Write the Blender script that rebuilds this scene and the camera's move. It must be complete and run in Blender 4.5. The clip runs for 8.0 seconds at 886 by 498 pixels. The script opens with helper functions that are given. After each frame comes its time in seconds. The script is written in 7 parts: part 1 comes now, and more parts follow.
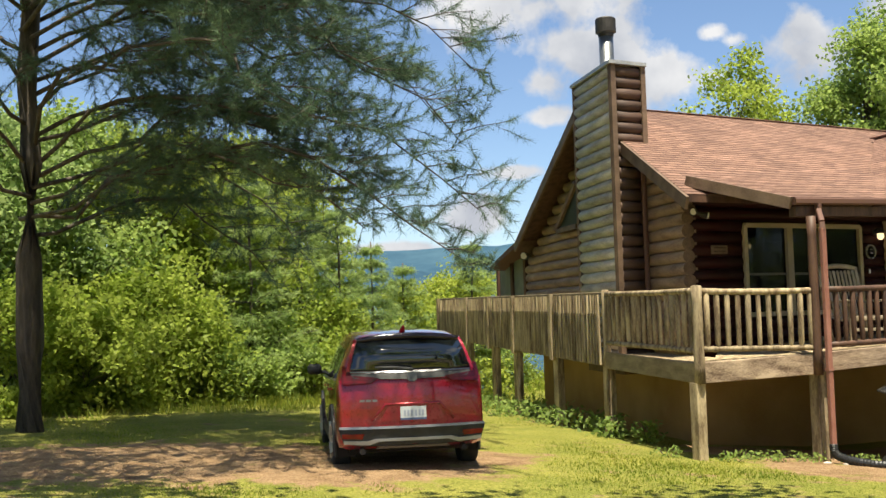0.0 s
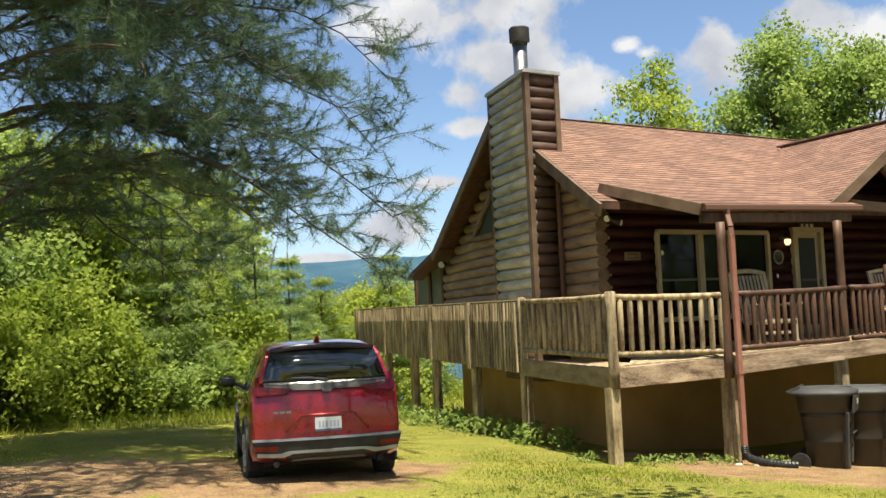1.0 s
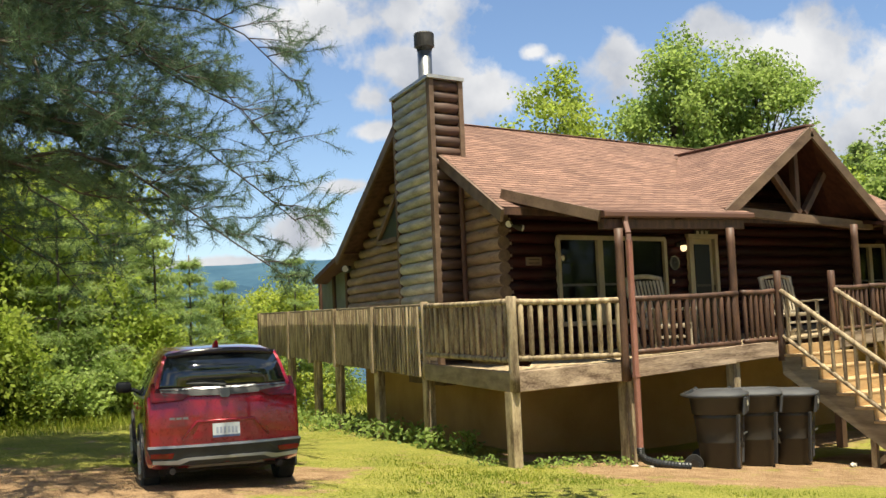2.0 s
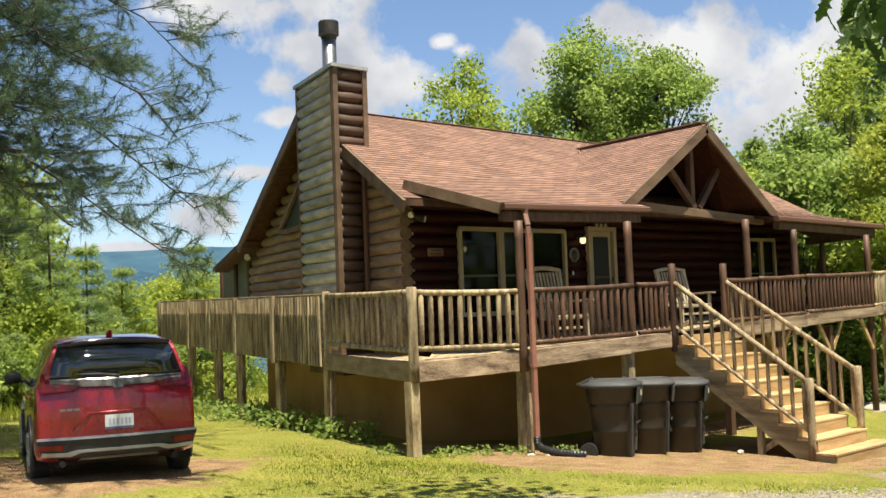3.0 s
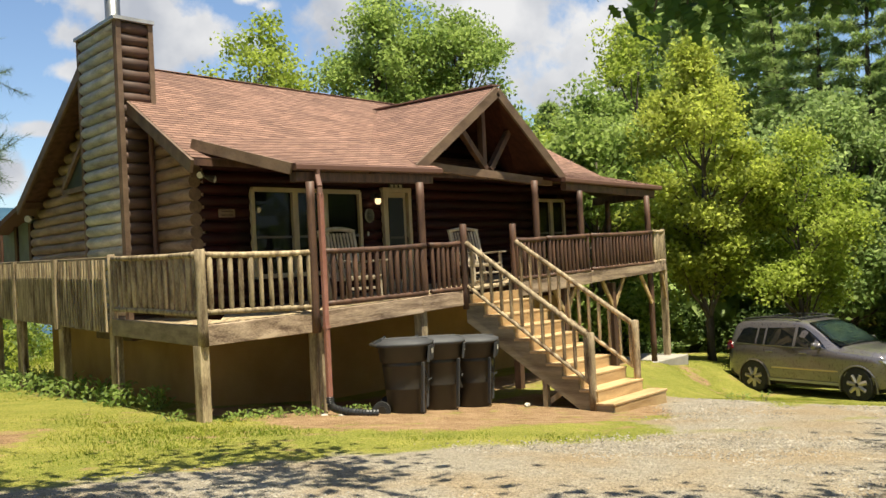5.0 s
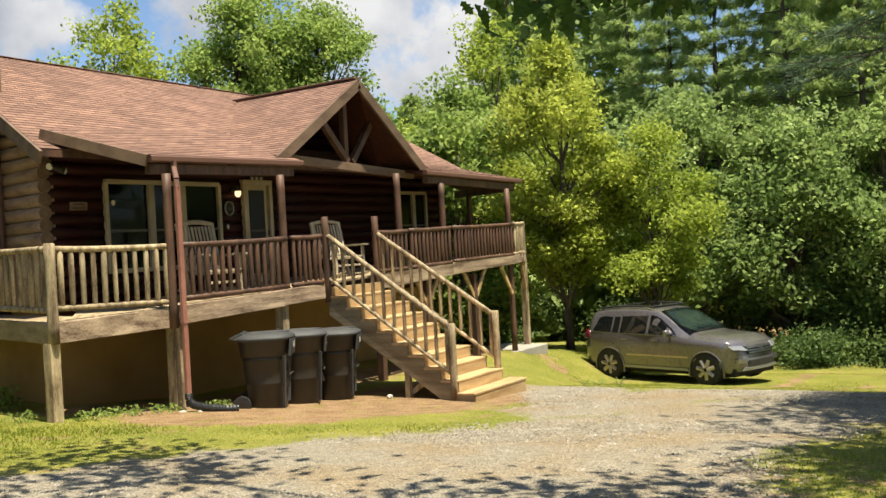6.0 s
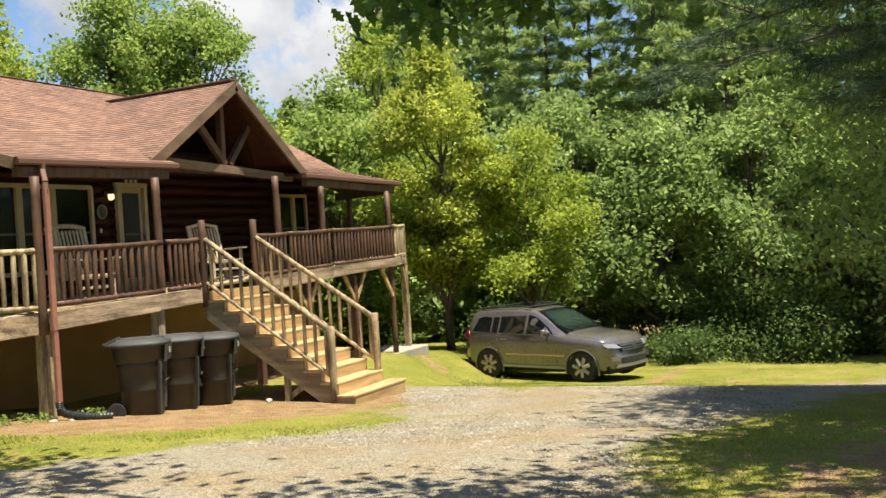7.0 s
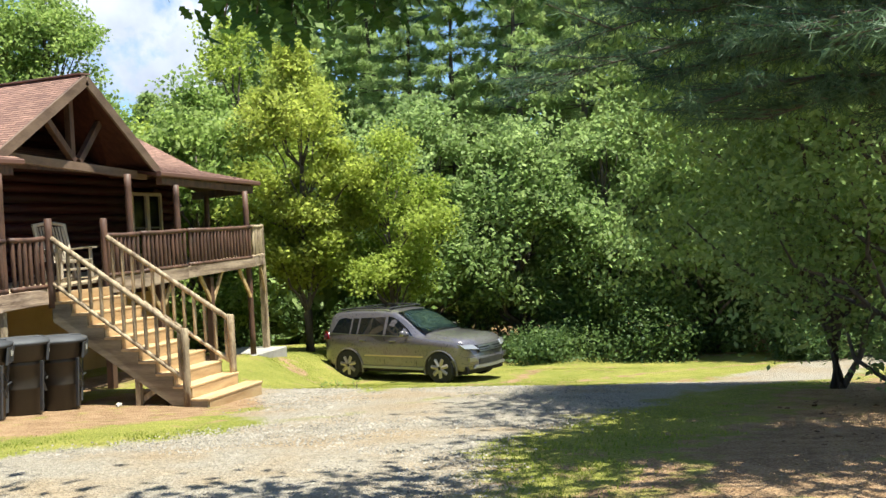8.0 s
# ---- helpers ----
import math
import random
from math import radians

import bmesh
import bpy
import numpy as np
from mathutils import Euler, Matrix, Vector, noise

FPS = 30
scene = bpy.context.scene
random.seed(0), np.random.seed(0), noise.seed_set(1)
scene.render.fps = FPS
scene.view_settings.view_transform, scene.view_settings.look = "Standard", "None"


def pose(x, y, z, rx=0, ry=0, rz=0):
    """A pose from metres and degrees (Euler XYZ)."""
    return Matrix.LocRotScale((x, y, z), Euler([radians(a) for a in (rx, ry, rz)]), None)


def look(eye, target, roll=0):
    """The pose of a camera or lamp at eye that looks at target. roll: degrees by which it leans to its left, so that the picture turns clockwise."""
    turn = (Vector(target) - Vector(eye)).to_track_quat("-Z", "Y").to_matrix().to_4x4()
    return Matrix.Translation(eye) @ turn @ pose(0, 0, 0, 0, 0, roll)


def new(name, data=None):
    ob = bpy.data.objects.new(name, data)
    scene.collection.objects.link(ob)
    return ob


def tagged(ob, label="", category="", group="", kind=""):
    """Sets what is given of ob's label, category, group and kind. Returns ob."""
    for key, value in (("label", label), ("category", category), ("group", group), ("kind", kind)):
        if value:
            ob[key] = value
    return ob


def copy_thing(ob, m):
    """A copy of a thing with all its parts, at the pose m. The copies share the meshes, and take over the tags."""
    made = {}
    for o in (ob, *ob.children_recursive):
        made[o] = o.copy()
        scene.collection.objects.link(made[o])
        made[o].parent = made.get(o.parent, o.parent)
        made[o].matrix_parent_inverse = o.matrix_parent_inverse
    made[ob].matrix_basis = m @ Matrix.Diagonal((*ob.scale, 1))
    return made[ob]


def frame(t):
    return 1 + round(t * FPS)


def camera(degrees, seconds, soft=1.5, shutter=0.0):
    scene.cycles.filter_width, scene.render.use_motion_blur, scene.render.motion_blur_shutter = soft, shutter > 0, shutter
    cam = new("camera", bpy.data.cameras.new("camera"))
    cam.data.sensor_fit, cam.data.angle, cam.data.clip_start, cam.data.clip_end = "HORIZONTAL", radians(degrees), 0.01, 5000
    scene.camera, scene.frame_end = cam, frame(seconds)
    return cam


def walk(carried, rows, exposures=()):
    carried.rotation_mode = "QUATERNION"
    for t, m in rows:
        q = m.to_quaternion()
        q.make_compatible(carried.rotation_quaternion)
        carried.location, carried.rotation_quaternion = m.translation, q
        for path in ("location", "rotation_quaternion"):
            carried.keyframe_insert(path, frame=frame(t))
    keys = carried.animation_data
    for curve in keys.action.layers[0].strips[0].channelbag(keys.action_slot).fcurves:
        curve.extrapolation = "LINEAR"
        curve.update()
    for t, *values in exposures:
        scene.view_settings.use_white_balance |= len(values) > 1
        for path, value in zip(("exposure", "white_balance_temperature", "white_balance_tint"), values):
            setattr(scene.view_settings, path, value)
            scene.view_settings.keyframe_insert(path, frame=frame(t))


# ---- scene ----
cam = camera(46.0, 8.0)
ROWS = [
    (0.0, -9.719, -11.259, 2.107, -27.219, 3.544, 1.705),
    (0.5, -9.683, -11.232, 2.089, -29.120, 3.707, 2.155),
    (1.0, -9.613, -11.215, 2.073, -31.544, 3.987, 2.518),
    (1.5, -9.579, -11.225, 2.068, -34.028, 4.129, 2.613),
    (3.0, -9.517, -11.358, 2.101, -41.744, 3.141, 2.192),
    (3.5, -9.470, -11.372, 2.096, -43.950, 2.620, 2.236),
    (4.0, -9.421, -11.404, 2.097, -46.362, 1.970, 2.344),
    (5.5, -9.350, -11.564, 2.103, -55.877, -0.047, 3.071),
    (6.0, -9.365, -11.596, 2.098, -59.669, -0.299, 3.178),
    (6.5, -9.374, -11.631, 2.096, -62.888, -0.374, 3.188),
    (7.0, -9.444, -11.726, 2.103, -66.060, -0.563, 3.512),
    (7.5, -9.445, -11.773, 2.112, -69.529, -0.844, 3.374),
    (8.0, -9.451, -11.825, 2.111, -73.544, -0.940, 3.026),
]
walk(cam, [(t, pose(x, y, z, 90 + pitch, roll, yaw)) for t, x, y, z, yaw, pitch, roll in ROWS],
     exposures=[(0.0, 0.86, 6500, 10), (3.0, 0.84, 6500, 10), (5.5, 0.78, 6500, 10), (6.5, 0.82, 6500, 10), (7.4, 0.97, 6400, 10), (8.0, 1.10, 5700, 10)])

# ---- sky, sun ----
world = bpy.data.worlds.new("sky")
scene.world = world
world.use_nodes = True
wn, wl = world.node_tree.nodes, world.node_tree.links
wn.clear()
sky = wn.new("ShaderNodeTexSky")
sky.sky_type, sky.sun_disc = "NISHITA", False
SUN = Vector((-0.06, -0.27, 0.96)).normalized()
sky.sun_elevation = math.asin(SUN.z)
sky.sun_rotation = math.atan2(SUN.x, SUN.y)
sky.air_density, sky.dust_density, sky.ozone_density = 0.9, 0.2, 3.0
where = wn.new("ShaderNodeTexCoord")
puffs = wn.new("ShaderNodeTexNoise")
puffs.inputs["Scale"].default_value, puffs.inputs["Detail"].default_value, puffs.inputs["Roughness"].default_value = 16.0, 9.0, 0.58
# cumulus over the house and the wood: bearing, height, half width and half height in degrees
CLOUDS = [(33.2, 16.4, 5.4, 2.0), (35.0, 14.3, 3.6, 1.7), (39.2, 12.3, 3.3, 1.6), (33.1, 12.4, 1.8, 1.0), (42.4, 14.3, 1.0, 0.5), (43.3, 13.9, 0.8, 0.5), (47.3, 12.6, 2.4, 1.6),
          (33.3, 10.6, 1.6, 0.6), (31.7, 7.6, 1.5, 0.4), (28.8, 5.3, 2.2, 0.9), (51.8, 14.5, 1.8, 1.0), (57.0, 12.4, 4.2, 2.2), (61.4, 11.4, 5.0, 2.8), (64.8, 14.2, 3.6, 2.2), (24.0, 3.6, 4.0, 0.4), (58.0, 9.0, 5.5, 1.8), (70.0, 17.0, 8.0, 2.2)]
far_rng = random.Random(5)
CLOUDS += [(100 + k * 14 + far_rng.uniform(-5, 5), far_rng.uniform(12, 45), far_rng.uniform(6, 14), far_rng.uniform(3, 6)) for k in range(18)]
field = None
for az, el, wide, high in CLOUDS:
    at = wn.new("ShaderNodeMapping")
    at.vector_type = "TEXTURE"
    a, e = radians(az), radians(el)
    at.inputs["Location"].default_value = (math.cos(e) * math.sin(a), math.cos(e) * math.cos(a), math.sin(e))
    at.inputs["Rotation"].default_value = (e, 0, -a)
    at.inputs["Scale"].default_value = (radians(wide), radians(wide), radians(high))
    size = wn.new("ShaderNodeVectorMath")
    size.operation = "LENGTH"
    wl.new(where.outputs["Generated"], at.inputs["Vector"])
    wl.new(at.outputs["Vector"], size.inputs[0])
    if field is None:
        field = size.outputs["Value"]
    else:
        least = wn.new("ShaderNodeMath")
        least.operation = "SMOOTH_MIN"
        least.inputs[2].default_value = 0.35
        wl.new(field, least.inputs[0])
        wl.new(size.outputs["Value"], least.inputs[1])
        field = least.outputs["Value"]
edge = wn.new("ShaderNodeMath")
edge.operation = "MULTIPLY_ADD"
edge.inputs[1].default_value = -3.6
cover = wn.new("ShaderNodeValToRGB")
cover.color_ramp.elements[0].position, cover.color_ramp.elements[1].position = 0.0, 1.0
cover.color_ramp.elements[0].color, cover.color_ramp.elements[1].color = (1, 1, 1, 1), (0, 0, 0, 1)
soft = wn.new("ShaderNodeMapRange")
soft.inputs["From Min"].default_value, soft.inputs["From Max"].default_value = -1.16, -0.58
shade = wn.new("ShaderNodeTexNoise")
shade.inputs["Scale"].default_value, shade.inputs["Detail"].default_value = 11.0, 7.0
grey = wn.new("ShaderNodeValToRGB")
grey.color_ramp.elements[0].position, grey.color_ramp.elements[0].color = 0.35, (3.3, 3.5, 3.9, 1)
grey.color_ramp.elements[1].position, grey.color_ramp.elements[1].color = 0.62, (5.7, 5.7, 5.7, 1)
blend = wn.new("ShaderNodeMix")
blend.data_type = "RGBA"
ground_glow = wn.new("ShaderNodeBackground")
ground_glow.inputs["Strength"].default_value = 0.088
final = wn.new("ShaderNodeOutputWorld")
wl.new(where.outputs["Generated"], puffs.inputs["Vector"])
wl.new(where.outputs["Generated"], shade.inputs["Vector"])
wl.new(puffs.outputs["Fac"], edge.inputs[0])
wl.new(field, edge.inputs[2])
wl.new(edge.outputs["Value"], soft.inputs["Value"])
wl.new(soft.outputs["Result"], cover.inputs["Fac"])
wl.new(shade.outputs["Fac"], grey.inputs["Fac"])
wl.new(cover.outputs["Color"], blend.inputs["Factor"])
wl.new(sky.outputs["Color"], blend.inputs["A"])
wl.new(grey.outputs["Color"], blend.inputs["B"])
wl.new(blend.outputs["Result"], ground_glow.inputs["Color"])
wl.new(ground_glow.outputs["Background"], final.inputs["Surface"])

sun_data = bpy.data.lights.new("sun", "SUN")
sun_data.energy, sun_data.angle, sun_data.color = 5.5, radians(0.6), (1.0, 0.93, 0.72)
sun = new("sun", sun_data)
sun.matrix_world = look((0, 0, 60), Vector((0, 0, 60)) - SUN)

# ---- materials ----


def material(name, dark, light, scale=4.0, rough=0.7, metal=0.0, bump=0.2, stretch_by=(1, 1, 1), fine=30.0, vary=0.15, coat=0.0, detail=6.0, spec=0.5, contrast=0.25, bump_dist=0.01):
    """Two-scale noise between two colours, relief, and a small difference from piece to piece."""
    m = bpy.data.materials.new(name)
    m.use_nodes = True
    n, l = m.node_tree.nodes, m.node_tree.links
    b = n["Principled BSDF"]
    b.inputs["Metallic"].default_value, b.inputs["Coat Weight"].default_value = metal, coat
    b.inputs["Specular IOR Level"].default_value = spec
    co, mp = n.new("ShaderNodeTexCoord"), n.new("ShaderNodeMapping")
    mp.inputs["Scale"].default_value = stretch_by
    info = n.new("ShaderNodeObjectInfo")
    shift = n.new("ShaderNodeVectorMath")
    shift.operation = "MULTIPLY_ADD"
    l.new(info.outputs["Random"], shift.inputs[0])
    shift.inputs[1].default_value = (37, 17, 23)
    l.new(co.outputs["Object"], shift.inputs[2])
    l.new(shift.outputs["Vector"], mp.inputs["Vector"])
    big, small = n.new("ShaderNodeTexNoise"), n.new("ShaderNodeTexNoise")
    big.inputs["Scale"].default_value, big.inputs["Detail"].default_value = scale, detail
    small.inputs["Scale"].default_value, small.inputs["Detail"].default_value = fine, 4.0
    l.new(mp.outputs["Vector"], big.inputs["Vector"])
    l.new(mp.outputs["Vector"], small.inputs["Vector"])
    both = n.new("ShaderNodeMath")
    both.operation = "MULTIPLY_ADD"
    l.new(small.outputs["Fac"], both.inputs[0])
    both.inputs[1].default_value = 0.45
    l.new(big.outputs["Fac"], both.inputs[2])
    ramp = n.new("ShaderNodeValToRGB")
    ramp.color_ramp.elements[0].position, ramp.color_ramp.elements[1].position = 0.72 - contrast, 0.72 + contrast
    ramp.color_ramp.elements[0].color, ramp.color_ramp.elements[1].color = (*dark, 1), (*light, 1)
    l.new(both.outputs["Value"], ramp.inputs["Fac"])
    hsv = n.new("ShaderNodeHueSaturation")
    gain = n.new("ShaderNodeMapRange")
    gain.inputs["To Min"].default_value, gain.inputs["To Max"].default_value = 1 - vary, 1 + vary
    l.new(info.outputs["Random"], gain.inputs["Value"])
    l.new(gain.outputs["Result"], hsv.inputs["Value"])
    l.new(ramp.outputs["Color"], hsv.inputs["Color"])
    l.new(hsv.outputs["Color"], b.inputs["Base Color"])
    rr = n.new("ShaderNodeMapRange")
    rr.inputs["To Min"].default_value, rr.inputs["To Max"].default_value = max(rough - 0.12, 0.02), min(rough + 0.12, 1)
    l.new(small.outputs["Fac"], rr.inputs["Value"])
    l.new(rr.outputs["Result"], b.inputs["Roughness"])
    if bump:
        bp = n.new("ShaderNodeBump")
        bp.inputs["Strength"].default_value, bp.inputs["Distance"].default_value = bump, bump_dist
        l.new(both.outputs["Value"], bp.inputs["Height"])
        l.new(bp.outputs["Normal"], b.inputs["Normal"])
    return m


def plain(name, color, rough=0.4, metal=0.0, coat=0.0, emit=0.0):
    m = bpy.data.materials.new(name)
    m.use_nodes = True
    b = m.node_tree.nodes["Principled BSDF"]
    b.inputs["Base Color"].default_value = (*color, 1)
    b.inputs["Roughness"].default_value, b.inputs["Metallic"].default_value, b.inputs["Coat Weight"].default_value = rough, metal, coat
    if emit:
        b.inputs["Emission Color"].default_value, b.inputs["Emission Strength"].default_value = (*color, 1), emit
    return m


def leaf_material(name, dark, light, back=0.35, rough=0.5, scale=0.5):
    """Leaves: colour by clump and by leaf, light passing through."""
    m = bpy.data.materials.new(name)
    m.use_nodes = True
    n, l = m.node_tree.nodes, m.node_tree.links
    b, out = n["Principled BSDF"], n["Material Output"]
    geo, co = n.new("ShaderNodeNewGeometry"), n.new("ShaderNodeTexCoord")
    clump = n.new("ShaderNodeTexNoise")
    clump.inputs["Scale"].default_value, clump.inputs["Detail"].default_value = scale, 3.0
    l.new(co.outputs["Object"], clump.inputs["Vector"])
    mixv = n.new("ShaderNodeMath")
    mixv.operation = "MULTIPLY_ADD"
    l.new(geo.outputs["Random Per Island"], mixv.inputs[0])
    mixv.inputs[1].default_value = 0.36
    l.new(clump.outputs["Fac"], mixv.inputs[2])
    ramp = n.new("ShaderNodeValToRGB")
    ramp.color_ramp.elements[0].position, ramp.color_ramp.elements[1].position = 0.42, 0.95
    ramp.color_ramp.elements[0].color, ramp.color_ramp.elements[1].color = (*dark, 1), (*light, 1)
    l.new(mixv.outputs["Value"], ramp.inputs["Fac"])
    l.new(ramp.outputs["Color"], b.inputs["Base Color"])
    b.inputs["Roughness"].default_value, b.inputs["Specular IOR Level"].default_value = rough, 0.2
    tr, mx = n.new("ShaderNodeBsdfTranslucent"), n.new("ShaderNodeMixShader")
    l.new(ramp.outputs["Color"], tr.inputs["Color"])
    mx.inputs["Fac"].default_value = back
    l.new(b.outputs["BSDF"], mx.inputs[1])
    l.new(tr.outputs["BSDF"], mx.inputs[2])
    l.new(mx.outputs["Shader"], out.inputs["Surface"])
    return m


def glass_material(name, tint=(0.008, 0.009, 0.011), rough=0.03):
    """Dark window glass: glossy coat over a deep, see-through tint."""
    m = bpy.data.materials.new(name)
    m.use_nodes = True
    n, l = m.node_tree.nodes, m.node_tree.links
    b, out = n["Principled BSDF"], n["Material Output"]
    b.inputs["Base Color"].default_value = (*tint, 1)
    b.inputs["Roughness"].default_value, b.inputs["Specular IOR Level"].default_value = rough, 0.15
    clear, mx = n.new("ShaderNodeBsdfTransparent"), n.new("ShaderNodeMixShader")
    clear.inputs["Color"].default_value = (0.5, 0.55, 0.55, 1)
    mx.inputs["Fac"].default_value = 0.22
    l.new(b.outputs["BSDF"], mx.inputs[1])
    l.new(clear.outputs["BSDF"], mx.inputs[2])
    l.new(mx.outputs["Shader"], out.inputs["Surface"])
    return m


# red-brown stain, darkened further in the colour for the porch's shade
LOG_X = material("stained_shaded_log_x", (0.013, 0.0014, 0.0013), (0.040, 0.0048, 0.0036), 2.0, 0.55, spec=0.25, bump=0.35, stretch_by=(0.35, 3, 3), fine=14, vary=0.2)
# LOG_GREY and LOG_DARK put the chimney's lit and shaded faces into colour
LOG_GREY = material("weathered_lit_log_y", (0.27, 0.24, 0.205), (0.68, 0.63, 0.55), 2.0, 0.75, bump=0.4, stretch_by=(3, 0.35, 3), fine=14, vary=0.14)
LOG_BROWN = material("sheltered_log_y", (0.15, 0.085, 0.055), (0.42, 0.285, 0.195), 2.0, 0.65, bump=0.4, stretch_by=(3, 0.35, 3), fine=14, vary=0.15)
LOG_DARK = material("shaded_chimney_log_x", (0.045, 0.025, 0.018), (0.14, 0.075, 0.05), 2.0, 0.7, bump=0.4, stretch_by=(0.35, 3, 3), fine=14, vary=0.2)
LOG_END = material("cut_log_end", (0.07, 0.04, 0.025), (0.20, 0.125, 0.075), 6.0, 0.8, bump=0.3, fine=40)
DECK_WOOD = material("weathered_rail_wood", (0.13, 0.085, 0.048), (0.50, 0.39, 0.24), 2.5, 0.8, contrast=0.16, bump=0.5, stretch_by=(4, 4, 0.7), fine=25, vary=0.16)
BEAM_X = material("weathered_beam_x", (0.11, 0.066, 0.042), (0.50, 0.37, 0.26), 1.6, 0.8, contrast=0.16, bump=0.5, stretch_by=(0.5, 5, 5), fine=18, vary=0.12)
BEAM_Y = material("weathered_beam_y", (0.12, 0.085, 0.05), (0.33, 0.26, 0.165), 1.6, 0.8, bump=0.4, stretch_by=(5, 0.5, 5), fine=18, vary=0.12)
STAIN_WOOD = material("brown_stained_wood", (0.046, 0.022, 0.014), (0.140, 0.070, 0.043), 2.5, 0.6, contrast=0.18, bump=0.3, stretch_by=(3, 3, 0.7), fine=25, vary=0.14)
TRIM_WOOD = material("brown_trim_board", (0.095, 0.055, 0.034), (0.23, 0.15, 0.098), 2.0, 0.7, bump=0.3, stretch_by=(0.8, 2, 2), fine=22)
STAIR_WOOD = material("new_stair_wood", (0.30, 0.18, 0.075), (0.60, 0.42, 0.22), 2.0, 0.7, bump=0.3, stretch_by=(0.6, 4, 4), fine=22, vary=0.12)
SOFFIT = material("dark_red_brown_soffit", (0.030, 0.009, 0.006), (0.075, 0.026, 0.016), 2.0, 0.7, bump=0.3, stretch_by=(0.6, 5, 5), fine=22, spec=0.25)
RUST_METAL = plain("brown_painted_gutter", (0.13, 0.062, 0.043), 0.7)
PINK_METAL = material("faded_red_brown_downspout", (0.24, 0.095, 0.07), (0.36, 0.17, 0.13), 3.0, 0.45, bump=0.05, fine=40)
CREAM = material("cream_painted_trim", (0.37, 0.295, 0.185), (0.51, 0.42, 0.285), 3.0, 0.5, bump=0.08, fine=50, vary=0.05)
STUCCO = material("tan_stucco_foundation", (0.28, 0.15, 0.05), (0.42, 0.255, 0.095), 1.2, 0.9, bump=0.3, fine=60, vary=0.05)
DARK = plain("dark_interior", (0.015, 0.012, 0.012), 0.9)
GLASS = glass_material("dark_window_glass")
GLASS_DOOR = plain("dark_door_glass", (0.010, 0.010, 0.013), 0.45)
STEEL = material("galvanised_steel", (0.19, 0.20, 0.20), (0.36, 0.37, 0.37), 4.0, 0.35, metal=0.9, bump=0.05, fine=30)
SOOT = material("sooty_metal_cap", (0.03, 0.027, 0.025), (0.09, 0.08, 0.07), 6.0, 0.6, metal=0.5, bump=0.1)
FLASH = material("grey_flashing", (0.36, 0.36, 0.37), (0.55, 0.55, 0.55), 3.0, 0.5, metal=0.3, bump=0.1)

# ---- building helpers ----


def finish(bm, name, mat, smooth=False):
    me = bpy.data.meshes.new(name)
    bmesh.ops.recalc_face_normals(bm, faces=bm.faces[:])
    for fc in bm.faces:
        fc.smooth = smooth
    bm.to_mesh(me)
    bm.free()
    me.materials.append(mat)
    return me


def part(name, bm, mat, parent=None, label="", smooth=False):
    ob = new(name, finish(bm, name, mat, smooth) if isinstance(bm, bmesh.types.BMesh) else bm)
    if parent is not None:
        ob.parent = parent
    if label:
        ob["label"] = label
    return ob


def thing(name, label, category, place=(0, 0, 0), group="", kind=""):
    ob = new(name)
    ob.empty_display_size = 0.1
    ob.matrix_basis = pose(*place) if len(place) == 3 else place
    return tagged(ob, label, category, group, kind)


def box(bm, lo, hi, bevel=0.0):
    vs = [bm.verts.new((x, y, z)) for x in (lo[0], hi[0]) for y in (lo[1], hi[1]) for z in (lo[2], hi[2])]
    fs = [bm.faces.new([vs[i] for i in q]) for q in ((0, 1, 3, 2), (4, 6, 7, 5), (0, 4, 5, 1), (2, 3, 7, 6), (0, 2, 6, 4), (1, 5, 7, 3))]
    if bevel:
        es = list({e for f in fs for e in f.edges})
        bmesh.ops.bevel(bm, geom=es, offset=bevel, segments=1, affect="EDGES")
    return bm


def frame_of(a, b):
    a, b = Vector(a), Vector(b)
    d = (b - a).normalized()
    side = d.cross(Vector((0, 0, 1)))
    side = Vector((1, 0, 0)) if side.length < 1e-4 else side.normalized()
    return a, b, d, side, side.cross(d).normalized()


def bar(bm, a, b, w, h, bevel=0.004):
    """A squared timber from a to b, w wide and h high, with eased edges."""
    a, b, d, s, u = frame_of(a, b)
    c = min(bevel, w / 4, h / 4)
    ring = [(-w / 2 + c, -h / 2), (w / 2 - c, -h / 2), (w / 2, -h / 2 + c), (w / 2, h / 2 - c), (w / 2 - c, h / 2), (-w / 2 + c, h / 2), (-w / 2, h / 2 - c), (-w / 2, -h / 2 + c)]
    r0 = [bm.verts.new(a + s * x + u * z) for x, z in ring]
    r1 = [bm.verts.new(b + s * x + u * z) for x, z in ring]
    for i in range(8):
        bm.faces.new((r0[i], r0[(i + 1) % 8], r1[(i + 1) % 8], r1[i]))
    bm.faces.new(r0[::-1])
    bm.faces.new(r1)
    return bm


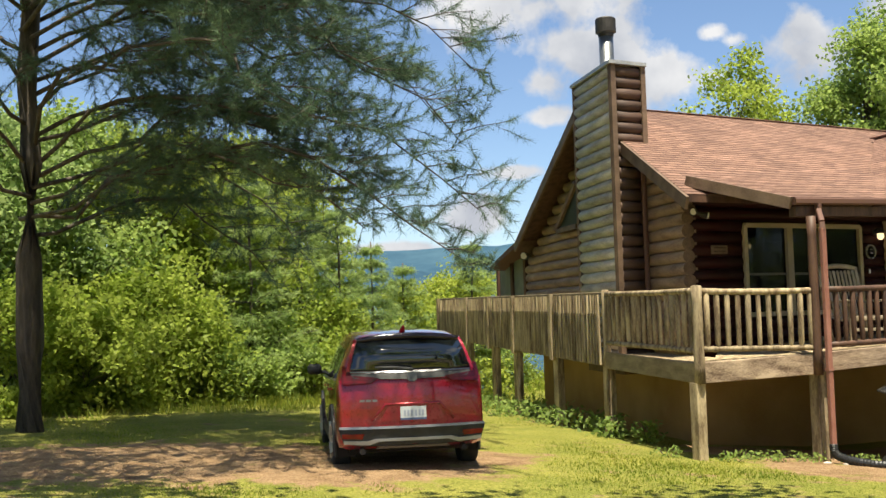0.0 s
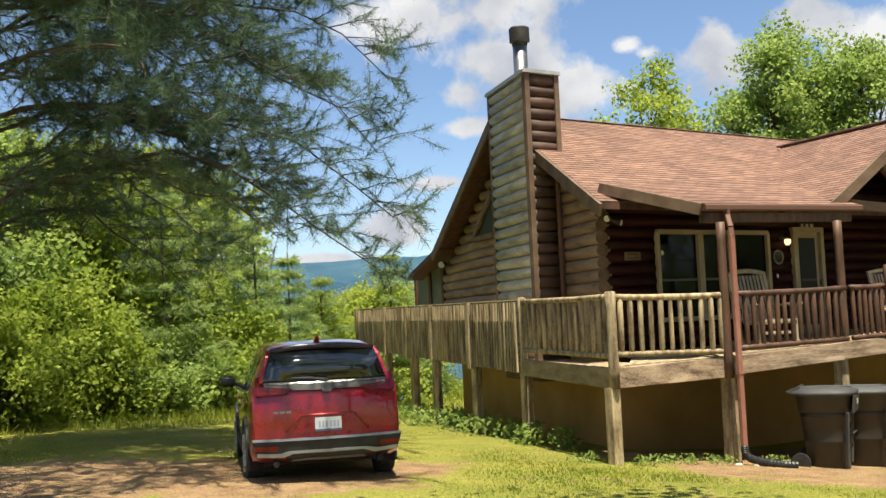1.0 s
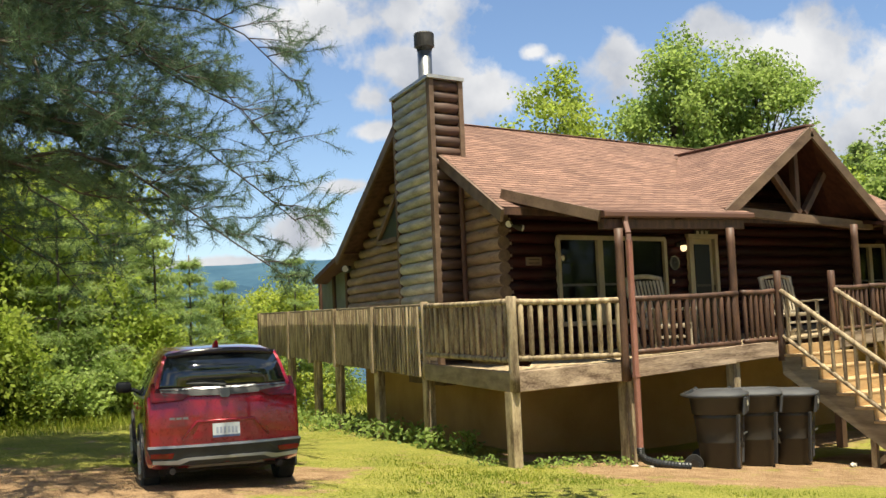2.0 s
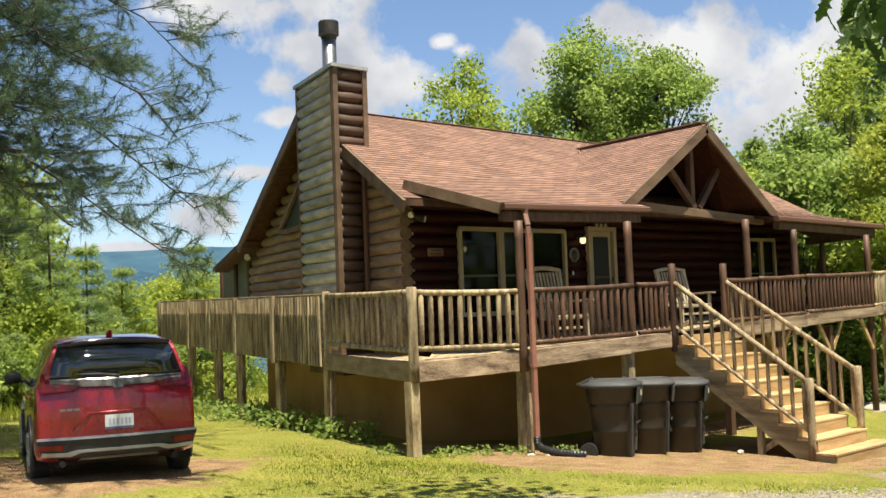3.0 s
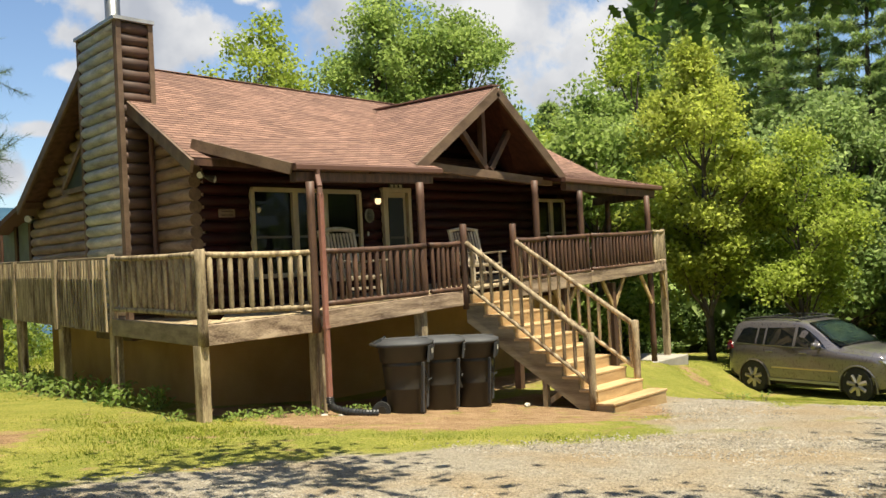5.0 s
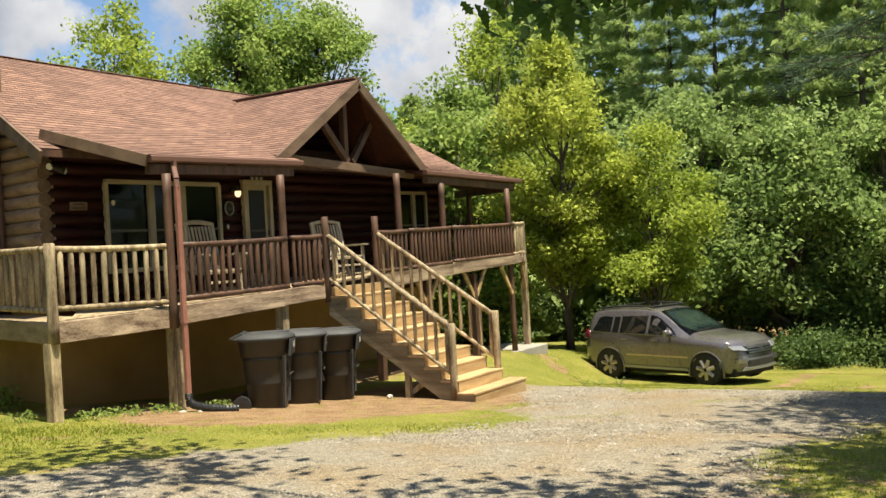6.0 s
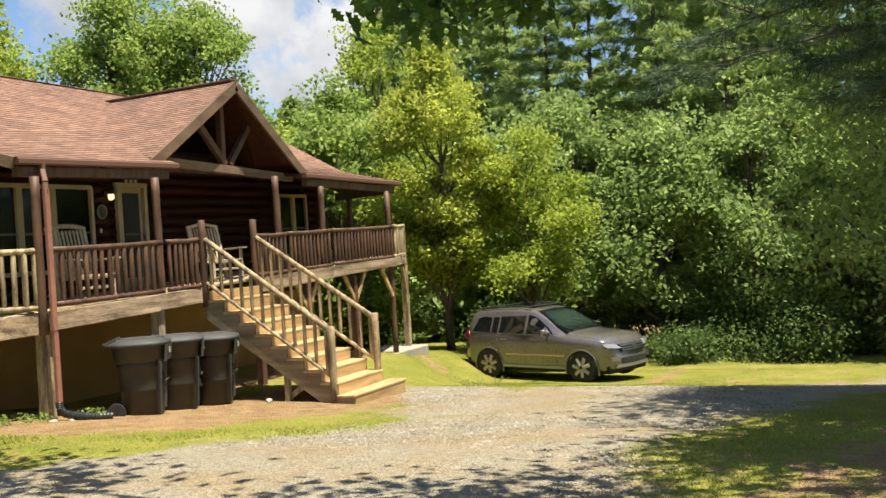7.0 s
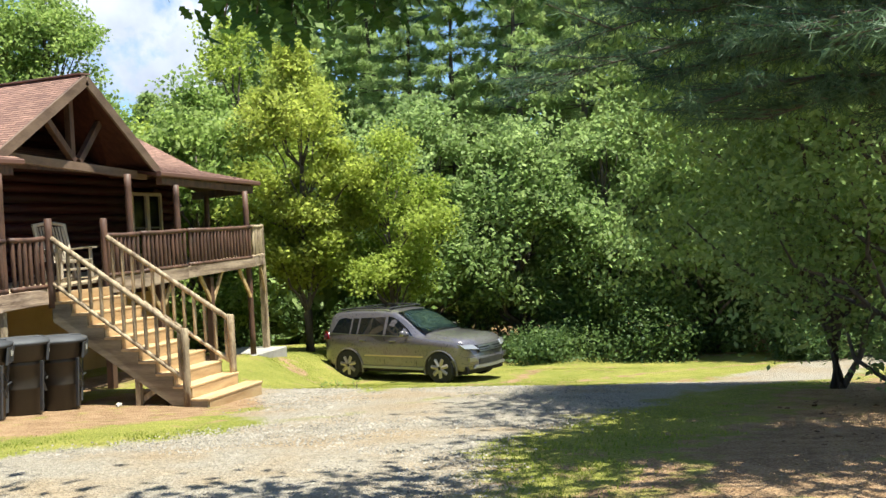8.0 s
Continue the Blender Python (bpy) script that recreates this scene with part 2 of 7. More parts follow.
def rod(bm, pts, radii, sides=10, caps=True, wobble=0.0, rng=None):
    """A round limb through points with a radius at each."""
    rings = []
    n = len(pts)
    for i, p in enumerate(pts):
        a = Vector(pts[max(i - 1, 0)])
        b = Vector(pts[min(i + 1, n - 1)])
        _, _, d, s, u = frame_of(a, b)
        r = radii[i]
        ring = []
        for k in range(sides):
            an = 2 * math.pi * k / sides
            q = r * (1 + (rng.uniform(-wobble, wobble) if rng else 0))
            ring.append(bm.verts.new(Vector(p) + s * (math.cos(an) * q) + u * (math.sin(an) * q)))
        rings.append(ring)
    for r0, r1 in zip(rings, rings[1:]):
        for k in range(sides):
            bm.faces.new((r0[k], r0[(k + 1) % sides], r1[(k + 1) % sides], r1[k]))
    if caps:
        bm.faces.new(rings[0][::-1])
        bm.faces.new(rings[-1])
    return bm


def quad_mesh(name, verts, faces, mat, smooth=False):
    me = bpy.data.meshes.new(name)
    me.from_pydata([tuple(v) for v in verts], [], faces)
    me.update()
    if smooth:
        me.polygons.foreach_set("use_smooth", [True] * len(me.polygons))
    me.materials.append(mat)
    return me


def slab(bm, top, thick):
    """A board with a given outline (points in order, seen from above), thick downwards."""
    a = [bm.verts.new(p) for p in top]
    b = [bm.verts.new((p[0], p[1], p[2] - thick)) for p in top]
    bm.faces.new(a)
    bm.faces.new(b[::-1])
    for i in range(len(a)):
        j = (i + 1) % len(a)
        bm.faces.new((a[i], b[i], b[j], a[j]))
    return bm


def B():
    return bmesh.new()


# ---- the ground ----
def smooth01(a, b, x):
    q = np.clip((x - a) / (b - a), 0, 1)
    return q * q * (3 - 2 * q)


def ground_z(x, y):
    """Height of the ground: falls away past the house and towards the turning place."""
    x, y = np.asarray(x, float), np.asarray(y, float)
    drive = np.interp(x, (-60, -10, -4, 0, 3, 8, 14, 20, 40, 90), (0.6, 0.45, 0.2, 0, -0.28, -0.62, -1.45, -1.8, -2.2, -2.6))
    house = np.interp(x, (-60, -10, -4, 0, 5, 12.5, 17, 40, 90), (0.6, 0.45, 0.2, 0, -0.38, -0.48, -1.0, -2.2, -2.6))
    k = smooth01(-3.4, -1.4, y - np.interp(x, (9, 13), (0, 1.1)))
    z = drive * (1 - k) + house * k
    z = z - 0.10 * np.clip(y - 17, 0, 60) - 0.16 * np.clip(x - 24, 0, 60) * 0
    z = z - 0.55 * np.clip(y - 30, 0, 90)
    return np.maximum(z, -45)


def gz(x, y):
    return float(ground_z(x, y))


def near_line(x, y, line):
    """Distance from the nearest stretch of a line in plan."""
    best = np.full(np.shape(x), 1e9)
    for (ax, ay), (bx, by) in zip(line, line[1:]):
        dx, dy = bx - ax, by - ay
        t = np.clip(((x - ax) * dx + (y - ay) * dy) / (dx * dx + dy * dy), 0, 1)
        best = np.minimum(best, np.hypot(x - ax - t * dx, y - ay - t * dy))
    return best


def soft_noise(x, y, scale, seed=0.0):
    out = np.empty(x.shape)
    flat_x, flat_y, o = x.ravel(), y.ravel(), out.ravel()
    for i in range(len(o)):
        o[i] = noise.noise(Vector((flat_x[i] * scale + seed, flat_y[i] * scale, seed)))
    return out


def ground_material():
    m = bpy.data.materials.new("lawn_gravel_and_soil")
    m.use_nodes = True
    n, l = m.node_tree.nodes, m.node_tree.links
    b = n["Principled BSDF"]
    co = n.new("ShaderNodeTexCoord")

    def tex(scale, detail=6.0, kind="ShaderNodeTexNoise"):
        t = n.new(kind)
        t.inputs["Scale"].default_value = scale
        if kind == "ShaderNodeTexNoise":
            t.inputs["Detail"].default_value = detail
        l.new(co.outputs["Object"], t.inputs["Vector"])
        return t

    def ramp(src, a, b_, ca, cb):
        r = n.new("ShaderNodeValToRGB")
        r.color_ramp.elements[0].position, r.color_ramp.elements[1].position = a, b_
        r.color_ramp.elements[0].color, r.color_ramp.elements[1].color = (*ca, 1), (*cb, 1)
        l.new(src, r.inputs["Fac"])
        return r.outputs["Color"]

    def mix(fac, a, b_, mode="MIX"):
        x = n.new("ShaderNodeMix")
        x.data_type, x.blend_type = "RGBA", mode
        if isinstance(fac, float):
            x.inputs["Factor"].default_value = fac
        else:
            l.new(fac, x.inputs["Factor"])
        l.new(a, x.inputs["A"])
        l.new(b_, x.inputs["B"])
        return x.outputs["Result"]

    def mask(name, scale, spread):
        a = n.new("ShaderNodeAttribute")
        a.attribute_name = name
        t = tex(scale, 8.0)
        s = n.new("ShaderNodeMath")
        s.operation = "MULTIPLY_ADD"
        l.new(t.outputs["Fac"], s.inputs[0])
        s.inputs[1].default_value = spread
        l.new(a.outputs["Fac"], s.inputs[2])
        r = n.new("ShaderNodeMapRange")
        r.inputs["From Min"].default_value, r.inputs["From Max"].default_value = 0.5 + spread / 2 - 0.09, 0.5 + spread / 2 + 0.09
        l.new(s.outputs["Value"], r.inputs["Value"])
        return r.outputs["Result"]

    g1 = ramp(tex(0.9).outputs["Fac"], 0.35, 0.68, (0.185, 0.215, 0.026), (0.41, 0.37, 0.08))
    g2 = ramp(tex(26.0).outputs["Fac"], 0.35, 0.7, (0.10, 0.125, 0.015), (0.47, 0.42, 0.11))
    lawn = mix(0.5, g1, g2)
    st = tex(34.0, kind="ShaderNodeTexVoronoi")
    stones = ramp(st.outputs["Color"], 0.1, 0.9, (0.21, 0.185, 0.145), (0.52, 0.465, 0.375))
    grit = ramp(tex(60.0).outputs["Fac"], 0.3, 0.7, (0.21, 0.17, 0.125), (0.45, 0.385, 0.295))
    tan = ramp(tex(0.55).outputs["Fac"], 0.45, 0.62, (1.0, 1.0, 1.0), (0.98, 0.86, 0.70))
    gravel = mix(1.0, mix(0.5, stones, grit), tan, "MULTIPLY")
    soil1 = ramp(tex(3.0, 9.0).outputs["Fac"], 0.3, 0.7, (0.22, 0.12, 0.055), (0.55, 0.36, 0.20))
    litter = ramp(tex(34.0, 5.0).outputs["Fac"], 0.35, 0.7, (0.12, 0.065, 0.03), (0.55, 0.38, 0.22))
    soil = mix(0.5, soil1, litter)
    color = mix(mask("soil", 2.6, 1.1), lawn, soil)
    color = mix(mask("gravel", 1.8, 0.8), color, gravel)
    l.new(color, b.inputs["Base Color"])
    b.inputs["Roughness"].default_value = 0.95
    b.inputs["Specular IOR Level"].default_value = 0.2
    bp = n.new("ShaderNodeBump")
    bp.inputs["Strength"].default_value, bp.inputs["Distance"].default_value = 0.9, 0.05
    hs = n.new("ShaderNodeMath")
    hs.operation = "ADD"
    l.new(tex(30.0, 6.0).outputs["Fac"], hs.inputs[0])
    l.new(st.outputs["Distance"], hs.inputs[1])
    l.new(hs.outputs["Value"], bp.inputs["Height"])
    l.new(bp.outputs["Normal"], b.inputs["Normal"])
    return m


DRIVE = ((-13, -6.0), (-5.5, -6.4), (0.5, -7.0), (4.5, -8.0), (9, -10.4), (17, -13.2), (26, -17))


def masks(x, y):
    """Where gravel and bare soil lie, 0 to 1."""
    width = np.interp(x, (-13, -4, 1, 5, 9, 17, 26), (3.6, 3.9, 2.0, 1.8, 1.3, 1.2, 1.2))
    gravel = 0.5 + (width - near_line(x, y, DRIVE)) * 0.45
    gravel = np.maximum(gravel, 0.5 + (0.95 - near_line(x, y, ((5.8, -5.2), (7.0, -4.6), (7.5, -3.9)))) * 0.5)
    gravel = np.maximum(gravel, 0.5 + (1.0 - near_line(x, y, ((4.2, -5.6), (6.6, -5.9), (8.5, -7.6)))) * 0.5)
    track = 0.62 - np.minimum(near_line(x, y, ((13.0, -6.8), (16.5, -9.8), (20, -13))), np.minimum(near_line(x, y, ((10.6, -7.9), (15, -11))), near_line(x, y, ((10.2, -6.2), (13.5, -6.3), (17.5, -6.2))))) * 0.8
    bins = 0.68 - np.clip(near_line(x, y, ((1.9, -1.5), (3.8, -2.6), (6.0, -2.9))) - 1.35, 0, 9) * 0.55
    under = 0.75 - np.clip(near_line(x, y, ((1.2, 0.9), (6.5, 0.3), (12, 0.2))) - 0.4, 0, 9) * 0.9
    pine = 0.78 - np.clip(near_line(x, y, ((-12, 3.5), (-7.4, 3.0), (-4.8, 1.6))) - 1.0, 0, 9) * 0.26
    sand = 0.8 - np.clip(near_line(x, y, ((-5.4, 0.2), (-2.6, 1.1))) - 0.3, 0, 9) * 0.8
    wheel = 0.55 - near_line(x, y, ((12.6, -2.2), (14.4, 0.5))) * 0.8
    shade = 0.72 - np.clip(near_line(x, y, ((-2, -13.5), (6, -15), (14, -17))) - 1.8, 0, 9) * 0.22
    woods = 0.25 + smooth01(19, 24, x) * 0.4
    worn = 0.30 + 0.10 * np.sin(x * 0.9 + 2 * np.sin(y * 0.5)) * np.sin(y * 1.1)
    soil = np.max([worn, track, bins, under, pine, sand, wheel, shade, woods], axis=0)
    return np.clip(gravel, 0, 1), np.clip(soil, 0, 1)


def build_ground():
    xs = np.concatenate([-np.geomspace(60, 14, 24), np.arange(-13.5, 22, 0.3), np.geomspace(22.5, 900, 46)])
    ys = np.concatenate([-np.geomspace(300, 20, 22), np.arange(-19.5, 21, 0.3), np.geomspace(21.5, 2600, 60)])
    xs = np.concatenate([-np.geomspace(1200, 70, 12), xs, [1600, 2600]])
    gx, gy = np.meshgrid(xs, ys)
    z = ground_z(gx, gy)
    near = (gx > -20) & (gx < 30) & (gy > -25) & (gy < 30)
    z = z + np.where(near, 0.05 * soft_noise(gx, gy, 0.35) + 0.02 * soft_noise(gx, gy, 1.7, 5.0), 0)
    far = np.hypot(gx, gy)
    z = np.where(far > 200, np.maximum(z, -45) + 0 * far, z)
    ny, nx = gx.shape
    co = np.stack([gx, gy, z], -1).reshape(-1, 3)
    idx = np.arange(nx * ny).reshape(ny, nx)
    f = np.stack([idx[:-1, :-1], idx[:-1, 1:], idx[1:, 1:], idx[1:, :-1]], -1).reshape(-1, 4)
    me = quad_mesh("ground", co.tolist(), f.tolist(), ground_material(), True)
    gravel, soil = masks(gx, gy)
    for name, data in (("gravel", gravel), ("soil", soil)):
        a = me.attributes.new(name, "FLOAT", "POINT")
        a.data.foreach_set("value", data.ravel().astype(np.float32))
    return tagged(new("ground", me), "sunlit lawn with bare soil and a pale gravel drive", "ground", kind="structure")


build_ground()


def build_hills():
    """A wooded ridge across the valley; the blue of haze is put into its colour."""
    me_v, me_f = [], []
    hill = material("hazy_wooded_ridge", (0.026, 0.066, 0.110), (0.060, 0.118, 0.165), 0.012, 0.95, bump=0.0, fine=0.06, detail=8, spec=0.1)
    for k, (dist, high, seed) in enumerate(((1500, 106, 3.0), (1150, 62, 8.0))):
        v, f = [], []
        n = 160
        for i in range(n + 1):
            az = radians(-40 + 150 * i / n)
            prof = high * (0.88 + 0.16 * noise.noise(Vector((i * 0.045, seed, 0))) + 0.03 * noise.noise(Vector((i * 0.35, seed, 2))))
            for j in range(9):
                q = j / 8
                d = dist - 480 * (1 - q) * (1 + 0.2 * noise.noise(Vector((i * 0.2, j * 0.6, seed))))
                v.append((-9.5 + d * math.sin(az), -11.5 + d * math.cos(az), -46 + (prof + 46) * (q ** 1.15) + 4 * noise.noise(Vector((i * 0.5, j * 0.9, seed)))))
            if i:
                for j in range(8):
                    a = (i - 1) * 9 + j
                    f.append((a, a + 9, a + 10, a + 1))
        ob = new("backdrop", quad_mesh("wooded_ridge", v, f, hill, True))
        tagged(ob, "wooded mountain ridge across the valley, tinted blue-green for haze", "mountain", kind="structure")


build_hills()

# ---- the log house ----
X0, X1, YF = 1.30, 13.21, 1.64              # outer faces of the front wall
SIDE = radians(15.5)                        # the gable wall runs back at this bearing
SLEN = 8.8                                  # depth of the house along it
S_EAVE, S_RIDGE, S_BACK, OVER = -1.03, 3.58, 8.22, 0.45
ZE, ZR, ZB = 3.77, 6.05, 3.74               # front eave, ridge, back eave
PORCH_Y, PORCH_Z = -0.5, 3.60


def G(s, out=0.0, z=0.0):
    """A point s metres back along the gable wall, out metres clear of it, z high."""
    return (X0 + math.sin(SIDE) * s - math.cos(SIDE) * out, YF + math.cos(SIDE) * s + math.sin(SIDE) * out, z)


def prism(bm, outline, push):
    """A flat outline given thickness by a push in one direction."""
    a = [bm.verts.new(p) for p in outline]
    b = [bm.verts.new(Vector(p) + Vector(push)) for p in outline]
    bm.faces.new(a)
    bm.faces.new(b[::-1])
    for i in range(len(a)):
        j = (i + 1) % len(a)
        bm.faces.new((a[i], b[i], b[j], a[j]))
    return bm


def log_course(parent, a, b, r, mat, ends=None):
    """A log from a to b (both in the parent's space)."""
    a, b = Vector(a), Vector(b)
    bm = B()
    n = max(2, int((b - a).length / 0.8))
    seed = a.z * 7.3 + a.x
    pts = [a.lerp(b, i / n) + Vector((0, 0, 0.006 * math.sin(seed + i * 1.7))) for i in range(n + 1)]
    rod(bm, pts, [r * (1 + 0.03 * math.sin(seed * 3 + i * 2.1)) for i in range(n + 1)], 12)
    me = finish(bm, "log", mat, True)
    for fc in me.polygons:
        if len(fc.vertices) > 4:
            fc.use_smooth = False
    if ends:
        me.materials.append(ends)
        for fc in me.polygons:
            if len(fc.vertices) > 4:
                fc.material_index = 1
    return part("log", me, mat, parent)


LOGH = 0.20
WX = (1.30, 2.468, 5.131, 5.794, 6.561, 11.495)   # edges of the front wall's pieces
bm = B()
for lo, hi in (((X0 + 0.1, 1.1), (WX[1], 4.1)), ((WX[1], 1.1), (WX[2], 1.94)), ((WX[1], 3.40), (WX[4], 4.1)), ((WX[2], 1.1), (WX[3], 3.40)), ((WX[4], 1.1), (WX[5], 4.1)), ((WX[5], 1.1), (X1, 1.94))):
    box(bm, (lo[0], YF + 0.03, lo[1]), (hi[0], YF + 0.2, hi[1]))
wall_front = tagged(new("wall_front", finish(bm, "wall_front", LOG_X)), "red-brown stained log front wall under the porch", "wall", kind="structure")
for i in range(14):
    z = 1.40 + i * LOGH
    spans = [(X0 + 0.05, X1 + 0.12)]
    if 1.9 < z < 3.48:
        spans = [(X0 + 0.05, 2.437), (5.173, 5.763), (6.613, 11.21), (12.48, X1 + 0.12)]
    elif z <= 1.9:
        spans = [(X0 + 0.05, 5.763), (6.613, X1 + 0.12)]
    for a, b in spans:
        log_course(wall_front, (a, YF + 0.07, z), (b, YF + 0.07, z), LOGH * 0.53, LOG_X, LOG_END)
# behind the cross gable the front wall rises to the rafters
bm = prism(B(), [(5.7, YF + 0.02, 3.9), (10.3, YF + 0.02, 3.9), (8.0, YF + 0.02, 5.35)], (0, 0.15, 0))
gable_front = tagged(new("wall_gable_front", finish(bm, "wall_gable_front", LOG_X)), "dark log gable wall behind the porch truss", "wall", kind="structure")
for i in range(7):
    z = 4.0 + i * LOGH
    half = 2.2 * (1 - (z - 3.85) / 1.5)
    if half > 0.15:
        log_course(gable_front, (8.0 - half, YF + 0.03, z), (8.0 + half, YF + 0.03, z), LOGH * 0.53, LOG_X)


def gable_top(q):
    """Height of the roof over the gable wall, q metres back."""
    if q < S_RIDGE:
        return ZE + (ZR - ZE) * (q - S_EAVE) / (S_RIDGE - S_EAVE)
    return ZR - (ZR - ZB) * (q - S_RIDGE) / (S_BACK - S_RIDGE)


# gable end towards the lawn
inward = Vector(G(0, -0.15)) - Vector(G(0))
bm = prism(B(), [G(0.05, -0.04, 1.1), G(SLEN, -0.04, 1.1), G(SLEN, -0.04, 3.25), G(S_RIDGE, -0.04, ZR - 0.16), G(0.05, -0.04, 4.1)], inward)
wall_west = tagged(new("wall_west", finish(bm, "wall_west", LOG_BROWN)), "weathered log gable wall beside the chimney", "wall", kind="structure")
z = 1.40 + LOGH / 2
while z < ZR - 0.3:
    qa, qb = -0.06, SLEN
    while gable_top(qa) - 0.16 < z + LOGH * 0.5:
        qa += 0.05
    while gable_top(qb) - 0.16 < z + LOGH * 0.5:
        qb -= 0.05
    if qb - qa > 0.4:
        log_course(wall_west, G(qa, 0.0, z), G(qb, 0.0, z), LOGH * 0.53, LOG_BROWN, LOG_END)
    z += LOGH

# far walls close the house
back_l, back_r = G(SLEN, -0.2), (X1 + math.sin(SIDE) * SLEN, YF + math.cos(SIDE) * SLEN, 0)
bm = prism(B(), [(X1, YF + 0.2, 1.1), (back_r[0], back_r[1], 1.1), (back_r[0], back_r[1], 3.5), ((X1 + back_r[0]) / 2, (YF + back_r[1]) / 2, 5.9), (X1, YF + 0.2, 3.9)], (-0.15, 0, 0))
tagged(new("wall_east", finish(bm, "wall_east", LOG_X)), "log end wall", "wall", kind="structure")
bm = prism(B(), [(back_l[0], back_l[1], 1.1), (back_r[0] - 0.15, back_r[1], 1.1), (back_r[0] - 0.15, back_r[1], 3.5), (back_l[0], back_l[1], 3.5)], (0, -0.2, 0))
tagged(new("wall_back", finish(bm, "wall_back", LOG_X)), "log back wall", "wall", kind="structure")
plan = [G(0.2, -0.22), (X1 - 0.15, YF + 0.22, 0), (back_r[0] - 0.2, back_r[1] - 0.2, 0), G(SLEN - 0.2, -0.22)]
tagged(new("floor", finish(slab(B(), [(x, y, 1.5) for x, y, _ in plan], 0.3), "floor", DARK)), "dim floor inside the house", "floor", kind="structure")
plan = [G(0.3, -0.28), (X1 - 0.1, YF + 0.28, 0), (back_r[0] - 0.1, back_r[1], 0), G(SLEN, -0.28)]
tagged(new("foundation", finish(slab(B(), [(x, y, 1.15) for x, y, _ in plan], 2.1), "foundation", STUCCO)), "tan stucco foundation wall under the deck", "foundation", kind="structure")


def shingle_material():
    m = bpy.data.materials.new("red_brown_asphalt_shingle")
    m.use_nodes = True
    n, l = m.node_tree.nodes, m.node_tree.links
    b = n["Principled BSDF"]
    uv = n.new("ShaderNodeUVMap")
    tab = n.new("ShaderNodeTexBrick")
    tab.offset, tab.squash = 0.5, 1.0
    for k, v in (("Scale", 1.0), ("Mortar Size", 0.012), ("Brick Width", 0.31), ("Row Height", 0.125), ("Bias", 0.0)):
        tab.inputs[k].default_value = v
    tab.inputs["Color1"].default_value = (0.175, 0.094, 0.068, 1)
    tab.inputs["Color2"].default_value = (0.305, 0.170, 0.122, 1)
    tab.inputs["Mortar"].default_value = (0.11, 0.058, 0.042, 1)
    l.new(uv.outputs["UV"], tab.inputs["Vector"])
    grain, stain = n.new("ShaderNodeTexNoise"), n.new("ShaderNodeTexNoise")
    grain.inputs["Scale"].default_value, stain.inputs["Scale"].default_value = 90, 0.8
    l.new(uv.outputs["UV"], grain.inputs["Vector"])
    l.new(uv.outputs["UV"], stain.inputs["Vector"])
    both = n.new("ShaderNodeMath")
    both.operation = "MULTIPLY_ADD"
    l.new(grain.outputs["Fac"], both.inputs[0])
    both.inputs[1].default_value = 0.6
    l.new(stain.outputs["Fac"], both.inputs[2])
    rng = n.new("ShaderNodeMapRange")
    rng.inputs["From Min"].default_value, rng.inputs["From Max"].default_value = 0.4, 1.2
    rng.inputs["To Min"].default_value, rng.inputs["To Max"].default_value = 0.72, 1.3
    l.new(both.outputs["Value"], rng.inputs["Value"])
    hsv = n.new("ShaderNodeHueSaturation")
    l.new(rng.outputs["Result"], hsv.inputs["Value"])
    l.new(tab.outputs["Color"], hsv.inputs["Color"])
    l.new(hsv.outputs["Color"], b.inputs["Base Color"])
    b.inputs["Roughness"].default_value = 0.9
    bp = n.new("ShaderNodeBump")
    bp.inputs["Strength"].default_value, bp.inputs["Distance"].default_value = 0.5, 0.01
    l.new(grain.outputs["Fac"], bp.inputs["Height"])
    l.new(bp.outputs["Normal"], b.inputs["Normal"])
    return m


SHINGLE = shingle_material()
CAP = material("ridge_cap_shingle", (0.17, 0.095, 0.07), (0.26, 0.15, 0.11), 3.0, 0.9, bump=0.3, fine=60)


def shingled(name, e0, e1, r0, r1, parent):
    """Courses of shingles from the eave line e0-e1 up to the line r0-r1; each course laps the one below."""
    e0, e1, r0, r1 = map(Vector, (e0, e1, r0, r1))
    up = (((r0 + r1) - (e0 + e1)) / 2)
    n = max(1, round(up.length / 0.125))
    nrm = (e1 - e0).cross(up).normalized()
    if nrm.z < 0:
        nrm = -nrm
    v, f, uvs = [], [], []
    along = (e1 - e0).normalized()
    cols = 24
    for i in range(n):
        for k in range(cols):
            lo = [e0.lerp(e1, q).lerp(r0.lerp(r1, q), i / n) for q in (k / cols, (k + 1) / cols)]
            hi = [e0.lerp(e1, q).lerp(r0.lerp(r1, q), (i + 1) / n) for q in (k / cols, (k + 1) / cols)]
            w = 0.002 * math.sin(i * 3.1 + k * 1.3)
            base = len(v)
            v += [lo[0] + nrm * (0.006 + w * 0.5), lo[1] + nrm * (0.006 + w * 0.5), hi[1] + nrm * 0.001, hi[0] + nrm * 0.001, lo[0] - nrm * 0.01, lo[1] - nrm * 0.01]
            f += [(base, base + 1, base + 2, base + 3), (base + 4, base + 5, base + 1, base)]
            for p, h in ((lo[0], i), (lo[1], i), (hi[1], i + 0.98), (hi[0], i + 0.98), (lo[0], i), (lo[1], i), (lo[1], i + 0.01), (lo[0], i + 0.01)):
                uvs.append(((p - e0).dot(along), h * 0.125))
    me = quad_mesh(name, v, f, SHINGLE)
    lay = me.uv_layers.new(name="UVMap")
    order = np.array(uvs, dtype=np.float32)
    lay.data.foreach_set("uv", order.ravel())
    return part(name, me, SHINGLE, parent)


roof = thing("roof", "red-brown asphalt shingle roof with a cross gable over the porch", "roof", kind="structure")
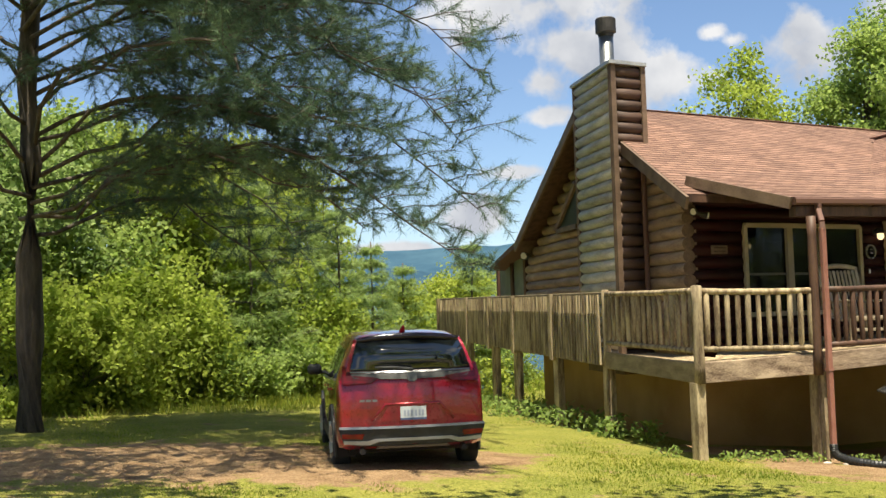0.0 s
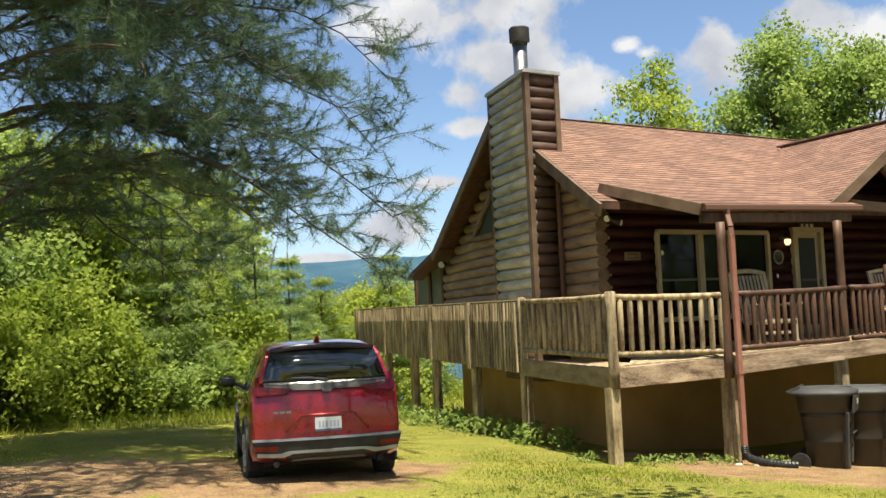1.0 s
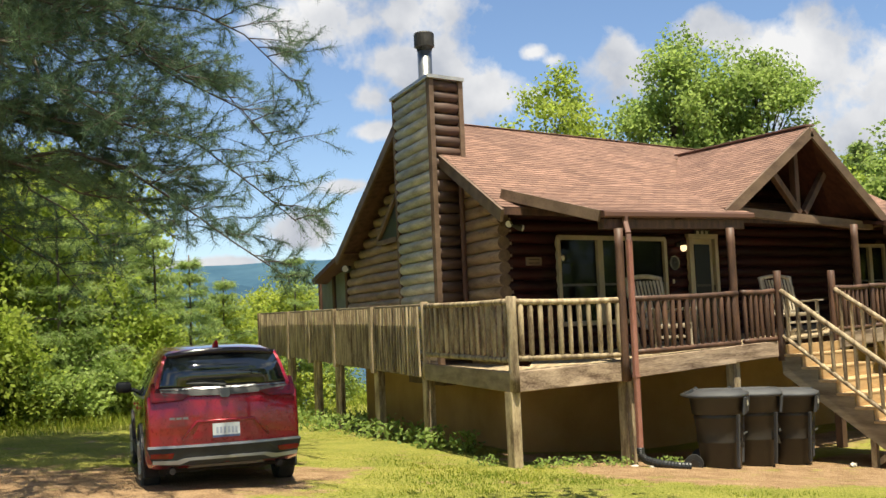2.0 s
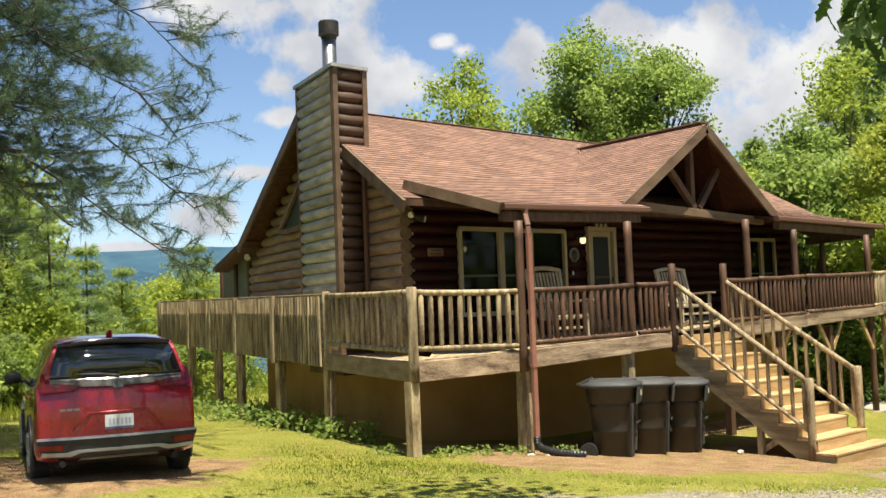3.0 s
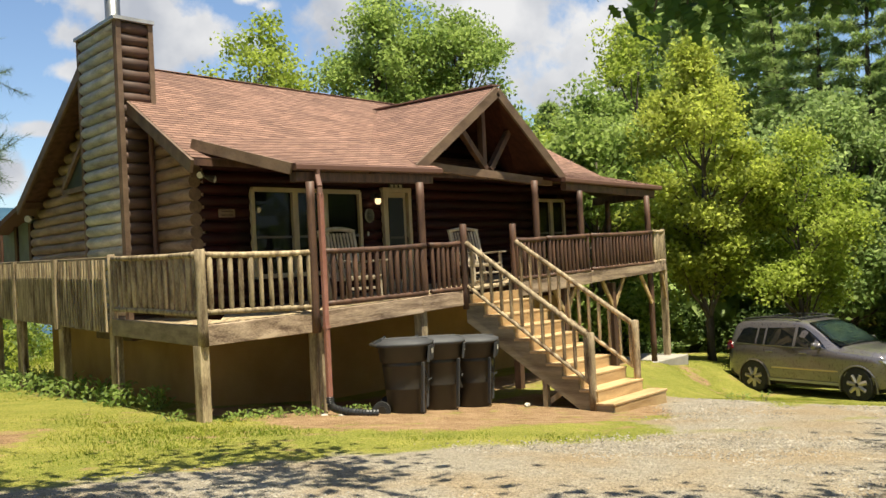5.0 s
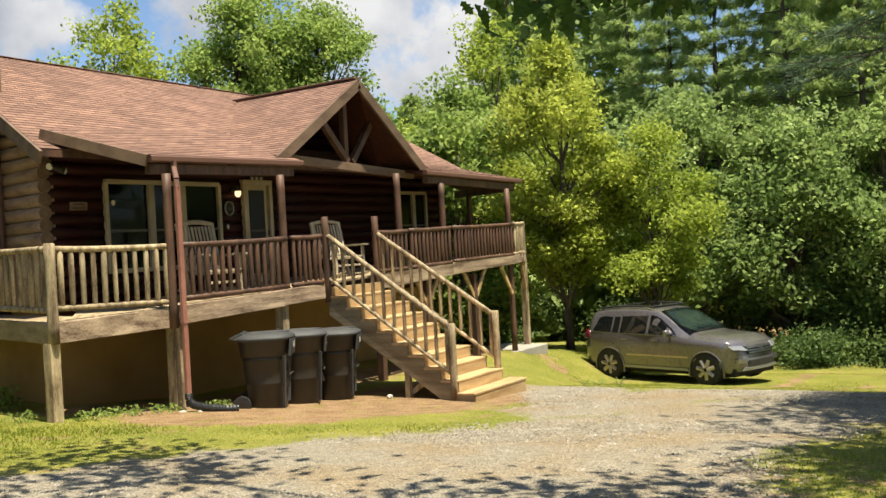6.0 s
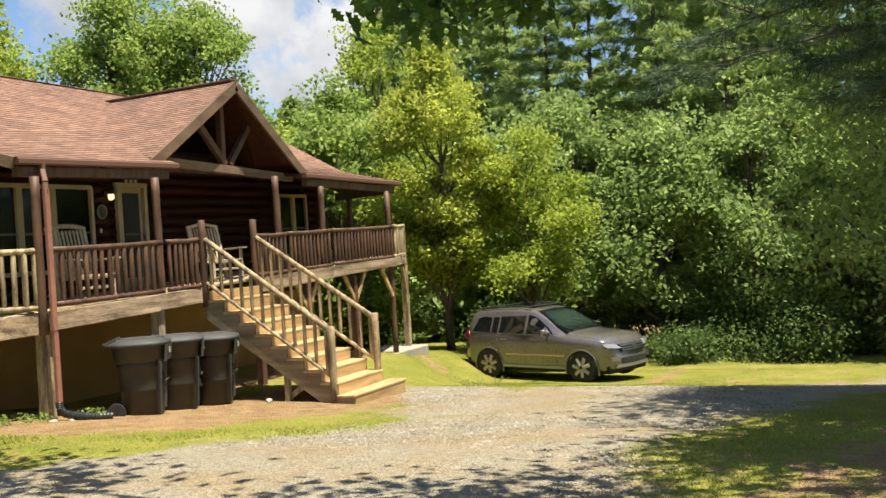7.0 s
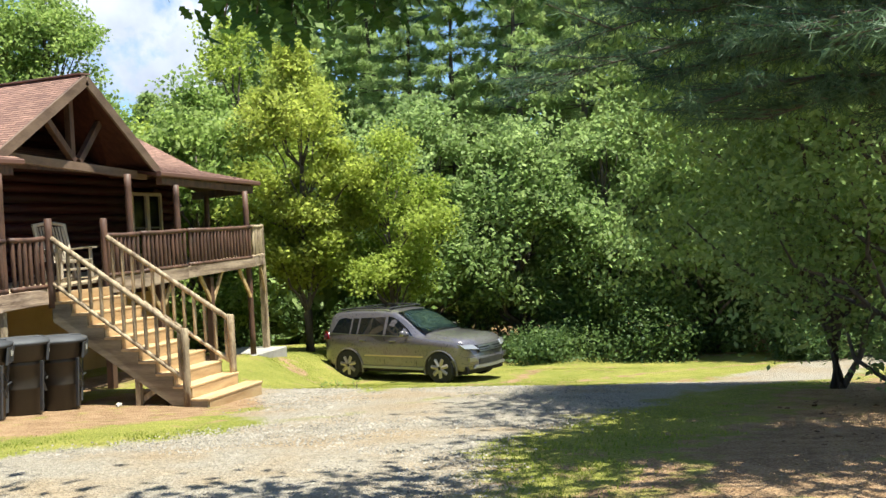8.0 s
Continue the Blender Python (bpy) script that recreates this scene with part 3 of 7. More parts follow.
RE = 12.9
E0, R0, K0 = G(S_EAVE, OVER, ZE), G(S_RIDGE, OVER, ZR), G(S_BACK, OVER, ZB)
E1, R1, K1 = (13.4, E0[1], ZE), (14.5, R0[1], ZR - 0.1), (15.8, K0[1], ZB)
shingled("shingle_courses", E0, E1, R0, R1, roof)
shingled("shingle_courses", K1, K0, R1, R0, roof)
bm = B()
bar(bm, (R0[0], R0[1], ZR + 0.004), (R1[0], R1[1], R1[2] + 0.004), 0.16, 0.014)
part("ridge_cap", bm, CAP, roof)
# roof deck under the shingles
bm = B()
down = Vector((0, 0, -0.015))
slab(bm, [Vector(p) + down for p in (E0, E1, R1, R0)], 0.1)
slab(bm, [Vector(p) + down for p in (R0, R1, K1, K0)], 0.1)
part("roof_deck", bm, STAIN_WOOD, roof)
# rake boards on the gable end
for (qa, za), (qb, zb) in (((S_EAVE - 0.06, ZE - 0.14), (S_RIDGE, ZR - 0.11)), ((S_RIDGE, ZR - 0.11), (S_BACK + 0.08, ZB - 0.15))):
    bm = B()
    bar(bm, G(qa, OVER + 0.03, za), G(qb, OVER + 0.03, zb), 0.05, 0.2)
    part("rake_board", bm, TRIM_WOOD, roof)
# porch roof, left and right of the gable
PL, GL, GR, PR = 1.36, 4.62, 9.25, 13.35
shingled("shingle_courses", (PL, PORCH_Y, PORCH_Z), (GL + 0.3, PORCH_Y, PORCH_Z + 0.06), (0.92, 1.14, 4.10), (GL + 0.3, 1.5, 4.42), roof)
shingled("shingle_courses", (GR - 0.3, PORCH_Y, PORCH_Z + 0.02), (PR, PORCH_Y, PORCH_Z - 0.04), (GR - 0.3, 1.3, 4.0), (RE, 1.5, 4.05), roof)
shingled("shingle_courses", (PR, PORCH_Y, PORCH_Z - 0.04), (15.3, 2.2, PORCH_Z - 0.02), (RE, 1.5, 4.05), (RE, 2.6, 4.2), roof)
bm = B()
slab(bm, [(PL, PORCH_Y, PORCH_Z - 0.02), (GL + 0.3, PORCH_Y, PORCH_Z + 0.04), (GL + 0.3, 1.3, 4.15), (0.92, 1.1, 4.04)], 0.06)
slab(bm, [(GR - 0.3, PORCH_Y, PORCH_Z), (PR, PORCH_Y, PORCH_Z - 0.06), (RE, YF, 3.92), (GR - 0.3, YF, 3.92)], 0.06)
slab(bm, [(PR, PORCH_Y, PORCH_Z - 0.06), (15.3, 2.2, PORCH_Z - 0.04), (RE, 2.6, 4.16), (RE, YF, 3.92)], 0.06)
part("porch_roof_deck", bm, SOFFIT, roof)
bm = B()
bar(bm, (0.89, 1.12, 4.02), (PL - 0.02, PORCH_Y - 0.04, PORCH_Z - 0.09), 0.05, 0.17)
part("porch_rake_board", bm, TRIM_WOOD, roof)
# cross gable
APEX, FOOT = (6.98, 5.31), 3.70
for sx, xf, zf in ((1, 4.50, 3.75), (-1, 9.32, 3.66)):
    shingled("shingle_courses", (xf, -0.34, zf), (xf, 0.85, zf), (APEX[0], -0.34, APEX[1]), (APEX[0] + 1.77, 4.2, APEX[1] + 0.26), roof)
    bm = B()
    slab(bm, [(xf, -0.34, zf - 0.02), (APEX[0], -0.34, APEX[1] - 0.02), (APEX[0] + 1.75, 4.15, APEX[1] + 0.23), (xf, 0.8, zf - 0.02)], 0.07)
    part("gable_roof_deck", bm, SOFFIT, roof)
    bm = B()
    bar(bm, (xf - 0.03 * sx, -0.37, zf - 0.12), (APEX[0], -0.37, APEX[1] - 0.11), 0.05, 0.19)
    part("gable_rake_board", bm, TRIM_WOOD, roof)
bm = B()
bar(bm, (APEX[0], -0.36, APEX[1] + 0.012), (APEX[0] + 1.77, 4.2, APEX[1] + 0.272), 0.2, 0.03)
part("ridge_cap", bm, CAP, roof)

# porch truss, plate beams and gutters
truss = thing("porch_truss", "open timber porch truss with king post and two struts", "truss")
for nm, a, b, w, h in (("tie_beam", (4.75, 0.0, 3.76), (9.3, 0.0, 3.57), 0.13, 0.15), ("king_post", (6.97, 0.03, 3.72), (6.97, 0.03, 5.16), 0.12, 0.12), ("strut", (7.0, 0.0, 3.76), (6.24, 0.0, 4.48), 0.11, 0.12), ("strut", (7.14, 0.0, 3.76), (7.82, 0.0, 4.52), 0.11, 0.12)):
    bm = B()
    bar(bm, a, b, w, h)
    part(nm, bm, STAIN_WOOD if nm != "tie_beam" else TRIM_WOOD, truss)
plate = thing("porch_beam", "brown porch beam carried by the posts", "beam")
for a, b in (((1.45, -0.45, 3.40), (4.7, -0.45, 3.46)), ((9.1, -0.45, 3.44), (13.1, -0.45, 3.36))):
    bm = B()
    bar(bm, a, b, 0.13, 0.14)
    part("timber", bm, STAIN_WOOD, plate)
bm = B()
bar(bm, (13.1, -0.45, 3.36), (14.9, 2.1, 3.38), 0.13, 0.19)
part("timber", bm, STAIN_WOOD, plate)
gutter = thing("gutter", "brown metal gutter along the porch eave", "gutter")
for a, b in (((PL + 0.02, PORCH_Y - 0.05, PORCH_Z - 0.06), (4.88, PORCH_Y - 0.05, PORCH_Z - 0.0)), ((8.95, PORCH_Y - 0.05, PORCH_Z - 0.03), (PR, PORCH_Y - 0.05, PORCH_Z - 0.1))):
    bm = B()
    bar(bm, a, b, 0.1, 0.1, 0.02)
    part("trough", bm, RUST_METAL, gutter)

# chimney: a log-sided box
chimney = thing("chimney", "tall log-sided chimney with metal cap flashing and a steel flue", "chimney")
C0, C1, CO, CZ = 1.36, 3.25, 0.62, 6.33
cdeep = 0.62
cin = Vector((cdeep / math.cos(SIDE), 0, 0))      # across the chimney's front face


def cpt(q, across, z):
    return Vector(G(q, CO, z)) + cin * across


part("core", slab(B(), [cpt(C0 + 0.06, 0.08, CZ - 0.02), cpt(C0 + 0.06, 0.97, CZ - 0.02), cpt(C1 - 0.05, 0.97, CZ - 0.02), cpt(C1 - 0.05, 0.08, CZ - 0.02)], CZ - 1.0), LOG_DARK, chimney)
z = 1.3
while z < CZ - 0.1:
    # pale logs for the lit outer face, dark ones for the shaded front
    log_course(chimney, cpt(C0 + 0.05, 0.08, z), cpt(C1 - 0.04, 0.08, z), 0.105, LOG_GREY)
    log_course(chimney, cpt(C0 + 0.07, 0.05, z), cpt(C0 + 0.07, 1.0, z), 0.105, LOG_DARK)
    z += 0.196
for q, across, w, low in ((C0, 0.0, 0.10, 1.2), (C1, -0.02, 0.08, 1.2), (C0, 1.0, 0.10, 4.83)):
    bm = B()
    bar(bm, cpt(q, across, low), cpt(q, across, CZ - 0.03), w, w)
    part("corner_board", bm, TRIM_WOOD, chimney)
part("cap_flashing", slab(B(), [cpt(C0 - 0.09, -0.14, CZ + 0.03), cpt(C0 - 0.09, 1.12, CZ + 0.03), cpt(C1 + 0.09, 1.12, CZ + 0.03), cpt(C1 + 0.09, -0.14, CZ + 0.03)], 0.06), FLASH, chimney)
fx, fy, _ = cpt(2.15, 0.42, 0)
bm = rod(B(), [(fx, fy, CZ), (fx, fy, CZ + 0.08), (fx, fy, CZ + 0.1), (fx, fy, CZ + 0.70)], [0.18, 0.17, 0.13, 0.13], 20)
part("flue_pipe", bm, STEEL, chimney, "galvanised flue pipe", True)
bm = rod(B(), [(fx, fy, CZ + 0.68), (fx, fy, CZ + 0.74), (fx, fy, CZ + 0.76), (fx, fy, CZ + 1.0), (fx, fy, CZ + 1.02)], [0.135, 0.145, 0.185, 0.185, 0.17], 20)
part("flue_cap", bm, SOOT, chimney, "soot-black flue cap")


def window(name, x0, x1, z0, z1, panes, label):
    w = thing(name, label, "window", kind="structure")
    y = YF - 0.045
    for a, b, ww, hh in (((x0, y, z1), (x1, y, z1), 0.07, 0.075), ((x0, y, z0), (x1, y, z0), 0.09, 0.075)):
        bm = B()
        bar(bm, a, b, ww, hh)
        part("window_frame", bm, CREAM, w)
    n = len(panes)
    for i, px in enumerate(panes):
        wide = 0.075 if i in (0, n - 1) else 0.13
        bm = box(B(), (px - wide / 2, y - 0.03, z0), (px + wide / 2, y + 0.04, z1), 0.004)
        part("mullion", bm, CREAM, w)
    for a, b in zip(panes, panes[1:]):
        bm = box(B(), (a, y + 0.03, z0), (b, y + 0.036, z1))
        ob = part("pane", bm, GLASS, w)
        ob.visible_shadow = False
        zm = z0 + (z1 - z0) * 0.45
        bm = box(B(), (a, y + 0.005, zm - 0.02), (b, y + 0.025, zm + 0.02))
        part("sash_rail", bm, plain("dark_sash", (0.10, 0.085, 0.07), 0.5), w)
    return w


window("window_1", 2.478, 5.131, 1.941, 3.406, (2.478, 3.452, 4.199, 5.131), "wide cream-framed triple window with dark glass")
window("window_2", 11.252, 12.439, 1.941, 3.343, (11.252, 11.867, 12.439), "cream-framed double window with dark glass")
door = thing("door_1", "cream-framed glazed storm door beside the porch lamp", "door", kind="structure")
for a, b in (((5.815, YF - 0.05, 1.411), (5.815, YF - 0.05, 3.447)), ((6.561, YF - 0.05, 1.411), (6.561, YF - 0.05, 3.447)), ((5.763, YF - 0.05, 3.468), (6.613, YF - 0.05, 3.468))):
    bm = B()
    bar(bm, a, b, 0.09, 0.09)
    part("door_frame", bm, CREAM, door)
bm = box(B(), (5.878, YF - 0.03, 1.432), (6.499, YF + 0.01, 3.436), 0.004)
part("door_leaf", bm, CREAM, door)
bm = box(B(), (5.971, YF - 0.045, 1.729), (6.405, YF - 0.032, 3.319))
part("pane", bm, GLASS_DOOR, door)
bm = box(B(), (5.971, YF - 0.05, 2.524), (6.405, YF - 0.03, 2.566))
part("sash_rail", bm, plain("bronze_bar", (0.08, 0.065, 0.05), 0.4), door)
bm = rod(B(), [(6.457, YF - 0.08, 2.439), (6.457, YF - 0.08, 2.545)], [0.014, 0.014], 8)
part("door_handle", bm, SOOT, door, "dark lever handle")

# ---- the deck ----
def floor_z(x):
    return 1.335 + 0.036 * max(x, 0)


def rail_z(x):
    return 2.32 + 0.012 * max(x, 0)


RAIL_OUT = 0.81                             # the lawn side of the deck, clear of the wall
BAYS = (1.58, 4.35, 7.14, 9.38, 11.73, 15.5)  # its posts, measured back along the wall


def side_rail(q):
    return 2.37 + 0.012 * (q - 1.5)


def side_beam(q):
    return 1.24 + 0.018 * (q - 1.5)


deck = tagged(new("deck", finish(B(), "deck", DECK_WOOD)), "weathered wooden deck wrapping round the log house", "deck", kind="structure")


def board_run(x0, x1, y0, y1, along_x=True, step=0.145):
    y = y0
    while y < y1 - 0.02:
        bm = B()
        top = [(x0, y, floor_z(x0)), (x1, y, floor_z(x1)), (x1, min(y + step - 0.008, y1), floor_z(x1)), (x0, min(y + step - 0.008, y1), floor_z(x0))]
        slab(bm, top, 0.035)
        part("deck_board", bm, DECK_WOOD, deck)
        y += step


board_run(1.72, 13.2, -0.6, 1.62)
q = -1.0
while q < BAYS[-1]:
    top = [G(q, RAIL_OUT - 0.06, 1.33), G(q, 0.10, 1.34), G(q + 0.137, 0.10, 1.34), G(q + 0.137, RAIL_OUT - 0.06, 1.33)]
    zs = 0.012 * max(q - 1.5, 0)
    part("deck_board", slab(B(), [(x, y, z + zs) for x, y, z in top], 0.035), DECK_WOOD, deck)
    q += 0.145
bm = slab(B(), [(0.1, 0.05, 1.332), (1.72, -0.6, 1.39), (1.72, 1.5, 1.39), G(-1.0, 0.1, 1.34), G(-1.0, RAIL_OUT - 0.06, 1.332)], 0.035)
part("deck_board", bm, DECK_WOOD, deck)
bm = slab(B(), [(12.5, -0.6, 1.775), (13.9, -0.25, 1.80), (14.3, 2.4, 1.80), (12.5, 2.4, 1.775)], 0.05)
part("deck_board", bm, DECK_WOOD, deck)


def timber(nm, a, b, w, h, mat, parent):
    bm = B()
    bar(bm, a, b, w, h, 0.008)
    return part(nm, bm, mat, parent)


# rim beams
timber("rim_beam", (0.0, -0.02, 1.185), (1.70, -0.62, 1.255), 0.06, 0.29, BEAM_X, deck)
timber("rim_beam", (1.66, -0.66, 1.275), (3.95, -0.74, 1.355), 0.06, 0.27, BEAM_X, deck)
timber("rim_beam", (3.95, -0.74, 1.365), (5.15, -0.75, 1.40), 0.06, 0.26, BEAM_X, deck)
timber("rim_beam", (6.62, -0.75, 1.44), (9.5, -0.75, 1.56), 0.06, 0.26, BEAM_X, deck)
timber("rim_beam", (9.5, -0.75, 1.565), (12.5, -0.72, 1.66), 0.06, 0.25, BEAM_X, deck)
timber("rim_beam", (12.5, -0.72, 1.66), (13.9, -0.3, 1.68), 0.06, 0.25, BEAM_X, deck)
timber("rim_beam", (-0.02, 0.0, 1.185), G(BAYS[0], RAIL_OUT + 0.02, 1.235), 0.06, 0.28, BEAM_Y, deck)
timber("rim_beam", G(BAYS[0], RAIL_OUT + 0.02, 1.235), G(BAYS[-1], RAIL_OUT + 0.02, side_beam(BAYS[-1]) + 0.02), 0.06, 0.22, BEAM_Y, deck)


def deck_post(x, y, top, size, mat, label, round_=False, foot=None):
    t = thing("deck_post", label, "post", (x, y, 0), group="deck posts")
    bm = B()
    base = gz(x, y) - 0.08 if foot is None else foot
    if round_:
        rng = random.Random(int(x * 100 + y * 10))
        n = 7
        rod(bm, [(0, 0, base + (top - base) * i / n) for i in range(n + 1)], [size / 2] * (n + 1), 12, True, 0.03, rng)
    else:
        bar(bm, (0, 0, base), (0, 0, top), size, size, 0.008)
    part("shaft", bm, mat, t, smooth=False)
    return t


deck_post(0.0, 0.03, 1.05, 0.16, DECK_WOOD, "squared weathered deck post standing in grass")
deck_post(1.72, -0.5, 1.14, 0.17, DECK_WOOD, "squared weathered deck post near the downspout")
for x in (4.05,):
    deck_post(x, -0.62, 1.25, 0.16, DECK_WOOD, "squared deck post behind the bins")
for q in (1.68, 4.47, 7.38, 9.35, 12.12, 15.3):
    px, py, _ = G(q, RAIL_OUT - 0.06)
    deck_post(px, py, side_beam(q) - 0.08, 0.16, DECK_WOOD, "weathered deck post along the lawn")
for x in (6.9, 8.6, 10.6):
    deck_post(x, -0.62, 1.4, 0.14, STAIN_WOOD, "brown deck post with knee braces")
deck_post(13.88, -0.26, 1.62, 0.14, DECK_WOOD, "pale new deck post on a slab")

# porch columns
for x, y, top in ((1.60, -0.64, 3.32), (4.19, -0.62, 3.38), (7.84, -0.55, 3.52), (9.55, -0.55, 3.36), (12.5, -0.6, 3.30), (14.2, 1.35, 3.34)):
    c = thing("porch_post", "brown stained round porch post carrying the eave", "post", (x, y, 0), group="porch posts")
    foot = {1.60: 1.1, 12.5: gz(12.5, -0.6) - 0.05}.get(x, floor_z(x) - 0.2)
    bm = rod(B(), [(0, 0, foot + (top - foot) * i / 8) for i in range(9)], [0.066 + 0.003 * math.sin(i * 2.2 + x) for i in range(9)], 12)
    part("shaft", bm, STAIN_WOOD, c, smooth=True)
for x0, x1 in ((8.6, 8.1), (8.6, 9.1), (10.6, 10.1), (10.6, 11.1), (12.4, 11.9), (13.88, 13.5), (6.9, 7.3)):
    y0 = -0.3 if x0 > 13 else -0.66
    br = thing("knee_brace", "pale diagonal knee brace under the deck beam", "brace", group="knee braces")
    bm = B()
    bar(bm, (x0, y0, 0.85), (x1, y0 - (0.1 if x0 > 13 else 0), 1.5), 0.05, 0.09)
    part("strut", bm, STAIR_WOOD, br)


def round_mesh(name, length, r, mat, flat=0.6):
    """An upright spindle with a whittled tenon at each end, from z = 0."""
    bm = rod(B(), [(0, 0, 0), (0, 0, 0.03), (0, 0, 0.09), (0, 0, length / 2), (0, 0, length - 0.09), (0, 0, length - 0.03), (0, 0, length)], [r * flat, r * flat, r, r * 1.04, r, r * flat, r * flat], 9)
    return finish(bm, name, mat, True)


SPINDLE = {m: round_mesh("baluster", 1.0, 0.036, m) for m in (DECK_WOOD, STAIN_WOOD)}


def railing(a, b, top_a, top_b, mat, label, gap=0.155, low=0.80, r=0.045, seed=0):
    """A run of log railing between two posts: round top and bottom rails, spindles between."""
    rng = random.Random(seed)
    t = thing("railing", label, "railing", group="deck railings")
    a, b = Vector((*a, 0)), Vector((*b, 0))
    n = 6
    sag = [0.012 * math.sin(math.pi * i / n) for i in range(n + 1)]
    tops = [a.lerp(b, i / n) + Vector((0, 0, top_a + (top_b - top_a) * i / n - sag[i])) for i in range(n + 1)]
    part("top_rail", rod(B(), tops, [r + 0.003 * math.sin(i * 1.9 + seed) for i in range(n + 1)], 10), mat, t, smooth=True)
    lows = [p - Vector((0, 0, low - sag[i])) for i, p in enumerate(tops)]
    part("bottom_rail", rod(B(), lows, [r * 0.9 + 0.003 * math.sin(i * 2.9 + seed) for i in range(n + 1)], 10), mat, t, smooth=True)
    k = max(1, round((b - a).length / gap))
    for i in range(k):
        q = (i + 0.5) / k
        p = a.lerp(b, q)
        z0 = top_a + (top_b - top_a) * q - low
        sp = part("baluster", SPINDLE[mat], mat, t)
        w = rng.uniform(0.88, 1.15)
        sp.matrix_basis = Matrix.LocRotScale((p.x, p.y, z0), Euler((rng.uniform(-0.012, 0.012), rng.uniform(-0.012, 0.012), rng.uniform(0, 6))), (w, w, low))
    return t


def rail_post(x, y, z0, z1, mat, label, r=0.062):
    t = thing("railing_post", label, "post", (x, y, 0), group="railing posts")
    n = 6
    rng = random.Random(int(x * 90 + y * 31))
    bm = rod(B(), [(0, 0, z0 + (z1 - z0) * i / n) for i in range(n + 1)] + [(0, 0, z1 + 0.012)], [r * rng.uniform(0.95, 1.05) for _ in range(n + 1)] + [r * 0.8], 12)
    part("shaft", bm, mat, t, smooth=True)
    return t


rail_post(0.0, -0.03, 1.04, 2.38, DECK_WOOD, "round weathered corner post with lichen", 0.075)
rail_post(*G(BAYS[0], RAIL_OUT)[:2], 1.1, 2.42, DECK_WOOD, "weathered railing post at the deck corner", 0.065)
L1 = "weathered log railing with round spindles"
railing(G(-1.86, RAIL_OUT)[:2], G(BAYS[0] - 0.06, RAIL_OUT)[:2], 2.32, 2.36, DECK_WOOD, L1, 0.215, 0.83, seed=1)
railing((0.07, -0.03), (1.62, -0.62), 2.31, 2.28, DECK_WOOD, L1, 0.155, 0.80, seed=2)
railing((1.76, -0.65), (4.13, -0.72), 2.29, 2.32, STAIN_WOOD, "brown log railing under the porch eave", 0.155, 0.78, seed=3)
railing((4.25, -0.72), (5.02, -0.76), 2.33, 2.34, STAIN_WOOD, "brown log railing beside the stair", 0.14, 0.78, seed=4)
railing((6.7, -0.76), (7.8, -0.75), 2.37, 2.38, STAIN_WOOD, "brown log railing beside the stair", 0.14, 0.72, seed=5)
railing((7.88, -0.75), (9.5, -0.75), 2.39, 2.42, STAIN_WOOD, "brown log railing on the far porch", 0.15, 0.72, seed=6)
railing((9.6, -0.75), (12.44, -0.72), 2.42, 2.46, STAIN_WOOD, "brown log railing on the far porch", 0.15, 0.70, seed=7)
railing((12.56, -0.7), (13.85, -0.3), 2.47, 2.49, DECK_WOOD, "weathered log railing at the porch end", 0.15, 0.70, seed=8)
rail_post(13.9, -0.28, 1.5, 2.52, DECK_WOOD, "pale railing post at the porch end", 0.055)
for i, (q0, q1) in enumerate(zip(BAYS, BAYS[1:])):
    # along the lawn the railing is of flat pickets down to the beam
    t = thing("picket_railing", "weathered picket railing reaching down over the deck edge", "railing", group="picket railings")
    timber("top_rail", G(q0, RAIL_OUT + 0.0, side_rail(q0)), G(q1 + 0.05, RAIL_OUT + 0.0, side_rail(q1)), 0.10, 0.05, BEAM_Y, t)
    timber("bottom_rail", G(q0, RAIL_OUT - 0.03, side_rail(q0) - 0.88), G(q1, RAIL_OUT - 0.03, side_rail(q1) - 0.88), 0.05, 0.08, BEAM_Y, t)
    k = round((q1 - q0) / 0.15)
    rng = random.Random(40 + i)
    picket = finish(bar(B(), (0, 0, 0), (0, 0, 1.0), 0.058, 0.04, 0.012), "picket", DECK_WOOD)
    for j in range(k):
        p = part("picket", picket, DECK_WOOD, t)
        q = q0 + 0.06 + (j + 0.5) * (q1 - q0 - 0.08) / k
        low = side_beam(q) - 0.09 + rng.uniform(-0.02, 0.015)
        x, y, _ = G(q, RAIL_OUT + 0.075 + rng.uniform(-0.004, 0.004))
        p.matrix_basis = pose(x, y, low, rng.uniform(-0.7, 0.7), 0, 90 - math.degrees(SIDE)) @ Matrix.Diagonal((1, 1, side_rail(q) - 0.02 - low, 1))
    timber("picket_post", G(q1 + 0.04, RAIL_OUT + 0.08, side_beam(q1) - 0.16), G(q1 + 0.04, RAIL_OUT + 0.08, side_rail(q1) + 0.02), 0.11, 0.10, DECK_WOOD, t)

# ---- the stair ----
stair = thing("staircase", "wooden porch stair with log handrails and worn pale treads", "stairs")
SX0, SX1 = 5.14, 6.62
TOP_Z, FOOT_Z, TOP_Y, FOOT_Y = 1.50, -0.50, -0.85, -3.55
RISERS = 10
dz, dy = (TOP_Z - FOOT_Z) / RISERS, (TOP_Y - FOOT_Y) / (RISERS - 1)
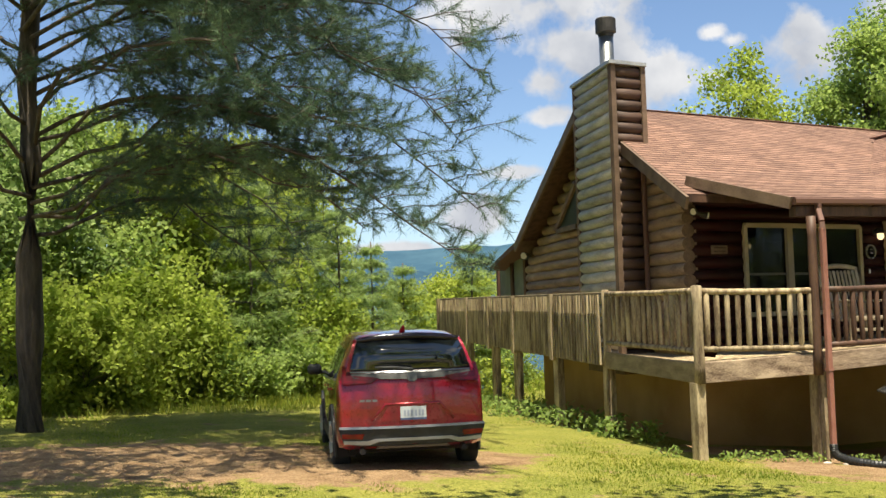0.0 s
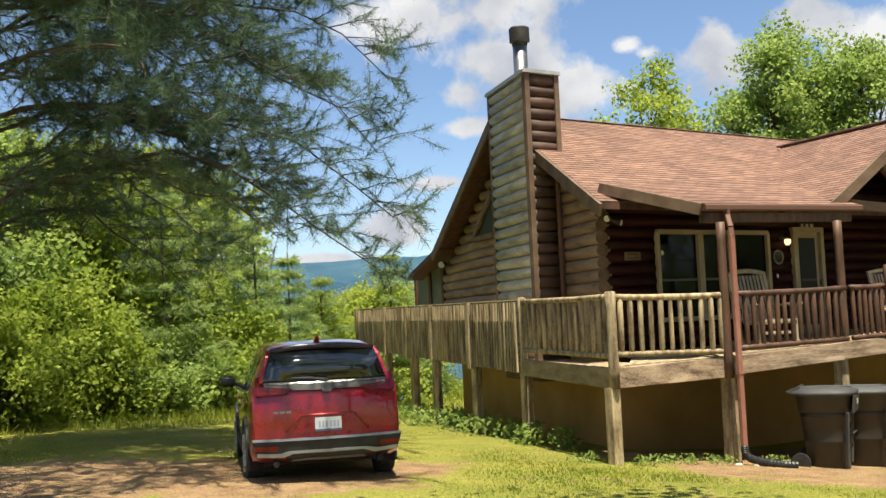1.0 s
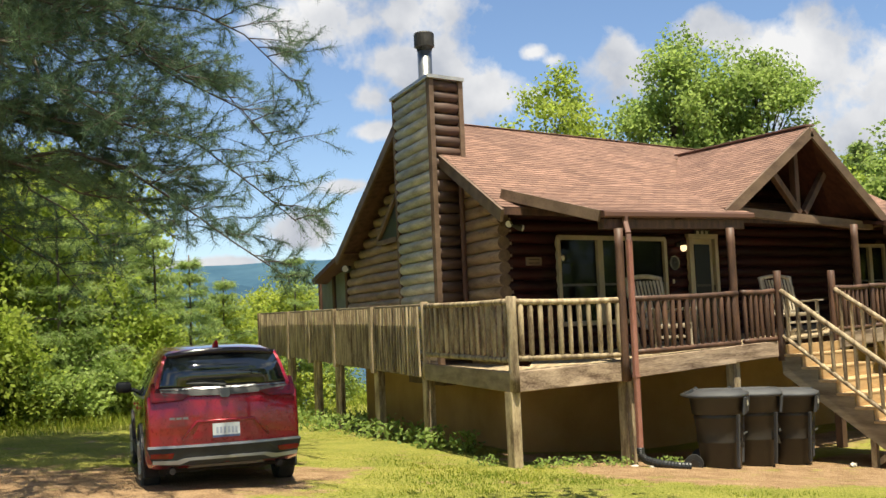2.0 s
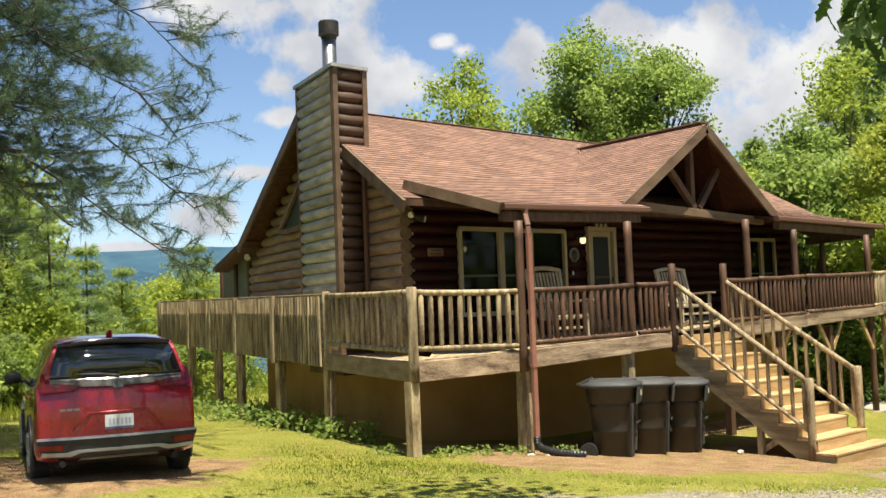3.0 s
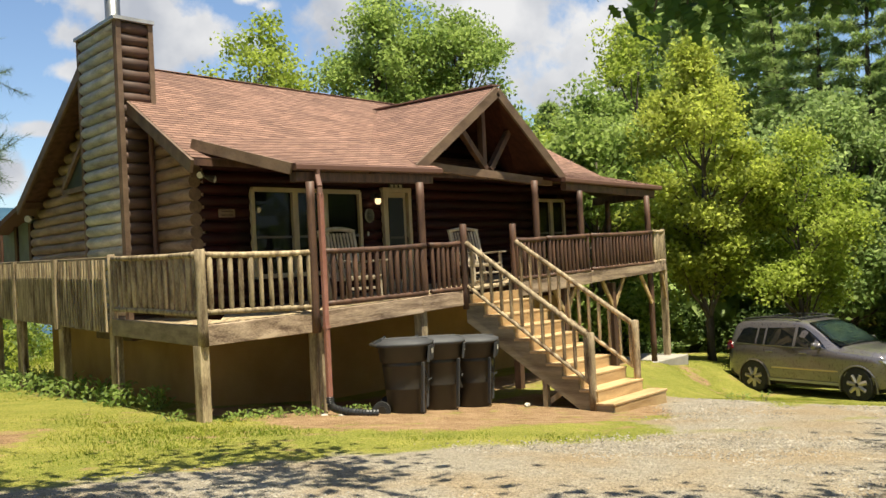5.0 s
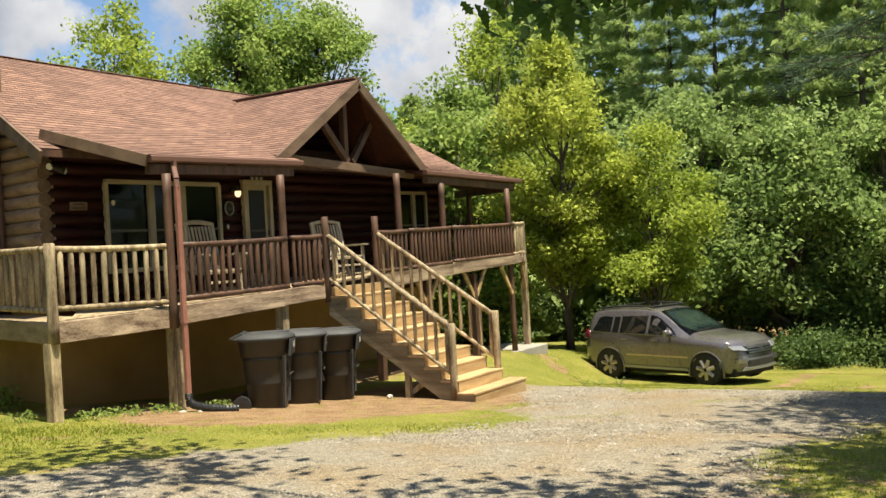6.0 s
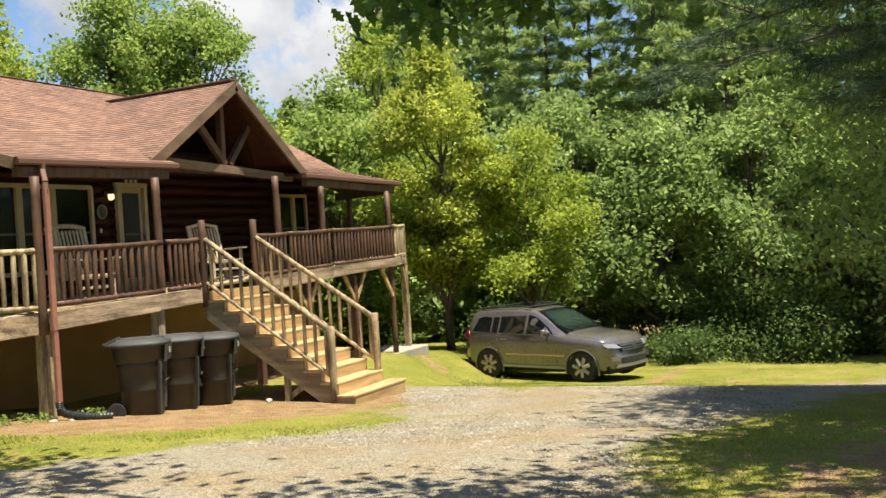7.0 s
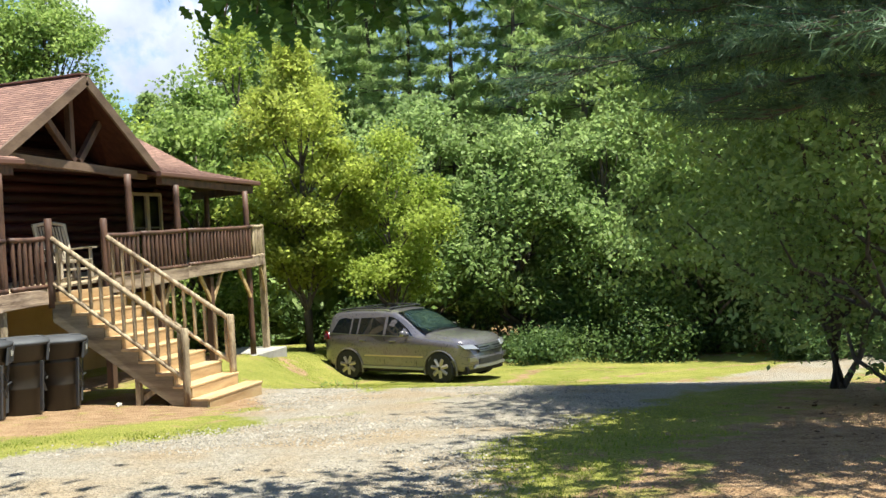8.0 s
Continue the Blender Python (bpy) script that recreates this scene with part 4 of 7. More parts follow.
for i in range(1, RISERS):
    z, y = TOP_Z - i * dz, TOP_Y - (i - 1) * dy
    wide = 0.06 + (0.0 if i < RISERS - 1 else 0.28)
    bm = box(B(), (SX0 - 0.06, y - dy - 0.03, z - 0.04), (SX1 + wide, y, z), 0.008)
    part("tread", bm, STAIR_WOOD, stair)
    bm = box(B(), (SX0 - 0.02, y - 0.025, z + 0.002), (SX1 + 0.02, y - 0.003, z + dz - 0.042), 0.003)
    part("riser", bm, STAIR_WOOD, stair)
bm = box(B(), (SX0 - 0.02, FOOT_Y - 0.02, FOOT_Z - 0.06), (SX1 + 0.3, FOOT_Y + 0.005, FOOT_Z + dz - 0.042), 0.003)
part("riser", bm, STAIR_WOOD, stair)
for x in (SX0 - 0.05, SX1 + 0.03):
    bm = B()
    n = RISERS - 1
    pts = [(TOP_Y + 0.05, TOP_Z - 0.02)]
    for i in range(1, RISERS):
        z, y = TOP_Z - i * dz, TOP_Y - (i - 1) * dy
        pts += [(y, z - 0.042), (y - dy, z - 0.042)]
    pts += [(FOOT_Y, FOOT_Z - 0.08), (FOOT_Y + 0.35, FOOT_Z - 0.08), (TOP_Y + 0.05, TOP_Z - 0.52)]
    a = [bm.verts.new((x, p, q)) for p, q in pts]
    b = [bm.verts.new((x + 0.045, p, q)) for p, q in pts]
    bm.faces.new(a)
    bm.faces.new(b[::-1])
    for i in range(len(a)):
        j = (i + 1) % len(a)
        bm.faces.new((a[i], b[i], b[j], a[j]))
    part("stringer", bm, BEAM_Y, stair)
LOWY = -3.2
for x in (5.1, 6.63):
    low_top = 0.80 if x < 6 else 0.88
    for y, z0, z1, m in ((-0.8, 1.2, 2.66, STAIN_WOOD), (LOWY, -0.42 if x < 6 else -0.22, low_top, DECK_WOOD)):
        bm = rod(B(), [(x, y, z0 + (z1 - z0) * i / 5) for i in range(6)] + [(x, y, z1 + 0.01)], [0.062] * 6 + [0.05], 12)
        part("newel", bm, m, stair, smooth=True)
    hi = Vector((x, -0.85, 2.34))
    lo = Vector((x, LOWY, low_top - 0.08))
    part("handrail", rod(B(), [hi.lerp(lo, i / 6) for i in range(7)], [0.043] * 7, 10), DECK_WOOD, stair, smooth=True)
    down = Vector((0, 0, -0.74))
    part("bottom_rail", rod(B(), [(hi + down).lerp(lo + down, i / 6) for i in range(7)], [0.036] * 7, 10), DECK_WOOD, stair, smooth=True)
    for i in range(12):
        p = (hi + down).lerp(lo + down, (i + 0.5) / 12)
        sp = part("baluster", SPINDLE[DECK_WOOD], DECK_WOOD, stair)
        sp.matrix_basis = Matrix.LocRotScale(p, None, (0.85, 0.85, 0.74))
for x in (5.15, 6.55):
    bm = B()
    bar(bm, (x, -2.3, gz(x, -2.3) - 0.05), (x, -2.3, 0.28), 0.09, 0.09)
    part("support_post", bm, DECK_WOOD, stair)
    bm = B()
    bar(bm, (x + 0.06, -2.3, -0.35), (x + 0.06, -2.75, -0.05), 0.04, 0.09)
    part("support_brace", bm, DECK_WOOD, stair)

# ---- the downspout ----
spout = thing("downspout", "red-brown metal downspout with a black corrugated drain hose", "downspout")
DX, DY = 1.64, -0.80
path = [(1.84, PORCH_Y - 0.06, 3.52), (1.84, PORCH_Y - 0.06, 3.42), (1.74, -0.72, 3.30), (1.66, -0.78, 3.22), (DX, DY, 3.1), (DX, DY, 0.12)]
for a, b, mt in ((0, 1, RUST_METAL), (1, 3, RUST_METAL), (3, 4, RUST_METAL)):
    bm = B()
    bar(bm, path[a], path[b], 0.075, 0.085, 0.012)
    part("elbow", bm, mt, spout)
bm = bar(B(), (DX, DY, 0.1), (DX, DY, 3.14), 0.085, 0.07, 0.012)
part("pipe", bm, PINK_METAL, spout)
bm = bar(B(), (DX, DY, 1.16), (DX, DY, 1.2), 0.1, 0.085, 0.01)
part("strap", bm, PINK_METAL, spout)
hose = [(DX, DY, 0.16), (DX, DY, 0.06), (DX + 0.03, DY - 0.05, -0.01), (DX + 0.10, DY - 0.14, -0.05), (DX + 0.20, DY - 0.26, -0.08), (DX + 0.34, DY - 0.38, -0.11), (DX + 0.52, DY - 0.48, -0.13)]
pts, rad = [], []
for a, b in zip(hose, hose[1:]):
    for i in range(8):
        pts.append(Vector(a).lerp(Vector(b), i / 8))
        rad.append(0.062 if i % 2 else 0.053)
part("drain_hose", rod(B(), pts, rad, 12), plain("black_corrugated_plastic", (0.02, 0.021, 0.023), 0.45), spout, "black corrugated hose")

# ---- vehicles ----
RED = material("deep_red_car_paint", (0.24, 0.0006, 0.009), (0.28, 0.001, 0.012), 1.0, 0.3, metal=0.35, bump=0.0, coat=1.0, vary=0.0)
GREY = material("warm_grey_car_paint", (0.15, 0.135, 0.145), (0.18, 0.163, 0.174), 1.0, 0.3, metal=0.5, bump=0.0, coat=1.0, vary=0.0)
BLACK_TRIM = material("black_car_plastic", (0.012, 0.012, 0.013), (0.03, 0.03, 0.03), 8.0, 0.6, bump=0.1)
CAR_GLASS = plain("tinted_car_glass", (0.006, 0.008, 0.009), 0.03, 0.0, 1.0)
DARK_CHROME = plain("dark_chrome", (0.10, 0.10, 0.105), 0.3, 1.0)
WINDSHIELD = plain("greenish_windshield", (0.03, 0.055, 0.055), 0.06, 0.0, 1.0)
CHROME = plain("chrome", (0.30, 0.30, 0.31), 0.35, 1.0)
SILVER = plain("silver_bumper_paint", (0.30, 0.30, 0.32), 0.4, 0.6)
LAMP_RED = plain("red_tail_lamp", (0.11, 0.0015, 0.005), 0.2)
LAMP_CLEAR = plain("clear_headlamp", (0.36, 0.36, 0.35), 0.12, 0.4, 1.0)
RUBBER = material("tyre_rubber", (0.012, 0.012, 0.012), (0.03, 0.029, 0.028), 12.0, 0.85, bump=0.3)
ALLOY = plain("alloy_rim", (0.40, 0.355, 0.30), 0.35, 0.5)
WHITE = plain("white_plate", (0.50, 0.52, 0.56), 0.45)
INK = plain("dark_lettering", (0.05, 0.07, 0.16), 0.5)


class Car:
    """Surfaces of a car in its own space: x ahead, y to its left, z up, ground at 0, x = 0 between the axles."""

    def __init__(self, top, bottom, belt, half, roof_half, rear, nose):
        self.top, self.bottom, self.belt, self.half, self.roof_half, self.rear, self.nose = top, bottom, belt, half, roof_half, rear, nose

    def f(self, table, x):
        return float(np.interp(x, [a for a, _ in table], [b for _, b in table]))

    def side_y(self, x, z):
        w, zt = self.f(self.half, x), self.f(self.top, x)
        b = min(self.f(self.belt, x), zt - 0.05)
        if z <= b:
            return w * (1 - 0.025 * ((z - 0.62) / 0.5) ** 2)
        q = min((z - b) / max(zt - 0.09 - b, 0.02), 1)
        wr = min(self.f(self.roof_half, x), w)
        return w * 0.985 + (wr - w * 0.985) * q

    def bend(self, x, y):
        """How far the tail and the nose round back towards the corners."""
        tail, front = min(max((-1.85 - x) / 0.35, 0), 1), min(max((x - 1.85) / 0.35, 0), 1)
        return (0.12 * tail - 0.18 * front) * (abs(y) / 0.9) ** 2.5

    def ring(self, x):
        zt, zb, w = self.f(self.top, x), self.f(self.bottom, x), self.f(self.half, x)
        b = min(self.f(self.belt, x), zt - 0.05)
        hi = max(zt - 0.09, b + 0.01)
        pts = [(0, zb), (w * 0.85, zb), (w * 0.96, zb + 0.03), (w * 0.99, zb + 0.12)]
        for k in range(1, 5):
            z = zb + 0.12 + (b - zb - 0.12) * k / 4
            pts.append((self.side_y(x, z), z))
        for k in range(1, 4):
            z = b + (hi - b) * k / 3
            pts.append((self.side_y(x, z), z))
        wr = self.side_y(x, hi)
        pts += [(wr * 0.95, zt - 0.045), (wr * 0.84, zt - 0.018), (wr * 0.5, zt - 0.002), (0, zt)]
        return pts

    def body(self, xs):
        bm = B()
        rings = []
        for x in xs:
            half = self.ring(x)
            half = half + [(-y, z) for y, z in half[-2:0:-1]]
            rings.append([bm.verts.new((x + self.bend(x, y), y, z)) for y, z in half])
        n = len(rings[0])
        for a, b in zip(rings, rings[1:]):
            for i in range(n):
                bm.faces.new((a[i], a[(i + 1) % n], b[(i + 1) % n], b[i]))
        bm.faces.new(rings[0])
        bm.faces.new(rings[-1][::-1])
        return bm

    def patch(self, kind, outline, lift=0.006, depth=0.02, sign=1, fine=1):
        """A plate that follows the side, the rear or the nose: outline in (x, z) or (y, z)."""
        pts = []
        for a, b in zip(outline, outline[1:] + outline[:1]):
            for i in range(fine):
                pts.append((a[0] + (b[0] - a[0]) * i / fine, a[1] + (b[1] - a[1]) * i / fine))
        out, back = [], []
        for p, z in pts:
            if kind == "side":
                y = self.side_y(p, z)
                out.append((p, sign * (y + lift), z))
                back.append((p, sign * (y + lift - depth), z))
            else:
                table = self.rear if kind == "rear" else self.nose
                x = self.f(table, z)
                x += self.bend(x, p)
                d = -1 if kind == "rear" else 1
                out.append((x + d * lift, p, z))
                back.append((x + d * (lift - depth), p, z))
        bm = B()
        a = [bm.verts.new(v) for v in out]
        b = [bm.verts.new(v) for v in back]
        bmesh.ops.triangle_fill(bm, edges=[bm.edges.new((a[i], a[(i + 1) % len(a)])) for i in range(len(a))], use_beauty=True)
        for i in range(len(a)):
            j = (i + 1) % len(a)
            bm.faces.new((a[i], a[j], b[j], b[i]))
        return bm


def wheel(parent, x, y, r, sign):
    w = part("wheel", rod(B(), [(x, y - 0.08, r), (x, y + 0.08, r)], [r * 0.3, r * 0.3], 16), BLACK_TRIM, parent)
    t = 0.11
    prof = ((-t, r * 0.72), (-t, r * 0.93), (-t * 0.8, r * 0.99), (-t * 0.3, r), (t * 0.3, r), (t * 0.8, r * 0.99), (t, r * 0.93), (t, r * 0.72))
    bm = rod(B(), [(x, y + a, r) for a, _ in prof], [q for _, q in prof], 32, False)
    part("tyre", bm, RUBBER, w, smooth=False)
    yo = y + sign * 0.085
    bm = rod(B(), [(x, yo - sign * 0.12, r), (x, yo, r), (x, yo + sign * 0.012, r), (x, yo, r)], [r * 0.70, r * 0.72, r * 0.70, r * 0.62], 32, False)
    part("rim", bm, ALLOY, w)
    bm = rod(B(), [(x, yo - sign * 0.03, r), (x, yo - sign * 0.025, r)], [r * 0.64, r * 0.64], 24)
    part("brake_disc", bm, BLACK_TRIM, w)
    for k in range(7):
        an = 2 * math.pi * k / 7 + 0.3
        a = (x + math.cos(an) * r * 0.12, yo + sign * 0.004, r + math.sin(an) * r * 0.12)
        b = (x + math.cos(an) * r * 0.66, yo + sign * 0.002, r + math.sin(an) * r * 0.63)
        bm = rod(B(), [a, b], [r * 0.15, r * 0.14], 6)
        part("spoke", bm, ALLOY, w)
    part("hub_cap", rod(B(), [(x, yo - sign * 0.02, r), (x, yo + sign * 0.02, r)], [r * 0.2, r * 0.16], 14), ALLOY, w)


def arch(car, x, r, sign, parent, mat):
    """Dark wheel housing with a raised lip round it."""
    pts = [(x + math.cos(math.pi * k / 16) * r, 0.34 + math.sin(math.pi * k / 16) * r) for k in range(17)]
    pts = [(x + r, 0.2)] + pts + [(x - r, 0.2)]
    part("wheel_housing", car.patch("side", pts, 0.004, 0.25, sign), DARK, parent)
    lip = B()
    rod(lip, [(px, sign * (car.side_y(px, pz) + 0.004), pz) for px, pz in pts], [0.022] * len(pts), 6)
    part("arch_lip", lip, mat, parent)


def side_set(car, parent, sign, outlines, belt_line, mat_line):
    for o in outlines:
        part("side_window", car.patch("side", o, 0.005, 0.015, sign, 2), CAR_GLASS, parent)
    bm = rod(B(), [(px, sign * (car.side_y(px, pz) + 0.006), pz) for px, pz in belt_line], [0.012] * len(belt_line), 6)
    part("window_trim", bm, mat_line, parent)


def mirror(car, parent, x, z, sign, mat):
    y = sign * (car.side_y(x, z))
    m = part("wing_mirror", box(B(), (x - 0.06, min(y + sign * 0.06, y + sign * 0.27), z - 0.01), (x + 0.07, max(y + sign * 0.06, y + sign * 0.27), z + 0.14), 0.035), mat, parent, smooth=True)
    part("mirror_stalk", rod(B(), [(x + 0.03, y - sign * 0.02, z + 0.01), (x + 0.02, y + sign * 0.12, z + 0.04)], [0.025, 0.03], 8), BLACK_TRIM, m)


def build_red_car():
    t = thing("car", "deep red compact SUV parked on the lawn with its tailgate shut", "car", pose(-4.23 + 2.30 * math.sin(radians(18)), 0.30 + 2.30 * math.cos(radians(18)), gz(-3.5, 2.4) - 0.02, 0, 0, 90 - 18) @ Matrix.Diagonal((1.0, 1.0, 1.04, 1.0)))
    c = Car(top=[(-2.36, 0.58), (-2.35, 0.70), (-2.33, 1.08), (-2.29, 1.18), (-2.22, 1.28), (-2.08, 1.46), (-1.98, 1.58), (-1.8, 1.635), (-1.3, 1.68), (-0.5, 1.69), (0.2, 1.66), (0.6, 1.57), (1.0, 1.32), (1.3, 1.10), (1.7, 1.04), (2.1, 0.96), (2.28, 0.80), (2.33, 0.65)],
            bottom=[(-2.36, 0.38), (-2.2, 0.32), (-1.9, 0.28), (1.8, 0.26), (2.2, 0.3), (2.33, 0.4)],
            belt=[(-2.4, 1.14), (-1.5, 1.12), (1.2, 1.02), (2.3, 0.9)],
            half=[(-2.36, 0.86), (-2.31, 0.89), (-2.2, 0.91), (-1.8, 0.92), (-1.0, 0.927), (1.2, 0.925), (1.8, 0.88), (2.2, 0.76), (2.33, 0.6)],
            roof_half=[(-2.3, 0.76), (-2.05, 0.70), (-1.5, 0.69), (0.3, 0.68), (1.0, 0.72), (2.3, 0.8)],
            rear=[(0.3, -2.22), (0.38, -2.37), (0.56, -2.385), (0.66, -2.365), (1.08, -2.345), (1.18, -2.30), (1.28, -2.235), (1.46, -2.10), (1.58, -2.0), (1.635, -1.83)],
            nose=[(0.3, 2.2), (0.6, 2.35), (0.8, 2.3)])
    xs = [-2.36, -2.34, -2.33, -2.29, -2.22, -2.15, -2.08, -1.98, -1.8, -1.6, -1.33, -1.0, -0.5, 0, 0.4, 0.6, 0.8, 1.0, 1.15, 1.3, 1.5, 1.7, 1.9, 2.1, 2.2, 2.28, 2.33]
    part("body", c.body(xs), RED, t, smooth=True)
    P = c.patch
    part("rear_window", P("rear", [(-0.74, 1.232), (0.74, 1.232), (0.69, 1.42), (0.63, 1.585), (-0.63, 1.585), (-0.69, 1.42)], 0.012, 0.03, 1, 4), CAR_GLASS, t, "dark rear window reflecting sky", True)
    for s in (1, -1):
        part("pillar_trim", P("rear", [(s * 0.75, 1.23), (s * 0.79, 1.23), (s * 0.73, 1.44), (s * 0.67, 1.60), (s * 0.64, 1.585), (s * 0.70, 1.42)], 0.014, 0.03, 1, 2), RED, t)
    part("spoiler", rod(B(), [(-1.98, y, 1.625 - 0.04 * (y / 0.6) ** 2) for y in np.linspace(-0.64, 0.64, 9)], [0.03, 0.04, 0.042, 0.042, 0.042, 0.042, 0.042, 0.04, 0.03], 10), plain("glossy_black_spoiler", (0.014, 0.008, 0.016), 0.12), t, "glossy black roof spoiler", True)
    part("chrome_strip", P("rear", [(-0.74, 1.212), (-0.12, 1.206), (0.12, 1.206), (0.74, 1.212), (0.74, 1.226), (-0.74, 1.226)], 0.020, 0.03, 1, 4), DARK_CHROME, t)
    part("black_band", P("rear", [(-0.70, 1.15), (-0.42, 1.14), (-0.1, 1.13), (0.1, 1.13), (0.42, 1.14), (0.70, 1.15), (0.74, 1.203), (-0.74, 1.203)], 0.016, 0.03, 1, 4), BLACK_TRIM, t)
    part("badge", P("rear", [(-0.055, 1.12), (-0.035, 1.10), (0.035, 1.10), (0.055, 1.12), (0.06, 1.205), (-0.06, 1.205)], 0.028, 0.04), DARK_CHROME, t, "chrome badge")
    for s in (1, -1):
        lamp = part("tail_lamp", P("rear", [(s * 0.84, 1.09), (s * 0.85, 1.14), (s * 0.83, 1.29), (s * 0.79, 1.30), (s * 0.79, 1.19), (s * 0.50, 1.165), (s * 0.40, 1.15), (s * 0.50, 1.095), (s * 0.80, 1.085)], 0.016, 0.06, 1, 3), plain("dark_red_lens", (0.07, 0.002, 0.004), 0.15), t, "dark red tail lamp wrapping the corner")
        part("lens_bar", P("rear", [(s * 0.52, 1.10), (s * 0.82, 1.10), (s * 0.82, 1.24), (s * 0.80, 1.24), (s * 0.79, 1.13), (s * 0.52, 1.115)], 0.020, 0.01, 1, 2), LAMP_RED, lamp)
        part("reflector", P("rear", [(s * 0.62, 0.455), (s * 0.86, 0.465), (s * 0.86, 0.515), (s * 0.60, 0.515)], 0.024, 0.03, 1, 2), LAMP_RED, t)
        part("exhaust_tip", rod(B(), [(-2.20, s * 0.62, 0.315), (-2.34, s * 0.62, 0.312)], [0.036, 0.036], 14), DARK, t)
    part("bumper", P("rear", [(-0.84, 0.40), (-0.62, 0.37), (0.62, 0.37), (0.84, 0.40), (0.90, 0.575), (-0.90, 0.575)], 0.012, 0.05, 1, 4), BLACK_TRIM, t, "black lower bumper")
    part("bumper_strip", P("rear", [(-0.89, 0.57), (0.89, 0.57), (0.89, 0.595), (-0.89, 0.595)], 0.024, 0.04, 1, 5), SILVER, t)
    part("skid_plate", P("rear", [(-0.84, 0.40), (-0.54, 0.385), (-0.42, 0.425), (0.42, 0.425), (0.54, 0.385), (0.84, 0.40), (0.84, 0.44), (0.57, 0.43), (0.46, 0.455), (-0.46, 0.455), (-0.57, 0.43), (-0.84, 0.44)], 0.03, 0.03, 1, 2), SILVER, t, "silver skid plate")
    part("diffuser", P("rear", [(-0.45, 0.33), (0.45, 0.33), (0.42, 0.365), (-0.42, 0.365)], 0.03, 0.05), SILVER, t)
    crease = [(-0.50, 0.66), (-0.33, 0.845), (0.33, 0.845), (0.50, 0.66)]
    part("tailgate_crease", rod(B(), [(c.f(c.rear, z) - 0.002 + c.bend(-2.3, y), y, z) for y, z in crease], [0.016] * 4, 8), RED, t, smooth=True)
    part("plate_recess", P("rear", [(-0.40, 0.655), (0.40, 0.655), (0.30, 0.83), (-0.30, 0.83)], 0.006, 0.012), RED, t)
    pl = part("number_plate", P("rear", [(-0.158, 0.66), (0.158, 0.66), (0.158, 0.815), (-0.158, 0.815)], 0.026, 0.012), WHITE, t, "white number plate with blurred marks")
    for k in range(6):
        y0 = -0.125 + k * 0.042 + (0.006 if k > 2 else -0.004)
        part("plate_mark", P("rear", [(y0, 0.705), (y0 + 0.026, 0.705), (y0 + 0.026, 0.775), (y0, 0.775)], 0.029, 0.003), plain("grey_marks", (0.28, 0.31, 0.40), 0.5), pl)
    part("plate_band", P("rear", [(-0.158, 0.66), (0.158, 0.66), (0.158, 0.685), (-0.158, 0.685)], 0.029, 0.003), INK, pl)
    for k, wdt in enumerate((0.06, 0.06, 0.06)):
        y0 = 0.64 - k * 0.075
        part("model_mark", P("rear", [(y0, 0.88), (y0 - wdt, 0.88), (y0 - wdt, 0.905), (y0, 0.905)], 0.012, 0.006), CHROME, t)
    part("wiper", rod(B(), [(-2.285, -0.02, 1.235), (-2.265, 0.2, 1.265), (-2.24, 0.44, 1.27)], [0.022, 0.018, 0.012], 8), BLACK_TRIM, t, "black rear wiper")
    part("antenna_fin", rod(B(), [(-1.45, 0, 1.67), (-1.55, 0, 1.72), (-1.60, 0, 1.745)], [0.04, 0.025, 0.006], 8), RED, t)
    for s in (1, -1):
        side_set(c, t, s, [[(-1.75, 1.14), (-1.15, 1.10), (-1.15, 1.48), (-1.45, 1.47), (-1.68, 1.36)], [(-1.1, 1.10), (-0.25, 1.08), (-0.25, 1.51), (-1.1, 1.49)], [(-0.18, 1.08), (0.85, 1.06), (0.45, 1.43), (0.2, 1.50), (-0.18, 1.51)]], [(-1.75, 1.12), (-0.2, 1.065), (0.95, 1.04)], CHROME)
        mirror(c, t, 0.78, 1.07, s, BLACK_TRIM)
        arch(c, -1.33, 0.44, s, t, BLACK_TRIM)
        arch(c, 1.33, 0.44, s, t, BLACK_TRIM)
        part("sill", P("side", [(-0.9, 0.28), (0.9, 0.28), (0.9, 0.42), (-0.9, 0.42)], 0.012, 0.03, s, 3), BLACK_TRIM, t)
        for xh in (-0.85, 0.05):
            part("door_handle", rod(B(), [(xh, s * (c.side_y(xh, 0.95) + 0.02), 0.95), (xh + 0.18, s * (c.side_y(xh, 0.95) + 0.02), 0.955)], [0.016, 0.016], 8), RED, t)
        for xw in (-1.33, 1.33):
            wheel(t, xw, s * 0.825, 0.36, s)
    part("underbody", box(B(), (-2.0, -0.75, 0.26), (2.1, 0.75, 0.42)), DARK, t)


build_red_car()


